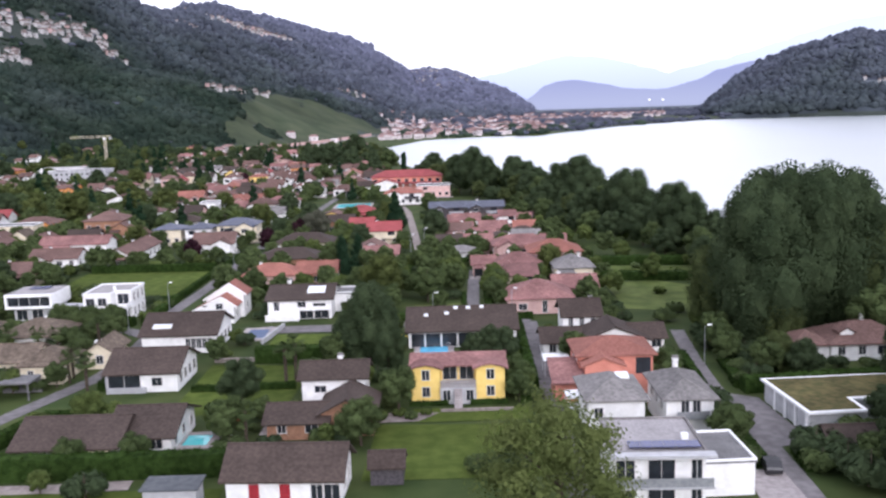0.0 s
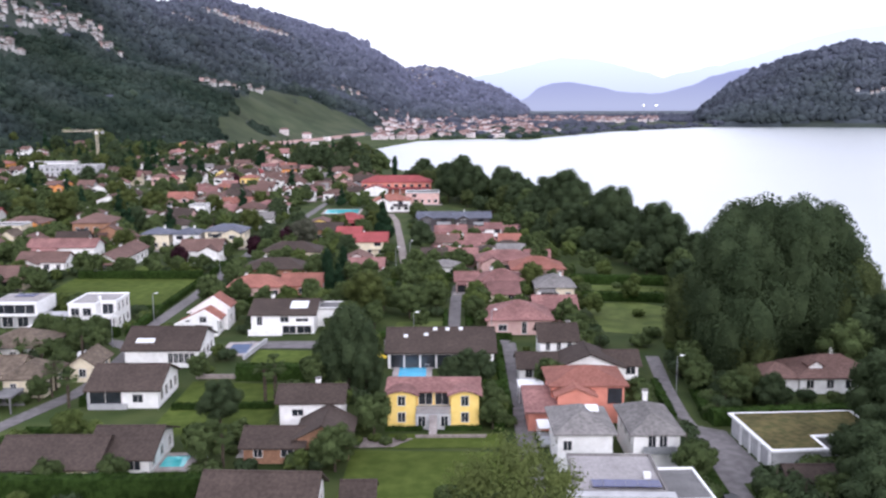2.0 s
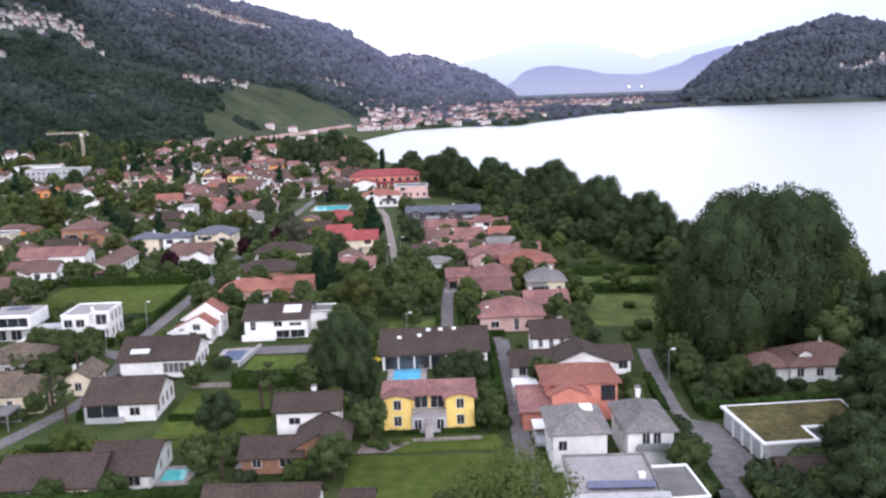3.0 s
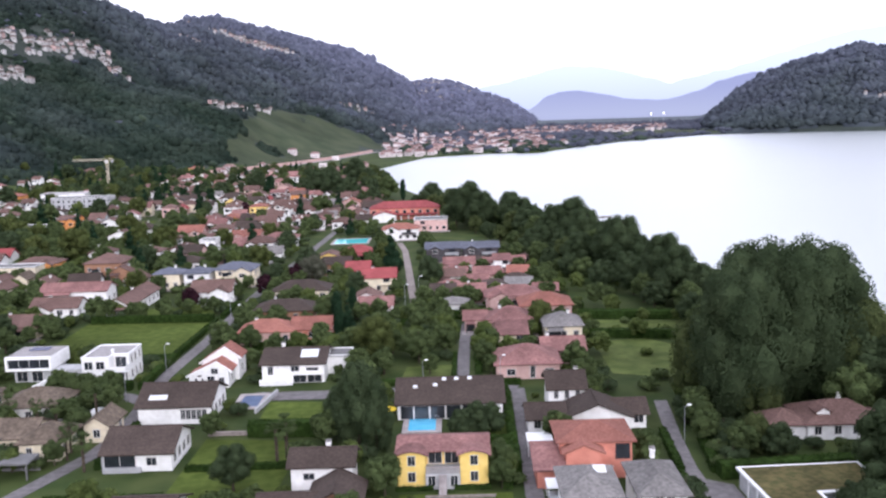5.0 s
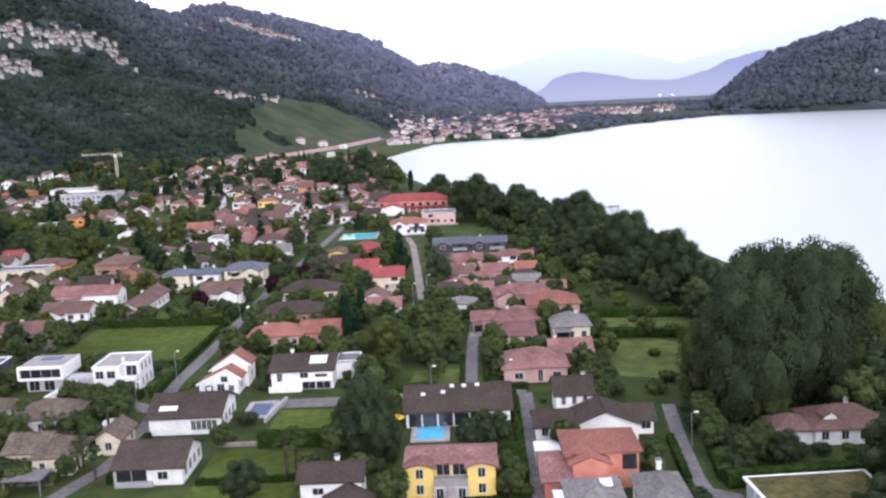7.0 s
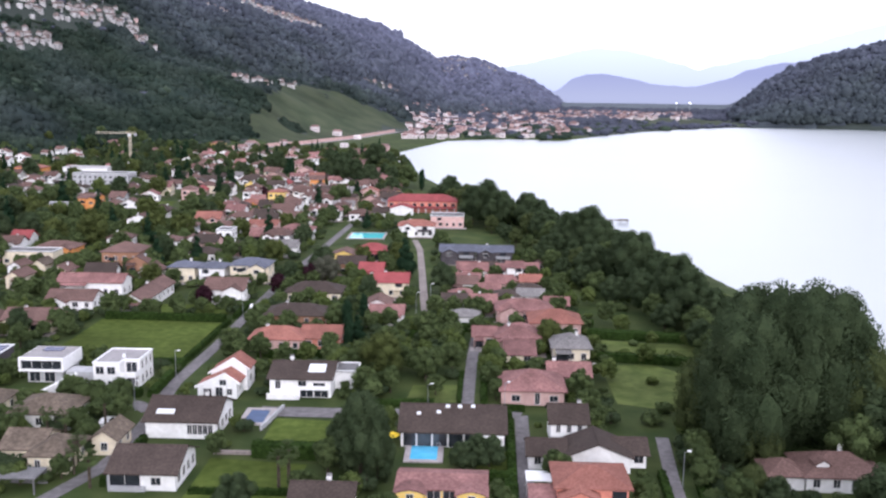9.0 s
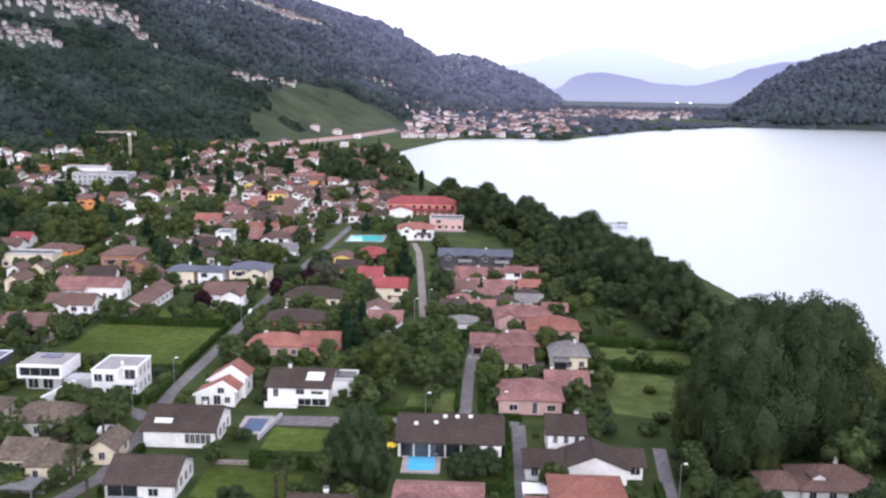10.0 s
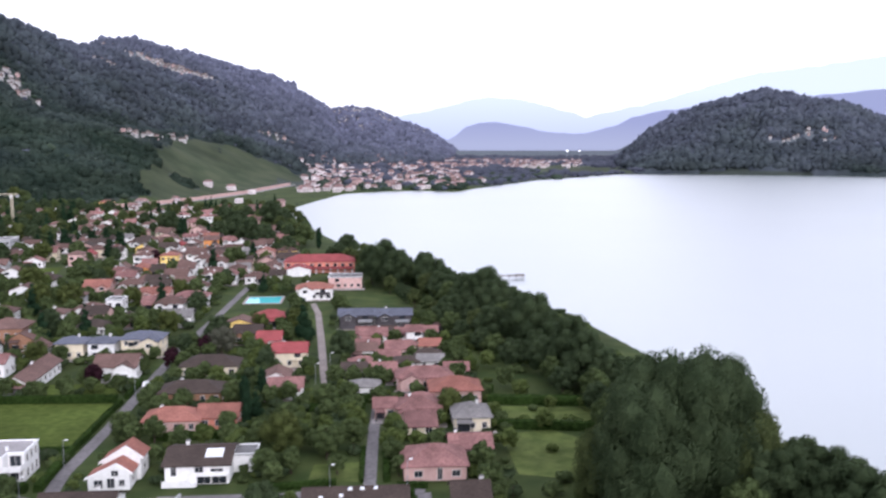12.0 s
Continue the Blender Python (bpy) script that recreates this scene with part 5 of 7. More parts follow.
def tree_kind(seed, tall, wide, leaf, leaves=1500, size=0.42, shape="round", bare=0.25, core=0.84, name="tree", label="", category="tree"):
    """A tree of a kind: tapered trunk with limbs, and a crown of many leaves in lobes."""
    rs = np.random.RandomState(seed)
    top = thing(name, pose(0, 0, -60), label, category, "trees and bushes of the lakeside town")
    trunk = Geo()
    r0 = 0.022 * tall + 0.06
    trunk.tube((0, 0, -0.3), (0.1, 0.05, tall * 0.45), r0, r0 * 0.7).tube((0.1, 0.05, tall * 0.45), (0.0, 0.1, tall * 0.85), r0 * 0.7, r0 * 0.2)
    centres, radii = [], []
    lobes = {"round": 21, "column": 11, "cone": 10, "bush": 7, "weep": 34}[shape]
    for k in range(lobes):
        f = (k + 0.5) / lobes
        if shape == "cone":
            z, spread, r = tall * (bare * 0.4 + (1 - bare * 0.4) * f * 0.95), wide / 2 * (1 - f) * 0.45, wide / 2 * (1.02 - f) * 0.75 + 0.25
        elif shape == "column":
            z, spread, r = tall * (bare * 0.5 + (1 - bare * 0.5) * f * 0.92), wide * 0.16, wide * 0.5 * (0.75 + 0.4 * math.sin(f * math.pi)) * 0.8
        elif shape == "bush":
            z, spread, r = tall * 0.45, wide * 0.3, wide * 0.25
        else:
            z, spread, r = tall * (bare + (0.86 - bare) * f), wide * 0.37 * math.sin(math.pi * (0.2 + 0.7 * f)) * rs.uniform(0.8, 1.1), wide * rs.uniform(0.12, 0.22)
        a = k * 2.4 + rs.uniform(-0.5, 0.5)
        c = (math.cos(a) * spread, math.sin(a) * spread, z + rs.uniform(-0.05, 0.05) * tall)
        centres.append(c)
        radii.append(r)
        if shape in ("round", "weep") and k % 2 == 0:
            trunk.tube((0.05, 0.05, max(tall * 0.2, c[2] - tall * 0.25)), c, r0 * 0.35, r0 * 0.1, 5)
    if shape in ("round", "weep"):
        centres.append((0, 0, tall * (0.5 + bare * 0.3)))
        radii.append(wide * 0.32)
    squash = {"round": 0.85, "column": 1.5, "cone": 1.0, "bush": 0.9, "weep": 1.35}[shape]
    verts, faces = leaf_cards(rs, centres, radii, leaves, size, squash, core + 0.02 if core > 0.5 else core, 0.4 if shape == "weep" else 0.0)
    verts, faces = verts.tolist(), faces.tolist()
    for c, r in zip(centres, radii):
        v, f = ball(rs, c, r * core, squash)
        k = len(verts)
        verts += v
        faces += [[i + k for i in q] for q in f]
    me = bpy.data.meshes.new("crown")
    me.from_pydata(verts, [], faces)
    me.materials.append(LEAF[leaf])
    part("trunk", trunk, BARK, top)
    part("crown", me, None, top)
    return top


KINDS = {
    "broad_deep": tree_kind(1, 14, 11, "deep", 7000, 0.27, label="large deep-green broadleaf tree with rounded crown"),
    "broad_mid": tree_kind(2, 11, 9, "mid", 2800, 0.31, label="mid-green broadleaf tree in a garden"),
    "broad_light": tree_kind(3, 9, 8, "light", 1800, 0.40, label="light-green leafy garden tree"),
    "broad_olive": tree_kind(4, 13, 10, "olive", 3400, 0.32, label="olive-green broadleaf tree with full crown"),
    "small_mid": tree_kind(5, 6, 5.0, "mid", 1500, 0.26, bare=0.3, label="small mid-green leafy garden tree"),
    "small_light": tree_kind(6, 5, 4.4, "light", 1400, 0.24, bare=0.3, label="small light-green garden tree"),
    "purple": tree_kind(7, 7, 6, "purple", 1200, 0.4, label="dark purple-leaved plum tree in a garden"),
    "conifer": tree_kind(8, 17, 6.5, "blue", 2000, 0.42, "cone", label="tall dark conifer among gardens"),
    "cypress": tree_kind(9, 12, 3.0, "blue", 1300, 0.36, "column", label="slim dark columnar cypress tree"),
    "bush": tree_kind(10, 2.6, 3.6, "mid", 500, 0.28, "bush", name="bush", label="rounded green garden bush", category="bush"),
    "bush_dark": tree_kind(11, 3.4, 4.2, "deep", 560, 0.30, "bush", name="bush", label="dark green garden bush", category="bush"),
    "bush_light": tree_kind(12, 2.2, 3.0, "light", 460, 0.26, "bush", name="bush", label="light green flowering bush", category="bush"),
    "poplar": tree_kind(13, 15, 9.5, "deep", 9000, 0.21, "weep", bare=0.12, label="tall dense dark-green broadleaf garden tree"),
    "great": tree_kind(14, 27, 19, "deep", 36000, 0.21, "weep", bare=0.12, core=0.86, label="great dense dark-green tree at the edge of the wood"),
    "willow": tree_kind(15, 20, 15, "olive", 16000, 0.23, "weep", bare=0.12, core=0.84, label="broad green tree of the lakeside wood"),
    "park": tree_kind(17, 13, 11, "park", 4200, 0.30, core=0.75, label="broad yellow-green park tree with dense crown"),
    "near_light": tree_kind(16, 17.4, 15, "birch", 10500, 0.20, "round", bare=0.3, core=0.3, label="light-green birch with airy crown"),
}


def palm_kind():
    """A fan palm: rough trunk, dead skirt, a head of split fans."""
    rs = np.random.RandomState(5)
    top = thing("palm_tree", pose(0, 0, -60), "fan palm with shaggy trunk in a garden", "palm", "palms of the gardens")
    t = Geo()
    for k in range(6):
        t.tube((0, 0, -0.2 + k * 0.85), (0, 0, 0.75 + k * 0.85), 0.2, 0.27, 8)
    part("trunk", t, BARK, top)
    g = Geo()
    for k in range(34):
        a, e = k * 2.4, rs.uniform(-0.7, 1.1)
        d = Vector((math.cos(a) * math.cos(e), math.sin(a) * math.cos(e), math.sin(e)))
        side = d.cross(Vector((0, 0, 1))).normalized()
        base = Vector((0, 0, 5.0))
        stem = base + d * 0.9
        for q in range(-3, 4):
            w = (d + side * q * 0.28).normalized()
            tip = stem + w * 0.95 - Vector((0, 0, 0.25))
            mid = stem + w * 0.5 + Vector((0, 0, 0.05))
            g.add([stem, mid + side * 0.11, tip, mid - side * 0.11], [(0, 1, 2, 3)])
        g.tube(base, stem, 0.03, 0.02, 4)
    part("crown", g, LEAF["mid"], top)
    return top


KINDS["grey_tree"] = tree_kind(21, 11, 10, "grey", 3600, 0.25, core=0.6, label="broad grey-olive tree beside the street")
KINDS["palm"] = palm_kind()


def plant(kind, x, y, size=1.0, turn=None, wide=1.0):
    a = (x * 37.7 + y * 91.3) % 360 if turn is None else turn
    z = float(height(x, y)) if y > 500 else 0.0
    return copy_thing(KINDS[kind], Matrix.Translation((x, y, z)) @ pose(0, 0, 0, 0, 0, a) @ Matrix.Diagonal((size * wide, size * wide, size, 1)))


# hand-set trees: kind, x, y, size
PLANTED = [
    ("near_light", 8.6, 75.6, 1.0), ("poplar", -13.6, 141.5, 0.96), ("poplar", -10.6, 139.2, 0.6), ("poplar", -17.2, 144.5, 0.62),
    ("broad_mid", -12.0, 108, 0.62), ("broad_deep", -30.2, 124, 0.55), ("small_mid", -8.0, 120.5, 1.1), ("small_mid", 8.6, 126.5, 1.0), ("small_mid", 8.6, 122.5, 0.8),
    ("broad_deep", 3.0, 144.0, 0.36), ("broad_deep", 8.2, 146.2, 0.38), ("broad_deep", 5.4, 145.5, 0.42), ("bush_dark", 3.2, 144.6, 1.2), ("bush_dark", 7.6, 145, 1.2),
    ("small_light", -30.5, 113, 1.0), ("small_mid", -28.6, 109.5, 1.1), ("bush", -27.5, 105, 1.2), ("palm", -25.8, 134.5, 1.1), ("palm", -24.6, 136.5, 1.15),
    ("palm", -63, 158, 1.0), ("palm", -55.5, 133, 1.0), ("palm", -71.5, 153, 0.95), ("palm", -26.4, 109.4, 0.9),
]
PLANTED += [
    ("small_mid", -45.6, 102.4, 0.72), ("small_mid", -38.0, 103.0, 0.75), ("bush_dark", -51.5, 102.6, 0.9), ("small_light", -46.5, 96.2, 0.6), ("bush_dark", -40.5, 94, 1.1),
    ("conifer", -18.5, 303, 0.98), ("broad_deep", -9, 499, 1.18), ("cypress", -28, 561, 1.1), ("broad_mid", -38, 581, 1.4), ("broad_deep", -68, 679, 1.65),
    ("broad_deep", -88, 656, 1.25), ("broad_deep", -138, 659, 1.25), ("broad_mid", -66, 477, 1.25), ("purple", -55, 272, 0.95), ("purple", -47, 284, 1.1),
    ("purple", -73, 255, 0.9), ("grey_tree", -42.5, 284, 1.0), ("park", -15.0, 191, 0.86), ("broad_mid", -5.5, 190, 0.75), ("broad_mid", 0.0, 197, 0.7),
    ("small_mid", -3.0, 181, 0.8), ("broad_light", 0.5, 207, 0.7),
]
PLANTED += [
    ("small_light", -1, 216, 1.1), ("small_light", -14, 216, 1.0), ("broad_mid", -15, 206, 0.8), ("broad_mid", -20, 196, 0.7),
    ("small_light", 9, 205, 1.1), ("small_light", 7.5, 194, 1.0), ("small_mid", 8.5, 186, 1.0), ("small_mid", 9.5, 179, 0.8), ("cypress", -25.5, 213, 0.75),
    ("cypress", -27, 222, 0.85), ("conifer", -24, 219, 0.55), ("cypress", -24.6, 237, 0.7), ("broad_mid", -30, 228, 0.8), ("conifer", -94, 318, 0.75),
    ("conifer", -104, 305, 0.85), ("conifer", -78, 362, 0.9), ("conifer", -76, 470, 0.9), ("broad_deep", -170, 350, 1.0), ("broad_deep", -178, 340, 1.1),
    ("conifer", -175, 320, 0.8), ("purple", -113, 505, 1.1), ("conifer", -142, 520, 0.9), ("great", 52, 153, 0.96),
]
PLANTED += [
    ("great", 64, 161, 1.03), ("great", 70, 165, 1.04), ("great", 58, 164, 1.06), ("willow", 47.5, 160, 0.85), ("willow", 48.2, 133.5, 0.32),
    ("bush_dark", 52.5, 133, 1.1), ("willow", 53, 147, 0.5), ("willow", 76, 160, 0.9), ("broad_deep", 79, 154, 1.0), ("broad_deep", 84, 148, 0.85),
    ("broad_deep", 90, 140, 0.8), ("broad_mid", 94, 134, 0.8), ("broad_deep", 78, 166, 0.8), ("broad_deep", 99, 126, 0.8), ("broad_deep", 50.6, 130.5, 0.44),
    ("bush_dark", 57.5, 134.5, 0.7), ("bush", 62, 135.4, 0.6), ("bush_dark", 66, 135.2, 0.6), ("small_mid", 60, 128.5, 0.5), ("small_mid", 69, 130, 0.7),
    ("broad_deep", 46.5, 84, 0.6), ("bush_dark", 42.4, 96.2, 1.2), ("bush_dark", 45.5, 96.6, 1.0), ("bush_dark", 48, 100.5, 1.3),
]
PLANTED += [
    ("bush", 47.2, 104.0, 1.4), ("broad_deep", 52.5, 108.5, 0.42), ("broad_mid", 68, 146, 1.0), ("broad_mid", 75, 136, 0.9), ("broad_deep", 70, 126, 0.85),
    ("broad_deep", 84, 134, 0.8), ("broad_deep", 54.5, 104.5, 0.75), ("broad_deep", 50.5, 97, 0.75), ("broad_deep", 58, 99, 0.95), ("broad_deep", 47.5, 90, 0.7),
    ("broad_deep", 55, 90, 0.9), ("broad_deep", 64, 108, 1.05), ("broad_deep", 62, 120, 0.9), ("small_mid", 45, 94.5, 0.9), ("bush_dark", 43, 92, 1.4),
    ("small_mid", 31.5, 103, 1.0), ("small_mid", 33.4, 106, 0.8), ("bush_dark", 33, 112, 1.2), ("bush_dark", 33.4, 117, 1.2), ("bush", 31.8, 99, 1.2),
    ("bush_dark", 40.5, 100, 1.3), ("bush", 39.8, 96.5, 1.2), ("broad_mid", -102, 170, 0.6), ("small_mid", -66, 166, 1.1),
]
PLANTED += [
    ("small_mid", -70, 168, 1.1), ("small_mid", -62, 163, 1.1), ("palm", -61.0, 141.5, 0.95), ("palm", -60.2, 138.0, 0.8), ("small_mid", -61.5, 136.2, 0.7),
    ("palm", -67.5, 151.5, 1.0), ("bush", -64.0, 134.9, 1.0), ("bush_dark", -70.5, 138.6, 1.0), ("bush_dark", -73.5, 138.0, 1.2), ("palm", -77.0, 154.0, 1.0),
    ("small_mid", -82.5, 153.5, 1.0), ("bush_dark", -71, 155.0, 1.1), ("broad_mid", -83, 147, 0.55), ("small_mid", -86.5, 156.5, 1.0), ("bush", -92.5, 157.5, 1.3),
    ("small_mid", -65, 171, 1.0), ("broad_mid", -75, 171, 0.6), ("small_mid", -63.2, 150, 0.9), ("bush_dark", -62, 147, 1.1), ("conifer", -60, 500, 0.9),
    ("broad_deep", -60, 560, 1.2), ("broad_deep", -72, 575, 1.4), ("broad_deep", -84, 600, 1.3),
]
PLANTED += [("conifer", -196 + 5.5 * k, 566 + 6 * (k % 3), 0.8 + 0.07 * (k % 4)) for k in range(10)] + [("cypress", -118, 610, 1.3), ("conifer", -126, 640, 1.0), ("conifer", -88, 660, 0.9)]
PLANTED += [("broad_mid", -17.5, 180.5, 0.62), ("small_mid", -12.5, 182, 1.0), ("bush_light", -10.4, 117.2, 0.7), ("bush_light", -7.8, 118.4, 0.6), ("bush", -6.2, 117.0, 0.5), ("bush_light", -4.2, 118.6, 0.5), ("bush", 2.2, 98.6, 0.9), ("bush", 4.4, 99.0, 1.0), ("bush_dark", 6.4, 99.6, 0.9)]
PLANTED += [("broad_deep", 84.1, 157.8, 1.00), ("broad_deep", 87.1, 154.1, 0.99), ("broad_deep", 80.3, 157.5, 0.85), ("broad_deep", 87.4, 144.8, 1.03), ("broad_deep", 87.4, 137.9, 1.10)]
PLANTED += [(("bush_dark", "bush", "small_mid", "bush_light")[k % 4], -84 + (k * 53 % 21) * 0.95, 104 + (k * 31 % 17) * 0.9, 0.8 + 0.1 * (k % 4)) for k in range(14)]
PLANTED += [(("bush", "bush_dark", "small_mid")[k % 3], 41.5 + (k * 37 % 5), 127 + 2.1 * k, 1.0) for k in range(14)]
for kind, x, y, size in PLANTED:
    plant(kind, x, y, size)

# lakeside wood along the shore: tall trees inland, low growth by the water
rng = random.Random(4)
EDGE_Y = [160, 240, 260, 300, 330, 345, 377, 431, 460, 500, 520, 700, 860]
EDGE_OUT = [72, 63, 58, 53, 49, 42, 32, 16, 8, -14, -33, -40, -78]
EDGE_IN = [62, 54, 46, 33, 26, 23, 14, 6, 2, -22, -50, -66, -100]
WOOD, FAR_WOOD = [], []
TALL = [(10, 416, 24), (15, 405, 20), (4, 424, 20), (28, 398, 20), (32, 390, 18), (45, 326, 24), (40, 331, 21), (49, 318, 20), (55, 280, 22), (52, 288, 20), (58, 294, 18), (61, 252, 20), (62, 240, 18), (36, 356, 16)]
for x, y, h in TALL:
    WOOD.append((x, y))
    plant("broad_deep", x, y, h / 14.5, wide=0.85)
for _ in range(9000):
    y = rng.uniform(172, 860)
    a, b = float(np.interp(y, EDGE_Y, EDGE_IN)), float(np.interp(y, EDGE_Y, EDGE_OUT))
    x = rng.uniform(a, b)
    if any((x - p) ** 2 + (y - q) ** 2 < (70 if y < 460 else 60) for p, q in WOOD + FAR_WOOD) or y > 480 and rng.random() < 0.985:
        continue
    (WOOD if y < 400 else FAR_WOOD).append((x, y))
for x, y in WOOD[len(TALL):]:
    kind = rng.choice(["broad_deep", "broad_deep", "broad_olive", "broad_mid", "broad_mid"])
    base = {"broad_deep": 14, "broad_olive": 13, "broad_mid": 11}[kind]
    f = (x - float(np.interp(y, EDGE_Y, EDGE_IN))) / 10
    plant(kind, x, y, (rng.uniform(7, 11) if f < 0.5 else rng.uniform(9.5, 14.5)) / base, wide=rng.uniform(0.9, 1.1))
STREWN = [(rng.choice(["broad_deep", "broad_mid", "broad_olive"]), x, y, rng.uniform(0.8, 1.35) if y < 470 else rng.uniform(0.6, 1.0)) for x, y in FAR_WOOD]
for _ in range(420):
    y = rng.uniform(150, 480)
    a = float(np.interp(y, EDGE_Y, EDGE_OUT))
    x = a + rng.uniform(0, 50)
    d = float(shore_distance(np.array([x]), np.array([y]))[0])
    if d > 5 and not 268 < y < 288:
        low = 14 * (d / (d + x - a)) * rng.uniform(0.7, 1.25)
        STREWN.append(("broad_deep", x, y, low / 14) if low > 8 else ("broad_mid", x, y, low / 11) if low > 4.5 else (rng.choice(["bush_dark", "bush"]), x, y, rng.uniform(0.8, 1.3)))
for _ in range(240):
    y = rng.uniform(590, 880)
    x = rng.uniform(-0.42 * y, -42 - 0.13 * (y - 600))
    if float(height(x, y)) < 10 and float(shore_distance(np.array([x]), np.array([y]))[0]) > 9 and not any(abs(x - sx) < sr + 3 and abs(y - sy) < sr + 3 for sx, sy, sr in HOUSES):
        STREWN.append((rng.choice(["broad_deep", "broad_mid", "broad_mid", "conifer", "broad_olive"]), x, y, rng.uniform(0.6, 1.05)))
# scrub between the gardens and the wood
for k in range(75):
    y = rng.uniform(150, 300)
    x = rng.uniform(float(np.interp(y, [150, 180, 300], [41, 34, 32])), float(np.interp(y, [150, 230, 300], [48, 62, 40])))
    if 34 < x < 56 and 176 < y < 204 and rng.random() < 0.8:
        continue
    STREWN.append((rng.choice(["bush", "bush_light", "small_mid", "bush_light", "small_light", "bush"]), x, y, rng.uniform(0.7, 1.15)))
KEEP_CLEAR = [
    (-56, -28, 345, 396), (-26, -4, 395, 412), (-80, -57, 166, 178), (-92, -78, 170, 183), (-50, -40, 166, 178), (-10, 12, 139, 154), (-54, -40, 144, 155),
    (-54, -40, 122, 133), (-38, -23, 164, 179), (-46, 0, 428, 464), (-26, -9, 374, 386), (14, 32, 150, 156), (10, 26, 166, 177), (13, 36, 112, 126), (-12, 18, 312, 326),
    (-96, -60, 199, 239), (-12, 11, 95, 122), (-34, -20, 148, 166),
]
KEEP_CLEAR += [
    (-41, -23, 120, 146), (5, 12, 141, 153), (11, 16.5, 84, 172), (-66, -54, 84, 178), (-60.6, -55.4, 178, 300), (-58.5, -50, 300, 420), (-40, 15, 166, 174),
    (1.5, 8, 172, 228), (-12.5, -7, 238, 275), (-16, -9.5, 275, 312), (-20.5, -12.5, 312, 378), (34, 60, 70, 206), (-9, 2, 144, 156), (-50, -32, 375, 395),
    (-40, -33, 160, 171), (-37, -28, 106, 115), (-60, -24, 88, 99), (13, 32, 84, 110),
]
KEEP_CLEAR += [
    (-72, -54, 84, 130), (-64, -26, 99, 103), (-7, 8, 120, 133), (-12, 1, 174, 188), (-9, 12, 132, 142), (-206, -146, 432, 494),
]
# garden trees through the town
TREES = []
for _ in range(40000):
    if len(TREES) >= 1480:
        break
    y = rng.uniform(112, 880) if len(TREES) > 260 else rng.uniform(112, 300)
    x = rng.uniform(-0.62 * y - 4, 32 if y < 330 else -20 - 0.1 * (y - 330))
    if any(abs(x - sx) < sr + 2.0 and abs(y - sy) < sr + 2.2 for sx, sy, sr in HOUSES) or float(height(x, y)) > 14:
        continue
    if any(x0 - 1 < x < x1 + 1 and y0 - 1 < y < y1 + 1 for x0, x1, y0, y1 in KEEP_CLEAR):
        continue
    if float(shore_distance(np.array([x]), np.array([y]))[0]) < 8 or any((x - a) ** 2 + (y - b) ** 2 < 11 for a, b in TREES):
        continue
    if y > 400 and x > -0.28 * y and rng.random() < 0.2:
        continue
    TREES.append((x, y))
single = 0
for x, y in TREES:
    if y < 300:
        kind = rng.choices(["small_mid", "small_light", "bush", "bush_dark", "bush_light"], [2, 1.6, 3.4, 3.0, 2])[0]
        size = rng.uniform(0.7, 1.1)
    else:
        kind = rng.choices(["broad_mid", "small_mid", "small_light", "broad_light", "broad_deep", "conifer", "park", "bush_dark", "bush"], [2.4, 5, 2.4, 0.8, 0.8, 0.7, 0.8, 1.4, 3])[0]
        size = rng.uniform(0.55, 1.0) * (1.15 if x < -0.3 * y else 0.85)
    if y < 230 and single < 90:
        plant(kind, x, y, size)
        single += 1
    else:
        STREWN.append((kind, x, y, size))
# the gardens of the middle distance are full of shrubs and small trees
DENSE = []
for _ in range(9000):
    if len(DENSE) >= 430:
        break
    y = rng.uniform(205, 450)
    x = rng.uniform(-0.5 * y, 33 if y < 330 else 4 - 0.25 * (y - 330))
    if any(abs(x - sx) < sr * 0.85 + 1.3 and abs(y - sy) < sr * 0.85 + 1.4 for sx, sy, sr in HOUSES) or any(x0 - 0.5 < x < x1 + 0.5 and y0 < y < y1 for x0, x1, y0, y1 in KEEP_CLEAR):
        continue
    if any((x - a) ** 2 + (y - b) ** 2 < 8 for a, b in DENSE):
        continue
    DENSE.append((x, y))
    kind = rng.choices(["small_mid", "bush_dark", "bush", "small_light", "broad_mid", "broad_deep", "park"], [4, 3, 3, 1.6, 1.2, 0.6, 0.5])[0]
    STREWN.append((kind, x, y, rng.uniform(0.45, 0.8) if kind.startswith(("broad", "park")) else rng.uniform(0.65, 1.15)))
# shrubs along house walls
for sx, sy, sr in HOUSES:
    if sy > 420 or sx > 34 or sy < 100 or -14 < sx < 14 and sy < 165:
        continue
    for k in range(11):
        a = rng.uniform(0, math.tau)
        u, v = math.cos(a), math.sin(a)
        m = (sr + rng.uniform(1.2, 3.4)) / max(abs(u), abs(v))
        x, y = sx + u * m, sy + v * m
        if any(abs(x - p) < q * 0.8 + 0.8 and abs(y - o) < q * 0.8 + 0.8 for p, o, q in HOUSES) or v < -0.6 and rng.random() < 0.35:
            continue
        if any(x0 < x < x1 and y0 < y < y1 for x0, x1, y0, y1 in KEEP_CLEAR):
            continue
        STREWN.append((rng.choice(["bush", "bush_dark", "bush_light", "small_light", "bush", "small_mid"]), x, y, rng.uniform(0.45, 0.85)))


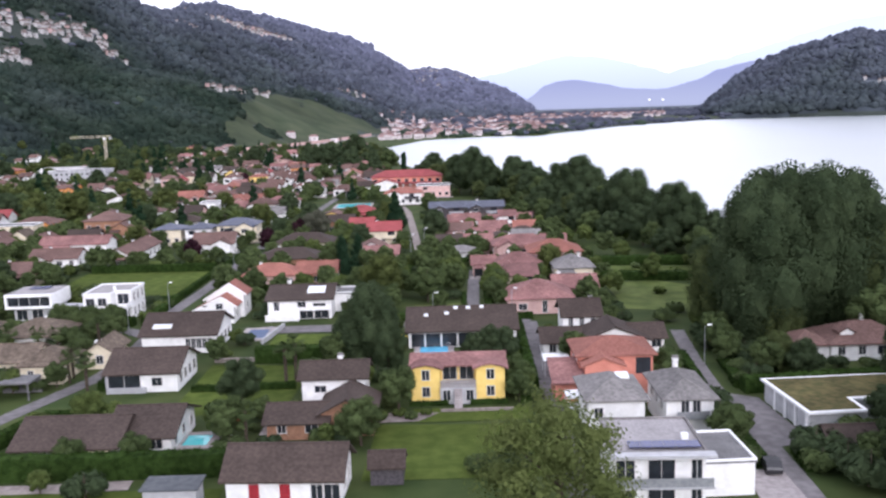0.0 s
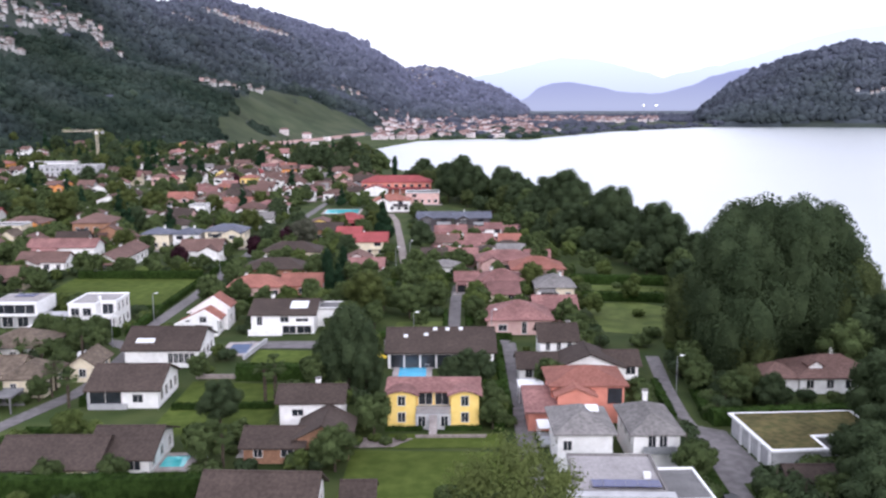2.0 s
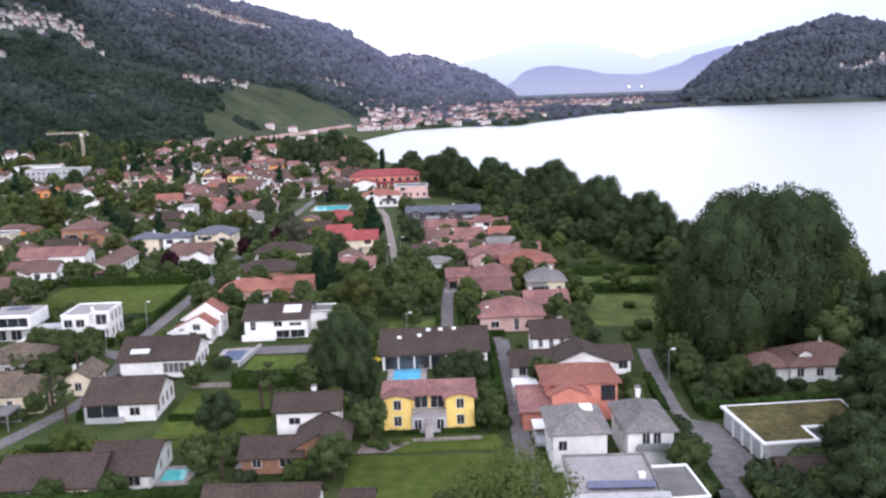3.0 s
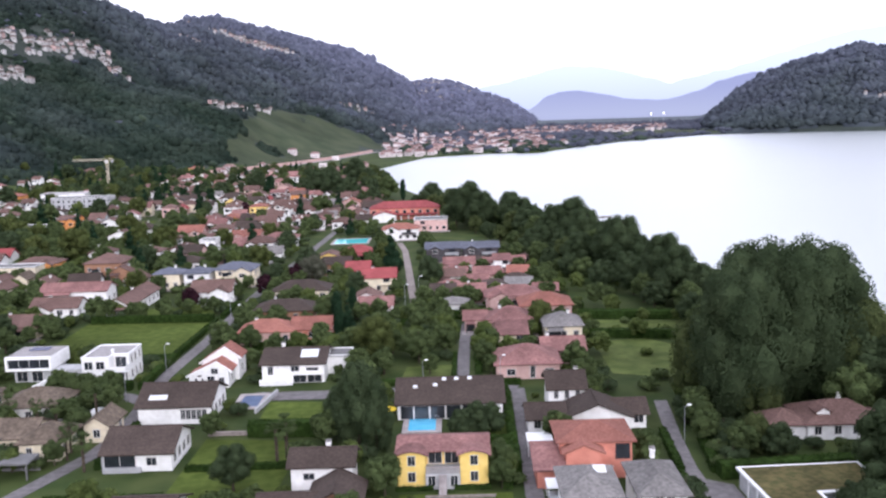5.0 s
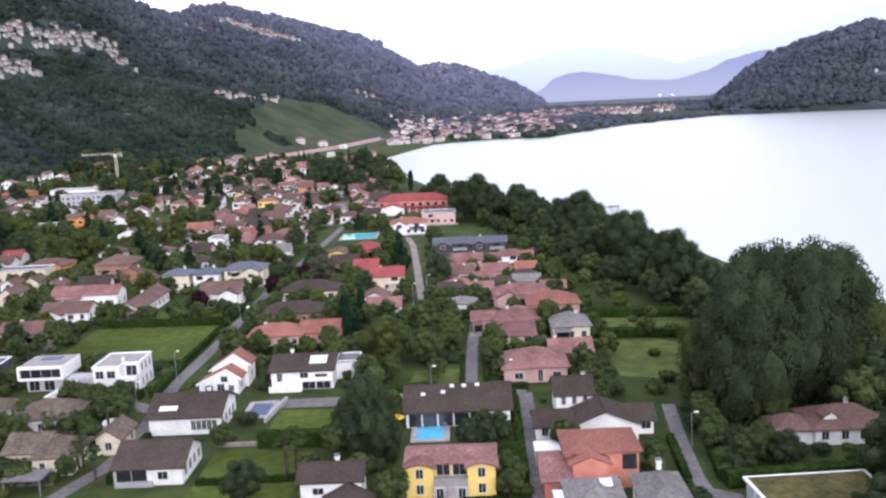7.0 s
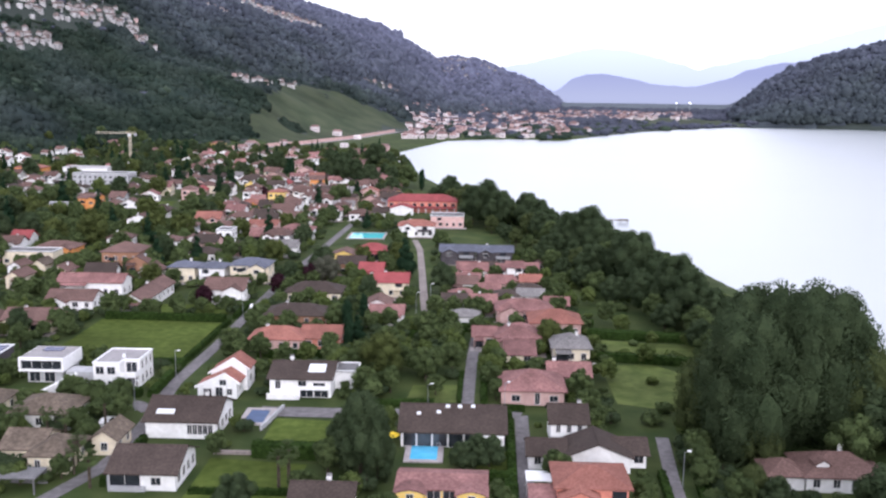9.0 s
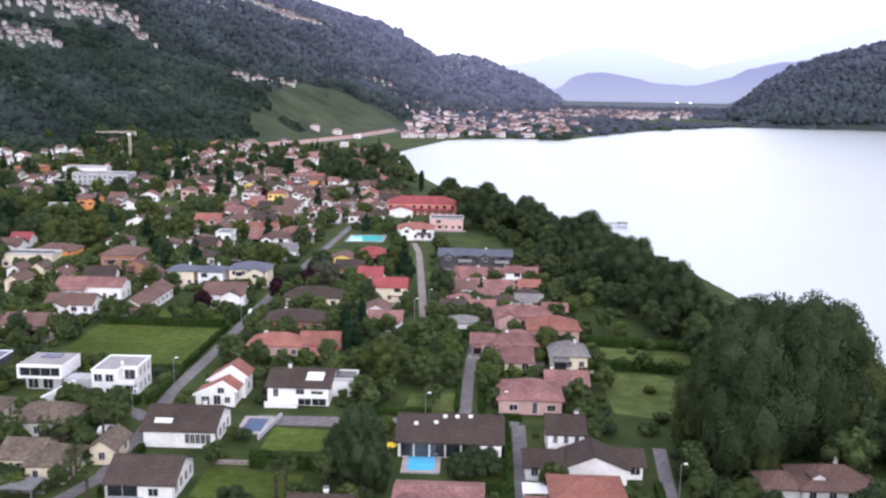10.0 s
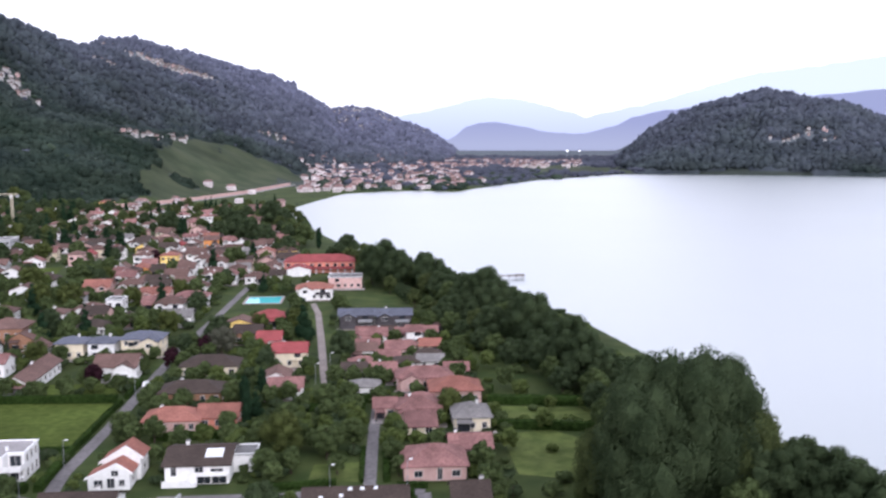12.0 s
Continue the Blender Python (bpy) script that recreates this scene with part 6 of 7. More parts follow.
def strew(name, rows, label, thin=3, grow=1.6):
    """Trees too many to count, joined by kind into one mesh of several leaf colours."""
    verts, faces, slots, mats, base = [], [], [], [], 0
    for kind in sorted({r[0] for r in rows}):
        me = next(o for o in KINDS[kind].children if o.name.startswith("crown")).data
        v = np.empty(len(me.vertices) * 3)
        me.vertices.foreach_get("co", v)
        v = v.reshape(-1, 3)
        f = [tuple(p.vertices) for p in me.polygons]
        quads = np.array([q for q in f if len(q) == 4])
        tris = np.array([q for q in f if len(q) == 3])
        keep = np.arange(0, len(quads), thin)
        q, used = quads[keep], quads[keep].ravel()
        big = v[used].reshape(-1, 4, 3)
        mid = big.mean(1, keepdims=True)
        big = (mid + (big - mid) * grow).reshape(-1, 3)
        tu = np.unique(tris)
        v2 = np.vstack([big, v[tu]])
        remap = np.full(len(v), -1)
        remap[tu] = np.arange(len(tu)) + len(big)
        f2 = [tuple(range(4 * i, 4 * i + 4)) for i in range(len(q))] + [tuple(remap[list(t)]) for t in tris]
        f2 = [tuple(int(i) for i in t) for t in f2]
        slot = len(mats)
        mats.append(me.materials[0])
        for _, x, y, s in [r for r in rows if r[0] == kind]:
            a = (x * 37.7 + y * 91.3) % math.tau
            c, n = math.cos(a), math.sin(a)
            z = float(height(x, y)) if y > 500 else 0.0
            p = np.stack([(v2[:, 0] * c - v2[:, 1] * n) * s + x, (v2[:, 0] * n + v2[:, 1] * c) * s + y, v2[:, 2] * s + z], 1)
            verts.append(p)
            faces += [tuple(i + base for i in t) for t in f2]
            slots += [slot] * len(f2)
            base += len(v2)
    me = bpy.data.meshes.new(name)
    me.from_pydata(np.vstack(verts).tolist(), [], faces)
    for m in mats:
        me.materials.append(m)
    me.polygons.foreach_set("material_index", slots)
    return tagged(new(name, me), label, "trees", kind="stuff")


strew("garden_greenery", [r for r in STREWN if r[2] < 340], "trees and bushes between the houses and along the shore")
strew("far_greenery", [r for r in STREWN if r[2] >= 340], "trees and bushes between the farther houses", 6, 2.1)


def hedge(x0, y0, x1, y1, tall=1.8, thick=1.2, seed=0):
    """A clipped hedge: an uneven body with leaves standing out of it."""
    rs = np.random.RandomState(int(abs(x0 * 7 + y0 * 13)) + seed)
    length = math.hypot(x1 - x0, y1 - y0)
    n = max(3, int(length / 1.1))
    prof = [(-0.5, 0), (-0.52, 0.5), (-0.44, 0.93), (0, 1.0), (0.44, 0.93), (0.52, 0.5), (0.5, 0)]
    verts = [(length * i / n, u * thick + rs.uniform(-0.1, 0.1), max(0, w * tall + (rs.uniform(-0.12, 0.12) if w else -0.02))) for i in range(n + 1) for u, w in prof]
    m = len(prof)
    faces = [(i * m + j, i * m + m + j, i * m + m + j + 1, i * m + j + 1) for i in range(n) for j in range(m - 1)]
    faces += [tuple(range(m)), tuple(range(n * m + m - 1, n * m - 1, -1))]
    cnt = int(length * (tall * 2 + thick) * 7)
    s = rs.uniform(0, 1, cnt)
    k = rs.randint(0, m - 1, cnt)
    f = rs.uniform(0, 1, cnt)
    pa = np.array(prof)
    uw = pa[k] * (1 - f[:, None]) + pa[k + 1] * f[:, None]
    c = np.stack([s * length, uw[:, 0] * thick * 1.05, uw[:, 1] * tall * 1.01], 1)
    u, v = rs.normal(size=(cnt, 3)) * 0.14, rs.normal(size=(cnt, 3)) * 0.10
    lv = np.stack([c - u, c - v, c + u, c + v], 1).reshape(-1, 3)
    g = Geo().add(verts, faces)
    g.add(lv.tolist(), [(4 * i, 4 * i + 1, 4 * i + 2, 4 * i + 3) for i in range(cnt)])
    turn = math.degrees(math.atan2(y1 - y0, x1 - x0))
    return solid("hedge", g, HEDGE, "tall clipped green hedge" if tall > 2 else "clipped green garden hedge", "hedge", "hedges of the gardens", at=pose(x0, y0, 0, 0, 0, turn))


HEDGES = [
    (-62, 100.6, -26.6, 100.6, 2.8, 2.4), (-53.6, 133.5, -53.8, 152.5, 1.5, 1.2), (9.4, 122, 10.6, 137, 1.6, 1.3), (-72.5, 116.5, -84, 118.5, 2.0, 1.8),
    (-95, 176, -99, 199, 1.8, 1.6), (-95, 238.5, -62, 237.5, 2.0, 1.8), (-61.4, 200, -60.8, 236, 1.3, 1.2), (-60.8, 176, -61.4, 199, 1.6, 1.5),
    (-79, 177.2, -63, 176.6, 1.8, 2.0), (11.2, 128, 11.6, 168, 2.0, 1.2), (5, 138.4, 11, 138.2, 2.2, 1.4), (-33, 147.6, -20.5, 147.0, 2.6, 2.6),
]
HEDGES += [
    (-59.6, 100, -65.0, 84, 2.2, 2.0), (-56.5, 116, -60.5, 103, 2.0, 1.6), (-69.5, 120, -66.2, 108, 2.0, 2.2), (-56, 119.6, -39, 119.4, 1.8, 1.6),
    (-46, 205.8, -24, 206.4, 1.8, 1.6), (-50, 225, -51.5, 207, 1.6, 1.2), (-52.5, 256, -33, 256.6, 1.5, 1.4), (-39.5, 132, -24, 132.4, 1.0, 1.0),
    (33.6, 98, 34.2, 124, 1.5, 1.5), (40, 124.6, 62, 126.5, 2.2, 2.4), (40.2, 126, 41.8, 140, 1.2, 1.6), (-14, 231.5, 4, 232.5, 2.2, 2.2),
]
HEDGES += [
    (-12, 226, 2.4, 226.5, 1.8, 2.0), (9.2, 172.6, 15, 172.8, 1.2, 1.4), (-20, 173.5, -3, 175, 1.3, 1.4), (-60.3, 240, -60.2, 256, 1.4, 1.2), (30, 228, 36, 240, 2, 2),
    (34, 209, 60, 204.5, 2.0, 2.4), (34, 229, 62, 225, 2.2, 3), (-6.6, 122.6, -1.2, 122.6, 0.6, 0.7), (1.8, 122.6, 7.0, 122.6, 0.6, 0.7), (38.6, 96, 39.0, 102, 1.4, 1.2),
    (34.9, 126, 36.0, 143, 1.2, 1.2), (-96, 200, -62, 199.4, 1.2, 1.2),
]
HEDGES += [
    (2.0, 176, 2.2, 196, 0.9, 0.8), (7.0, 176, 7.2, 198, 1.2, 1.2),
]
for row in HEDGES:
    hedge(*row)


# ---- wooded hills, far town, hill villages ----
def scatter(n, seed, near, far, left, right):
    """Places strewn evenly over a sector of the land."""
    rs = np.random.RandomState(seed)
    r = np.sqrt(rs.uniform(near ** 2, far ** 2, n))
    a = np.radians(rs.uniform(right, left, n))
    return -np.sin(a) * r, np.cos(a) * r, rs


# villages: a line along the slope, spread across it, houses, seed
VILLAGES = [
    ([(-605, 1119), (-564, 1158), (-533, 1238), (-510, 1296), (-487, 1343)], 16, 150, 5), ([(-554, 1028), (-532, 1076), (-502, 1116)], 9, 42, 6),
    ([(-481, 2007), (-444, 2068), (-397, 2078), (-348, 2152)], 15, 120, 7), ([(-100, 3340), (-35, 3250), (50, 3330)], 90, 110, 8),
    ([(-517, 1836), (-483, 1812), (-439, 1762)], 6, 9, 9), ([(-576, 2081), (-543, 2061)], 6, 7, 10), ([(-308, 1221), (-288, 1230), (-281, 1318), (-268, 1374)], 9, 22, 11),
]
VILLAGES += [
    ([(-202, 1836), (-158, 1901)], 10, 14, 12), ([(800, 1760), (900, 1775)], 20, 14, 13), ([(-160, 3100), (-30, 2700)], 40, 50, 15),
]


VILLAGE_SPOTS = []
for line, spread, n, number in VILLAGES:
    rs = np.random.RandomState(number)
    f = rs.uniform(0, len(line) - 1, n)
    VILLAGE_SPOTS.append((np.interp(f, range(len(line)), [p[0] for p in line]) + rs.normal(0, spread, n), np.interp(f, range(len(line)), [p[1] for p in line]) + rs.normal(0, spread, n)))
PLOTS = {(int(vx // 9) + i, int(vy // 9) + j) for xs, ys in VILLAGE_SPOTS for vx, vy in zip(xs, ys) for i in (-1, 0, 1) for j in (-2, -1, 0)}
PLOT_KEYS = np.array(sorted(i * 100000 + j for i, j in PLOTS))


def built_up(x, y):
    """Where the houses of the hill villages and their gardens leave no room for the wood."""
    return np.isin(np.floor(x / 9).astype(int) * 100000 + np.floor(y / 9).astype(int), PLOT_KEYS)


def woods(name, n, seed, near, far, left, right, size, label, lowest, detail=1):
    x, y, rs = scatter(n, seed, near, far, left, right)
    z = height(x, y)
    keep = (z > lowest) & ~clear_of_wood(x, y) & (waves(x, y, 300, 21) > -1.15)
    x, y, z = x[keep], y[keep], z[keep]
    bm = bmesh.new()
    bmesh.ops.create_icosphere(bm, subdivisions=detail, radius=1)
    v0 = np.array([p.co for p in bm.verts])
    f0 = np.array([[q.index for q in face.verts] for face in bm.faces])
    bm.free()
    k = len(x)
    s = size * np.exp(rs.normal(0, 0.32, k))
    v = v0[None] * rs.uniform(0.7, 1.2, (k, len(v0), 1)) * s[:, None, None] * np.array([1, 1, 0.5])
    v[:, :, 0] += x[:, None]
    v[:, :, 1] += y[:, None]
    v[:, :, 2] += (z + s * 0.2)[:, None]
    f = (f0[None] + (np.arange(k) * len(v0))[:, None, None]).reshape(-1, 3)
    me = bpy.data.meshes.new(name)
    me.from_pydata(v.reshape(-1, 3).tolist(), [], f.tolist())
    me.polygons.foreach_set("use_smooth", [True] * len(me.polygons))
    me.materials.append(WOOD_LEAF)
    me.materials.append(HAZE_LEAF)
    # the farther a crown, the likelier it takes the haze-tinted leaf
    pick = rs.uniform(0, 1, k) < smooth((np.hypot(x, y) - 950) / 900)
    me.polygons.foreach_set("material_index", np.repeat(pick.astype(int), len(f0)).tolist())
    return tagged(new(name, me), label, "woodland", kind="stuff")


WOOD_LEAF = mat("hill_wood_leaf", (0.018, 0.030, 0.021), (0.036, 0.052, 0.034), 0.9, 0.012, 0.004, island=0.14, stain=0.25)
# paler bluish leaf with aerial haze painted into its colour
HAZE_LEAF = mat("hazed_wood_leaf", (0.050, 0.055, 0.076), (0.070, 0.076, 0.102), 0.95, 0.006, 0.0025, island=0.08, stain=0.18)
def canopy(name, left, right, step, rings, lowest, seed, label, crown=11.0):
    """The closed roof of a wood on a slope: domed crowns side by side, broadleaf colour with painted haze farther off.
    """
    rs = np.random.RandomState(seed)
    turns = np.radians(np.arange(right, left, step))
    tt, rr = np.meshgrid(turns, rings, indexing="ij")
    x, y = -np.sin(tt) * rr, np.cos(tt) * rr
    z = height(x, y)
    wood = (z > lowest) & ~clear_of_wood(x, y) & (waves(x, y, 90, 23) > -1.75) & ~built_up(x, y)
    # each crown keeps its own place, height and shade in a loose grid
    side = 256
    off_x, off_y, tall, shade = rs.uniform(0, 1, (side, side)), rs.uniform(0, 1, (side, side)), rs.uniform(0.55, 1.25, (side, side)), rs.uniform(0, 1, (side, side))
    gx, gy = np.floor(x / crown).astype(int), np.floor(y / crown).astype(int)
    dome, tone = np.full(x.shape, -1.0), np.zeros(x.shape)
    for dx in (-1, 0, 1):
        for dy in (-1, 0, 1):
            i, j = (gx + dx) % side, (gy + dy) % side
            d = np.hypot(x / crown - gx - dx - off_x[i, j], y / crown - gy - dy - off_y[i, j])
            h = tall[i, j] * (1 - 1.1 * d * d)
            tone = np.where(h > dome, shade[i, j], tone)
            dome = np.maximum(dome, h)
    top = z + np.where(wood, 1.0 + np.maximum(dome, 0) * 2.5, -0.4)
    n, m = x.shape
    i, j = np.meshgrid(np.arange(n - 1), np.arange(m - 1), indexing="ij")
    f = np.stack([i * m + j, (i + 1) * m + j, (i + 1) * m + j + 1, i * m + j + 1], 2).reshape(-1, 4)
    me = bpy.data.meshes.new(name)
    me.from_pydata(np.stack([x, y, top], 2).reshape(-1, 3).tolist(), [], f.tolist())
    me.polygons.foreach_set("use_smooth", [True] * len(me.polygons))
    me.materials.append(CANOPY)
    # amount of distance haze in the leaf colour, none near, full far off
    haze_mix = me.attributes.new("haze_mix", "FLOAT", "POINT")
    haze_mix.data.foreach_set("value", np.clip(smooth((rr - 1050) / 1900) + 0.08 * waves(x, y, 220, 12), 0, 1).ravel().tolist())
    kind = me.attributes.new("crown_shade", "FLOAT", "POINT")
    kind.data.foreach_set("value", np.clip(tone * 0.7 + 0.15 + 0.22 * waves(x, y, 150, 17), 0, 1).ravel().tolist())
    return tagged(new(name, me), label, "woodland", kind="stuff")


def canopy_material():
    """Leaf colours of the hill woods: each crown its own shade, broadleaf green mixed towards painted blue haze."""
    m = mat("wood_canopy", (0.016, 0.025, 0.019), (0.030, 0.042, 0.031), 0.95, 0.03, 0.006, 0.5, 0.15, stain=0.3, spec=0.0)
    n, l = m.node_tree.nodes, m.node_tree.links
    bsdf = n["Principled BSDF"]
    old = bsdf.inputs["Base Color"].links[0].from_socket
    grain = next(q for q in n if q.type == "TEX_NOISE")
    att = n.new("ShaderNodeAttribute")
    att.attribute_name = "haze_mix"
    # pale bluish tones that paint distance haze over the leaf green
    haze_tone = n.new("ShaderNodeValToRGB")
    haze_tone.color_ramp.elements[0].position, haze_tone.color_ramp.elements[1].position = 0.35, 0.65
    haze_tone.color_ramp.elements[0].color, haze_tone.color_ramp.elements[1].color = (0.098, 0.103, 0.148, 1), (0.132, 0.138, 0.192, 1)
    l.new(grain.outputs["Fac"], haze_tone.inputs["Fac"])
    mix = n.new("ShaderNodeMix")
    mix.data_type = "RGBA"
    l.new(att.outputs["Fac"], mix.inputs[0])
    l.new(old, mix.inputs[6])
    l.new(haze_tone.outputs["Color"], mix.inputs[7])
    own = n.new("ShaderNodeAttribute")
    own.attribute_name = "crown_shade"
    span = n.new("ShaderNodeMapRange")
    span.inputs["To Min"].default_value, span.inputs["To Max"].default_value = 0.72, 1.28
    l.new(own.outputs["Fac"], span.inputs["Value"])
    hue = n.new("ShaderNodeHueSaturation")
    l.new(span.outputs["Result"], hue.inputs["Value"])
    l.new(mix.outputs[2], hue.inputs["Color"])
    l.new(hue.outputs["Color"], bsdf.inputs["Base Color"])
    return m


CANOPY = canopy_material()


def hill_trees(name, n, seed, near, far, left, right, size, lowest, label, detail=1, haze_share=1.0):
    """Single crowns of a hillside wood, taller than wide, each with its own shade."""
    x, y, rs = scatter(n, seed, near, far, left, right)
    z = height(x, y)
    keep = (z > lowest) & ~clear_of_wood(x, y) & ~built_up(x, y) & (waves(x, y, 90, 23) > -1.6)
    x, y, z = x[keep], y[keep], z[keep]
    bm = bmesh.new()
    bmesh.ops.create_icosphere(bm, subdivisions=detail, radius=1)
    v0 = np.array([p.co for p in bm.verts])
    f0 = np.array([[q.index for q in face.verts] for face in bm.faces])
    bm.free()
    k = len(x)
    s = size * np.exp(rs.normal(0, 0.25, k))
    v = v0[None] * rs.uniform(0.78, 1.15, (k, len(v0), 1)) * s[:, None, None]
    v[:, :, 2] *= rs.uniform(0.9, 1.35, k)[:, None]
    v += np.stack([x, y, z + s * 0.95], 1)[:, None, :]
    f = (f0[None] + (np.arange(k) * len(v0))[:, None, None]).reshape(-1, 3)
    me = bpy.data.meshes.new(name)
    me.from_pydata(v.reshape(-1, 3).tolist(), [], f.tolist())
    me.polygons.foreach_set("use_smooth", [True] * len(me.polygons))
    me.materials.append(CANOPY)
    # painted haze grows with distance here as well
    haze_mix = np.clip(haze_share * smooth((np.hypot(x, y) - 1050) / 1900) + 0.08 * waves(x, y, 220, 12), 0, 1)
    shade = np.clip(rs.uniform(0.1, 0.9, k) + 0.22 * waves(x, y, 150, 17), 0, 1)
    for key, value in (("haze_mix", haze_mix), ("crown_shade", shade)):
        me.attributes.new(key, "FLOAT", "POINT").data.foreach_set("value", np.repeat(value, len(v0)).tolist())
    return tagged(new(name, me), label, "woodland", kind="stuff")


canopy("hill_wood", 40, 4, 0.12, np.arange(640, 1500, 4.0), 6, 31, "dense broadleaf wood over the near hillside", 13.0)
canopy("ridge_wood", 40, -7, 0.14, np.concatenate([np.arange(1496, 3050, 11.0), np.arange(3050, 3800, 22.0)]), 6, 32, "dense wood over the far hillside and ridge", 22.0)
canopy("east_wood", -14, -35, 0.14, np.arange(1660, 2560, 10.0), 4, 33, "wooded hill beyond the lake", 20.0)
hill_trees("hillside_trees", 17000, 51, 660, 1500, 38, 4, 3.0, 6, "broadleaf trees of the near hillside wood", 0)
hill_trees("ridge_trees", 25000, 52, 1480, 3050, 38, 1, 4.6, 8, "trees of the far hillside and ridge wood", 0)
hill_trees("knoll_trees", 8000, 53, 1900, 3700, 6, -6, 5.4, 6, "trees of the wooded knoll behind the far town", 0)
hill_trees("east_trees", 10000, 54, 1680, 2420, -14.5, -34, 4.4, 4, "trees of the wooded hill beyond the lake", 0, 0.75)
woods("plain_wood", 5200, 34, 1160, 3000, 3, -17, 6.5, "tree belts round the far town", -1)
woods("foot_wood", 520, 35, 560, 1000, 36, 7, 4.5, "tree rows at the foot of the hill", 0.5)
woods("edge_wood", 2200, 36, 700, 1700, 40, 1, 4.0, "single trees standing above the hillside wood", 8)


def far_houses(name, spots, seed, label, walls=None, roofs=None, size=1.0):
    """Houses too far off to pick apart: walls and gabled roofs in one mesh."""
    rs = np.random.RandomState(seed)
    g = Geo()
    for x, y, z in spots:
        w, d, h = rs.uniform(6, 11) * size, rs.uniform(6, 9) * size, rs.uniform(3.2, 6.4) * size ** 0.6
        z += 0.5
        g.box(x - w / 2, x + w / 2, y - d / 2, y + d / 2, z - 4, z + h, 0 if rs.rand() < 0.85 else 2)
        z += h
        e = 0.7
        if rs.rand() < 0.75:
            g.add([(x - w / 2 - e, y - d / 2 - e, z), (x + w / 2 + e, y - d / 2 - e, z), (x + w / 2 + e, y + d / 2 + e, z), (x - w / 2 - e, y + d / 2 + e, z), (x - w / 3, y, z + 2.4), (x + w / 3, y, z + 2.4)],
                  [(0, 3, 2, 1), (0, 1, 5, 4), (1, 2, 5), (2, 3, 4, 5), (3, 0, 4)], 1)
        for k in range(int(w / 3)):
            for q in range(int(h / 2.9)):
                x0 = x - w / 2 + 1 + k * 3
                g.add([(x0, y - d / 2 - 0.06, z - h + 1 + q * 2.9), (x0 + 1.1, y - d / 2 - 0.06, z - h + 1 + q * 2.9), (x0 + 1.1, y - d / 2 - 0.06, z - h + 2.4 + q * 2.9), (x0, y - d / 2 - 0.06, z - h + 2.4 + q * 2.9)], [(0, 1, 2, 3)], 3)
    return tagged(new(name, g.mesh(name, walls or FAR_WALL, roofs or FAR_ROOF, FAR_WARM, GLASS)), label, "houses", kind="stuff")


FAR_WALL = mat("far_pale_render", (0.54, 0.48, 0.48), (0.72, 0.65, 0.65), 0.9, 0.1, island=0.18)
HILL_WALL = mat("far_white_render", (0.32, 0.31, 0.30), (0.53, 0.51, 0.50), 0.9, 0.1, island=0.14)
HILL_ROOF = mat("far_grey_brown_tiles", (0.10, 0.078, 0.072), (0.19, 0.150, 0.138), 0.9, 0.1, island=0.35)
FAR_WARM = mat("far_warm_render", (0.45, 0.31, 0.29), (0.56, 0.40, 0.37), 0.9, 0.1, island=0.2)
FAR_ROOF = mat("far_red_tiles", (0.15, 0.098, 0.092), (0.25, 0.160, 0.150), 0.9, 0.1, island=0.3)
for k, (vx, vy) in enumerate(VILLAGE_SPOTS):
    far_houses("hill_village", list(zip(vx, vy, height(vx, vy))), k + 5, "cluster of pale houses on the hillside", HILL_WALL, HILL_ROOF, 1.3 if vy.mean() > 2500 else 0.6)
px, py, rs = scatter(2600, 40, 1130, 2500, 4.2, -13)
ok = (shore_distance(px, py) > 12) & (height(px, py) < 26) & (waves(px, py, 160, 6) > -0.7) & ~((px > 180) & (py < 1900) & (px < 420))
px, py = px[ok][:620], py[ok][:620]
far_houses("far_town", list(zip(px, py, height(px, py))), 41, "dense far town of pale houses with red roofs by the lake")
px, py, rs = scatter(500, 42, 850, 1200, 15, 3.5)
ok = (shore_distance(px, py) > 10) & (height(px, py) < 8)
px, py = px[ok][:10], py[ok][:10]
far_houses("shore_houses", list(zip(px, py, height(px, py))), 43, "row of pale houses along the lakeside road")

# hazy ranges far beyond the valley, plain glowing backdrops with painted haze
def range_backdrop(name, dist, profile, foot, colour, rise, glow, label):
    g = Geo()
    pts = [(-math.sin(radians(a)) * dist, math.cos(radians(a)) * dist, dist * e + 45) for a, e in profile]
    n = len(pts)
    g.add([(x, y, -30) for x, y, z in pts] + pts, [(i, i + 1, n + i + 1, n + i) for i in range(n - 1)])
    m = bpy.data.materials.new(name)
    m.use_nodes = True
    b = m.node_tree.nodes["Principled BSDF"]
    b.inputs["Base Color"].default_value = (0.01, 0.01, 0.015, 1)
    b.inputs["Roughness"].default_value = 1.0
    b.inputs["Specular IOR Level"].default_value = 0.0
    # valley mist and cloud on the tops, painted as a glow ramp by height
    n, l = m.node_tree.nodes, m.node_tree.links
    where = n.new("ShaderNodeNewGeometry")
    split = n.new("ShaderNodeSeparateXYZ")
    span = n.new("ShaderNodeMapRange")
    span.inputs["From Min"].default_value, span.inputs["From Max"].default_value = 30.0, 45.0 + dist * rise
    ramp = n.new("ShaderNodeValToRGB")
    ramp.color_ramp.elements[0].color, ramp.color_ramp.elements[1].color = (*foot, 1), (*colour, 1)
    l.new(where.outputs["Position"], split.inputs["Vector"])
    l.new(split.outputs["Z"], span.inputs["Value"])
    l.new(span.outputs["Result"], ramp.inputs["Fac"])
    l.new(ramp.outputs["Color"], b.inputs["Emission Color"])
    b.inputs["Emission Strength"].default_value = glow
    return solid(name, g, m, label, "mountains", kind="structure")


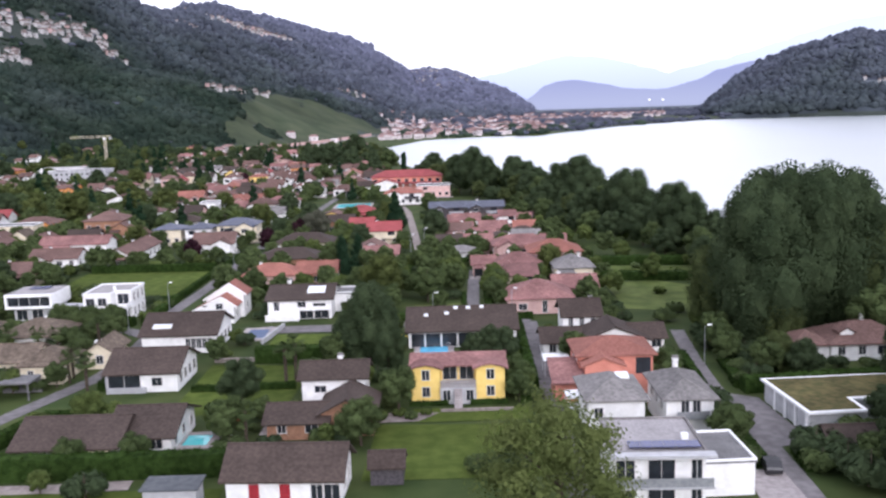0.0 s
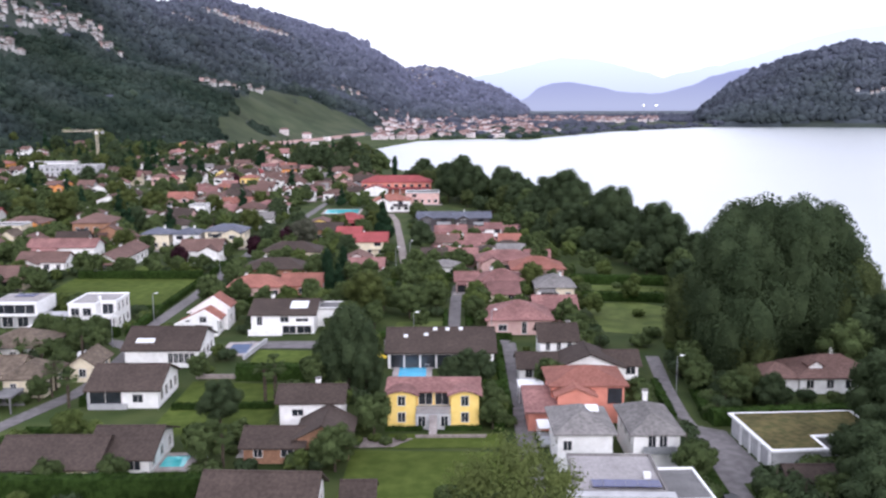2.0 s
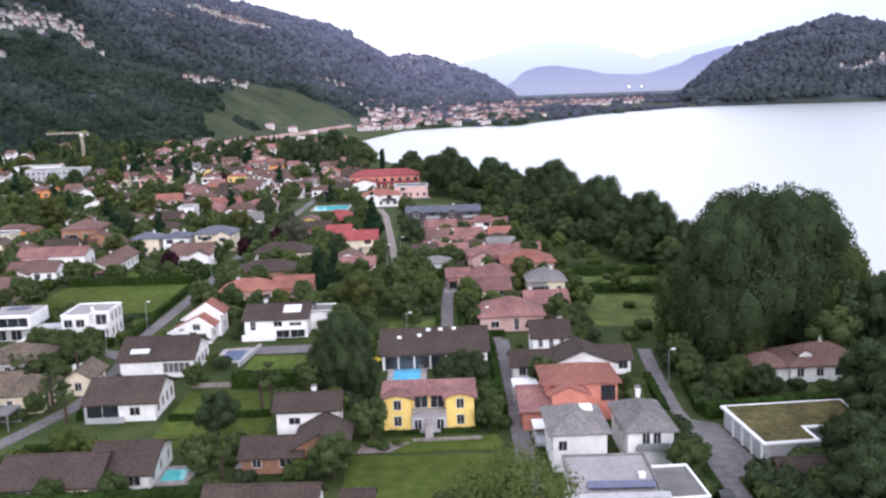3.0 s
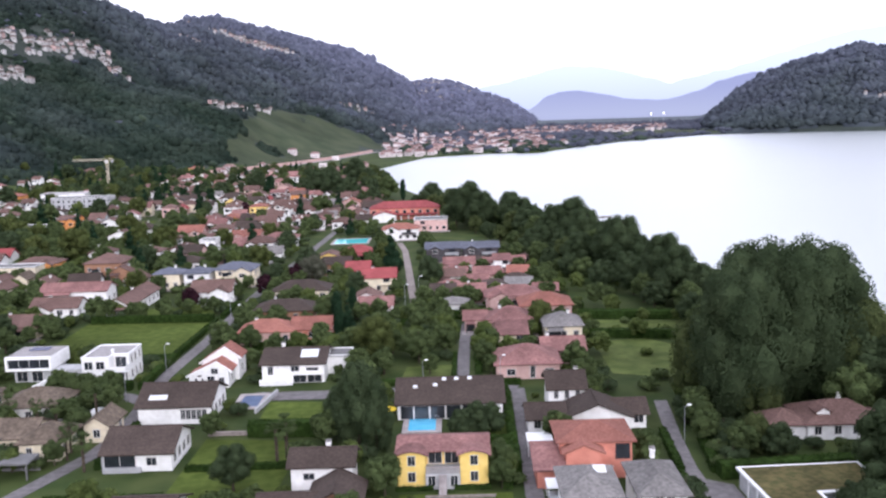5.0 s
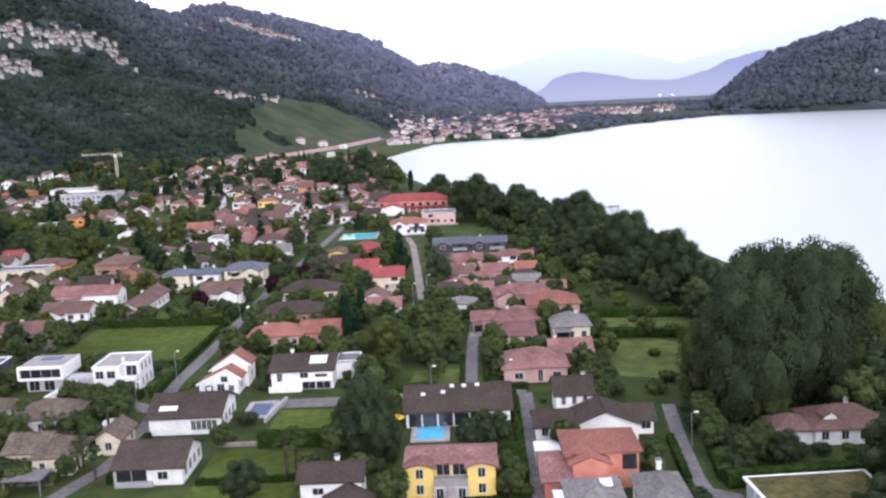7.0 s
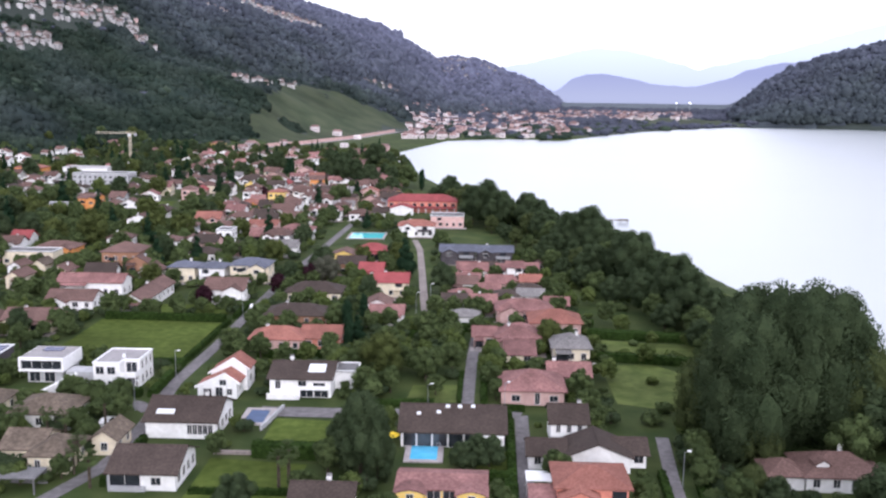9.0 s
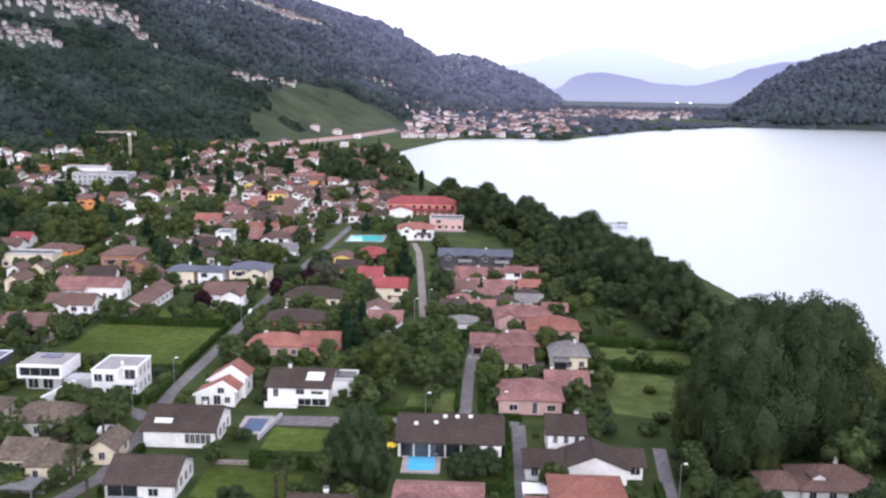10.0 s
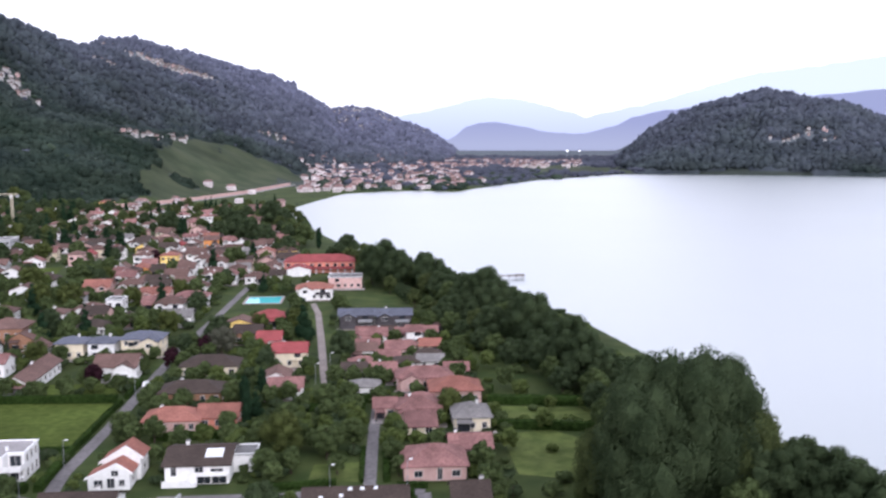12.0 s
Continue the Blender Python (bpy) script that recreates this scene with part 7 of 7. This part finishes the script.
def profile(points, rough, seed):
    a = np.arange(points[-1][0], points[0][0], 0.15)
    e = table(a, points)
    return list(zip(a, e + rough * (waves(a, a * 0, 2.0, seed) + 0.4 * waves(a, a * 0, 0.6, seed + 1))))


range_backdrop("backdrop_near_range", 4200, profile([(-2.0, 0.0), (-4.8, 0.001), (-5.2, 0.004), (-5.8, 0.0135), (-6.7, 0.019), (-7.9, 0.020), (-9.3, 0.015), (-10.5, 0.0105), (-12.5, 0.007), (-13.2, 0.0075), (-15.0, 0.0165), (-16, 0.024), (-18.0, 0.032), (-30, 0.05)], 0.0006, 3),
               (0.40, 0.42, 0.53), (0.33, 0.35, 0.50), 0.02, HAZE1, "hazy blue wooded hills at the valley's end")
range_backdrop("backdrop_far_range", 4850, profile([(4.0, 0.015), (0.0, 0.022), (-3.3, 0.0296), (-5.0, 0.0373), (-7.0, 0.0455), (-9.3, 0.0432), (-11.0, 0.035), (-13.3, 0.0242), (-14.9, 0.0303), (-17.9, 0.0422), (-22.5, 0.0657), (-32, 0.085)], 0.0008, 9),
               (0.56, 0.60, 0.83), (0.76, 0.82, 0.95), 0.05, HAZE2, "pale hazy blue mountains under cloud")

# ---- tower crane over the building site ----
cr = thing("tower_crane", pose(-268, 720, float(height(-268, 720)) - 3.0), "pale yellow tower crane over a building site", "crane")
CRANE = mat("pale_crane_paint", (0.58, 0.50, 0.38), (0.66, 0.58, 0.46), 0.6, 1.0, stain=0.1)
mast = Geo()
for sx, sy in ((-0.8, -0.8), (0.8, -0.8), (0.8, 0.8), (-0.8, 0.8)):
    mast.box(sx - 0.1, sx + 0.1, sy - 0.1, sy + 0.1, 0, 27)
for k in range(13):
    z = 1 + 2 * k
    s = 1 if k % 2 else -1
    for q in (-0.8, 0.8):
        mast.tube((-0.8 * s, q, z), (0.8 * s, q, z + 2), 0.09, 0.09, 4).tube((q, -0.8 * s, z), (q, 0.8 * s, z + 2), 0.09, 0.09, 4)
part("mast", mast, CRANE, cr)
jib = Geo()
for y, z in ((-0.6, 27.2), (0.6, 27.2), (0, 28.4)):
    jib.tube((-27, y, z), (5, y, z), 0.13, 0.13, 5)
for k in range(20):
    x = -27 + 1.6 * k
    jib.tube((x, -0.6, 27.2), (x + 0.8, 0, 28.4), 0.07, 0.07, 4).tube((x + 0.8, 0, 28.4), (x + 1.6, 0.6, 27.2), 0.07, 0.07, 4)
part("jib", jib, CRANE, cr)
part("counterweight", Geo().box(3.4, 5.2, -0.9, 0.9, 25.4, 27.4), WALL["grey"], cr)
part("cab", Geo().box(-1.0, 1.0, -2.1, -0.9, 25.2, 27.1), WHITE, cr)


# ---- floodlights of the far shore ----
LIT = mat("lit_floodlight_glass", (0.9, 0.9, 0.85), (0.9, 0.9, 0.85), 0.4)
LIT.node_tree.nodes["Principled BSDF"].inputs["Emission Color"].default_value = (1.0, 0.93, 0.82, 1)
LIT.node_tree.nodes["Principled BSDF"].inputs["Emission Strength"].default_value = 3.5
for x in (411.0, 437.0):
    base = float(height(x, 1900))
    fl = thing("floodlight_mast", pose(x, 1900, base), "tall grey floodlight mast with lit lamps", "floodlight", "floodlights of the far shore")
    part("post", Geo().tube((0, 0, 0), (0, 0, 36 - base), 0.4, 0.25, 6), METAL, fl)
    part("lamp_head", Geo().box(-2.4, 2.4, -0.6, 0.4, 35 - base, 37 - base), METAL, fl)
    part("lamp", Geo().box(-1.6, 1.6, -0.75, -0.61, 35.3 - base, 36.7 - base), LIT, fl, "lit floodlight glass")


# ---- street lamps, poles, parasols, cars ----
def street_lamp(x, y, tall=6.0):
    top = thing("street_lamp", pose(x, y, 0), "slim grey street lamp beside the lane", "street lamp", "street lamps")
    part("post", Geo().tube((0, 0, 0), (0, 0, tall), 0.08, 0.05, 8), METAL, top)
    part("arm", Geo().tube((0, 0, tall - 0.1), (0.7, 0, tall + 0.1), 0.04, 0.03, 6), METAL, top)
    part("lamp_head", Geo().box(0.4, 1.05, -0.16, 0.16, tall + 0.08, tall + 0.24), WHITE, top)


for x, y in ((38.6, 138.8), (-59.9, 189), (-61.2, 168), (11.0, 172), (-4.0, 170), (-58, 240), (-8, 262), (-11.5, 250)):
    street_lamp(x, y)

CAR_PAINT = {k: mat(k + "_car_paint", c, tuple(v * 1.1 for v in c), 0.3, 0.5, spec=0.5) for k, c in
             {"white": (0.7, 0.7, 0.7), "blue": (0.014, 0.024, 0.07), "red": (0.35, 0.03, 0.03), "silver": (0.4, 0.41, 0.43), "black": (0.02, 0.02, 0.022)}.items()}
TYRE = mat("tyre_rubber", (0.015, 0.015, 0.016), (0.025, 0.025, 0.026), 0.9, 3)
CARS = {}


def car(x, y, turn, colour):
    if colour not in CARS:
        top = thing("car", pose(0, 0, -60), f"parked {colour} hatchback car", "car", "parked cars")
        prof = [(-2.05, 0.3), (2.05, 0.3), (2.1, 0.65), (1.95, 0.85), (0.95, 0.95), (0.3, 1.42), (-1.3, 1.45), (-1.95, 1.0), (-2.1, 0.75)]
        part("body", Geo().extrude([(a, b) for a, b in prof], -0.84, 0.84, "y"), CAR_PAINT[colour], top)
        part("side_glass", Geo().extrude([(-1.6, 0.98), (0.75, 0.98), (0.22, 1.36), (-1.22, 1.38)], -0.86, 0.86, "y"), GLASS, top)
        part("windscreen", Geo().add([(0.97, -0.72, 0.98), (0.97, 0.72, 0.98), (0.36, 0.66, 1.42), (0.36, -0.66, 1.42)], [(0, 1, 2, 3)]), GLASS, top)
        for wx in (-1.25, 1.3):
            for wy in (-0.75, 0.75):
                part("wheel", Geo().tube((wx, wy - 0.1, 0.32), (wx, wy + 0.1, 0.32), 0.32, 0.32, 12), TYRE, top)
        CARS[colour] = top
    return copy_thing(CARS[colour], pose(x, y, 0.05, 0, 0, turn))


for row in [(-57.9, 252, 92, "white"), (-55.4, 278, 20, "white"), (-52.8, 141.5, 80, "red"), (34.4, 97.0, 84, "black"),
            (-63.5, 160.5, 85, "white"), (15.5, 117.2, 90, "silver"), (-49.5, 285, 0, "silver")]:
    car(*row)


def parasol(x, y, material, label):
    top = thing("parasol", pose(x, y, 0), label, "parasol")
    part("pole", Geo().tube((0, 0, 0), (0, 0, 2.4), 0.03, 0.03, 6).tube((0, 0, 0), (0, 0, 0.12), 0.3, 0.26, 10), METAL, top)
    part("canopy", Geo().tube((0, 0, 1.95), (0, 0, 2.5), 1.5, 0.05, 8), material, top)


YELLOW_CLOTH = mat("yellow_cloth", (0.70, 0.50, 0.03), (0.78, 0.57, 0.05), 0.9, 2.0)
RED_CLOTH = mat("red_cloth", (0.40, 0.02, 0.03), (0.48, 0.03, 0.04), 0.9, 2.0)
parasol(-9.6, 153.6, YELLOW_CLOTH, "yellow garden parasol beside a house")
parasol(-29.3, 112.9, RED_CLOTH, "red garden parasol among shrubs")
parasol(-2.4, 151.8 + 3.2, RED_CLOTH, "red garden parasol beside the pool")
for k in KINDS.values():
    for o in (*k.children_recursive, k):
        bpy.data.objects.remove(o)
for k in CARS.values():
    for o in (*k.children_recursive, k):
        bpy.data.objects.remove(o)


# wooden bathing jetty on the lake
jet = thing("jetty", pose(64, 446, -1.7), "wooden bathing jetty on posts over the lake", "jetty")
PLANK = mat("grey_weathered_planks", (0.16, 0.14, 0.125), (0.24, 0.215, 0.195), 0.9, 2.0, 0.4, stain=0.2)
part("deck", Geo().box(0, 16, -1.2, 1.2, 1.3, 1.5).box(11, 16, 1.2, 4.2, 1.3, 1.5), PLANK, jet)
for k in range(5):
    part("post", Geo().tube((1 + 3.5 * k, -1.0, -3), (1 + 3.5 * k, -1.0, 2.4), 0.14, 0.14, 6), BARK, jet)
part("rail", Geo().box(0, 16, -1.16, -1.08, 2.3, 2.4), PLANK, jet)
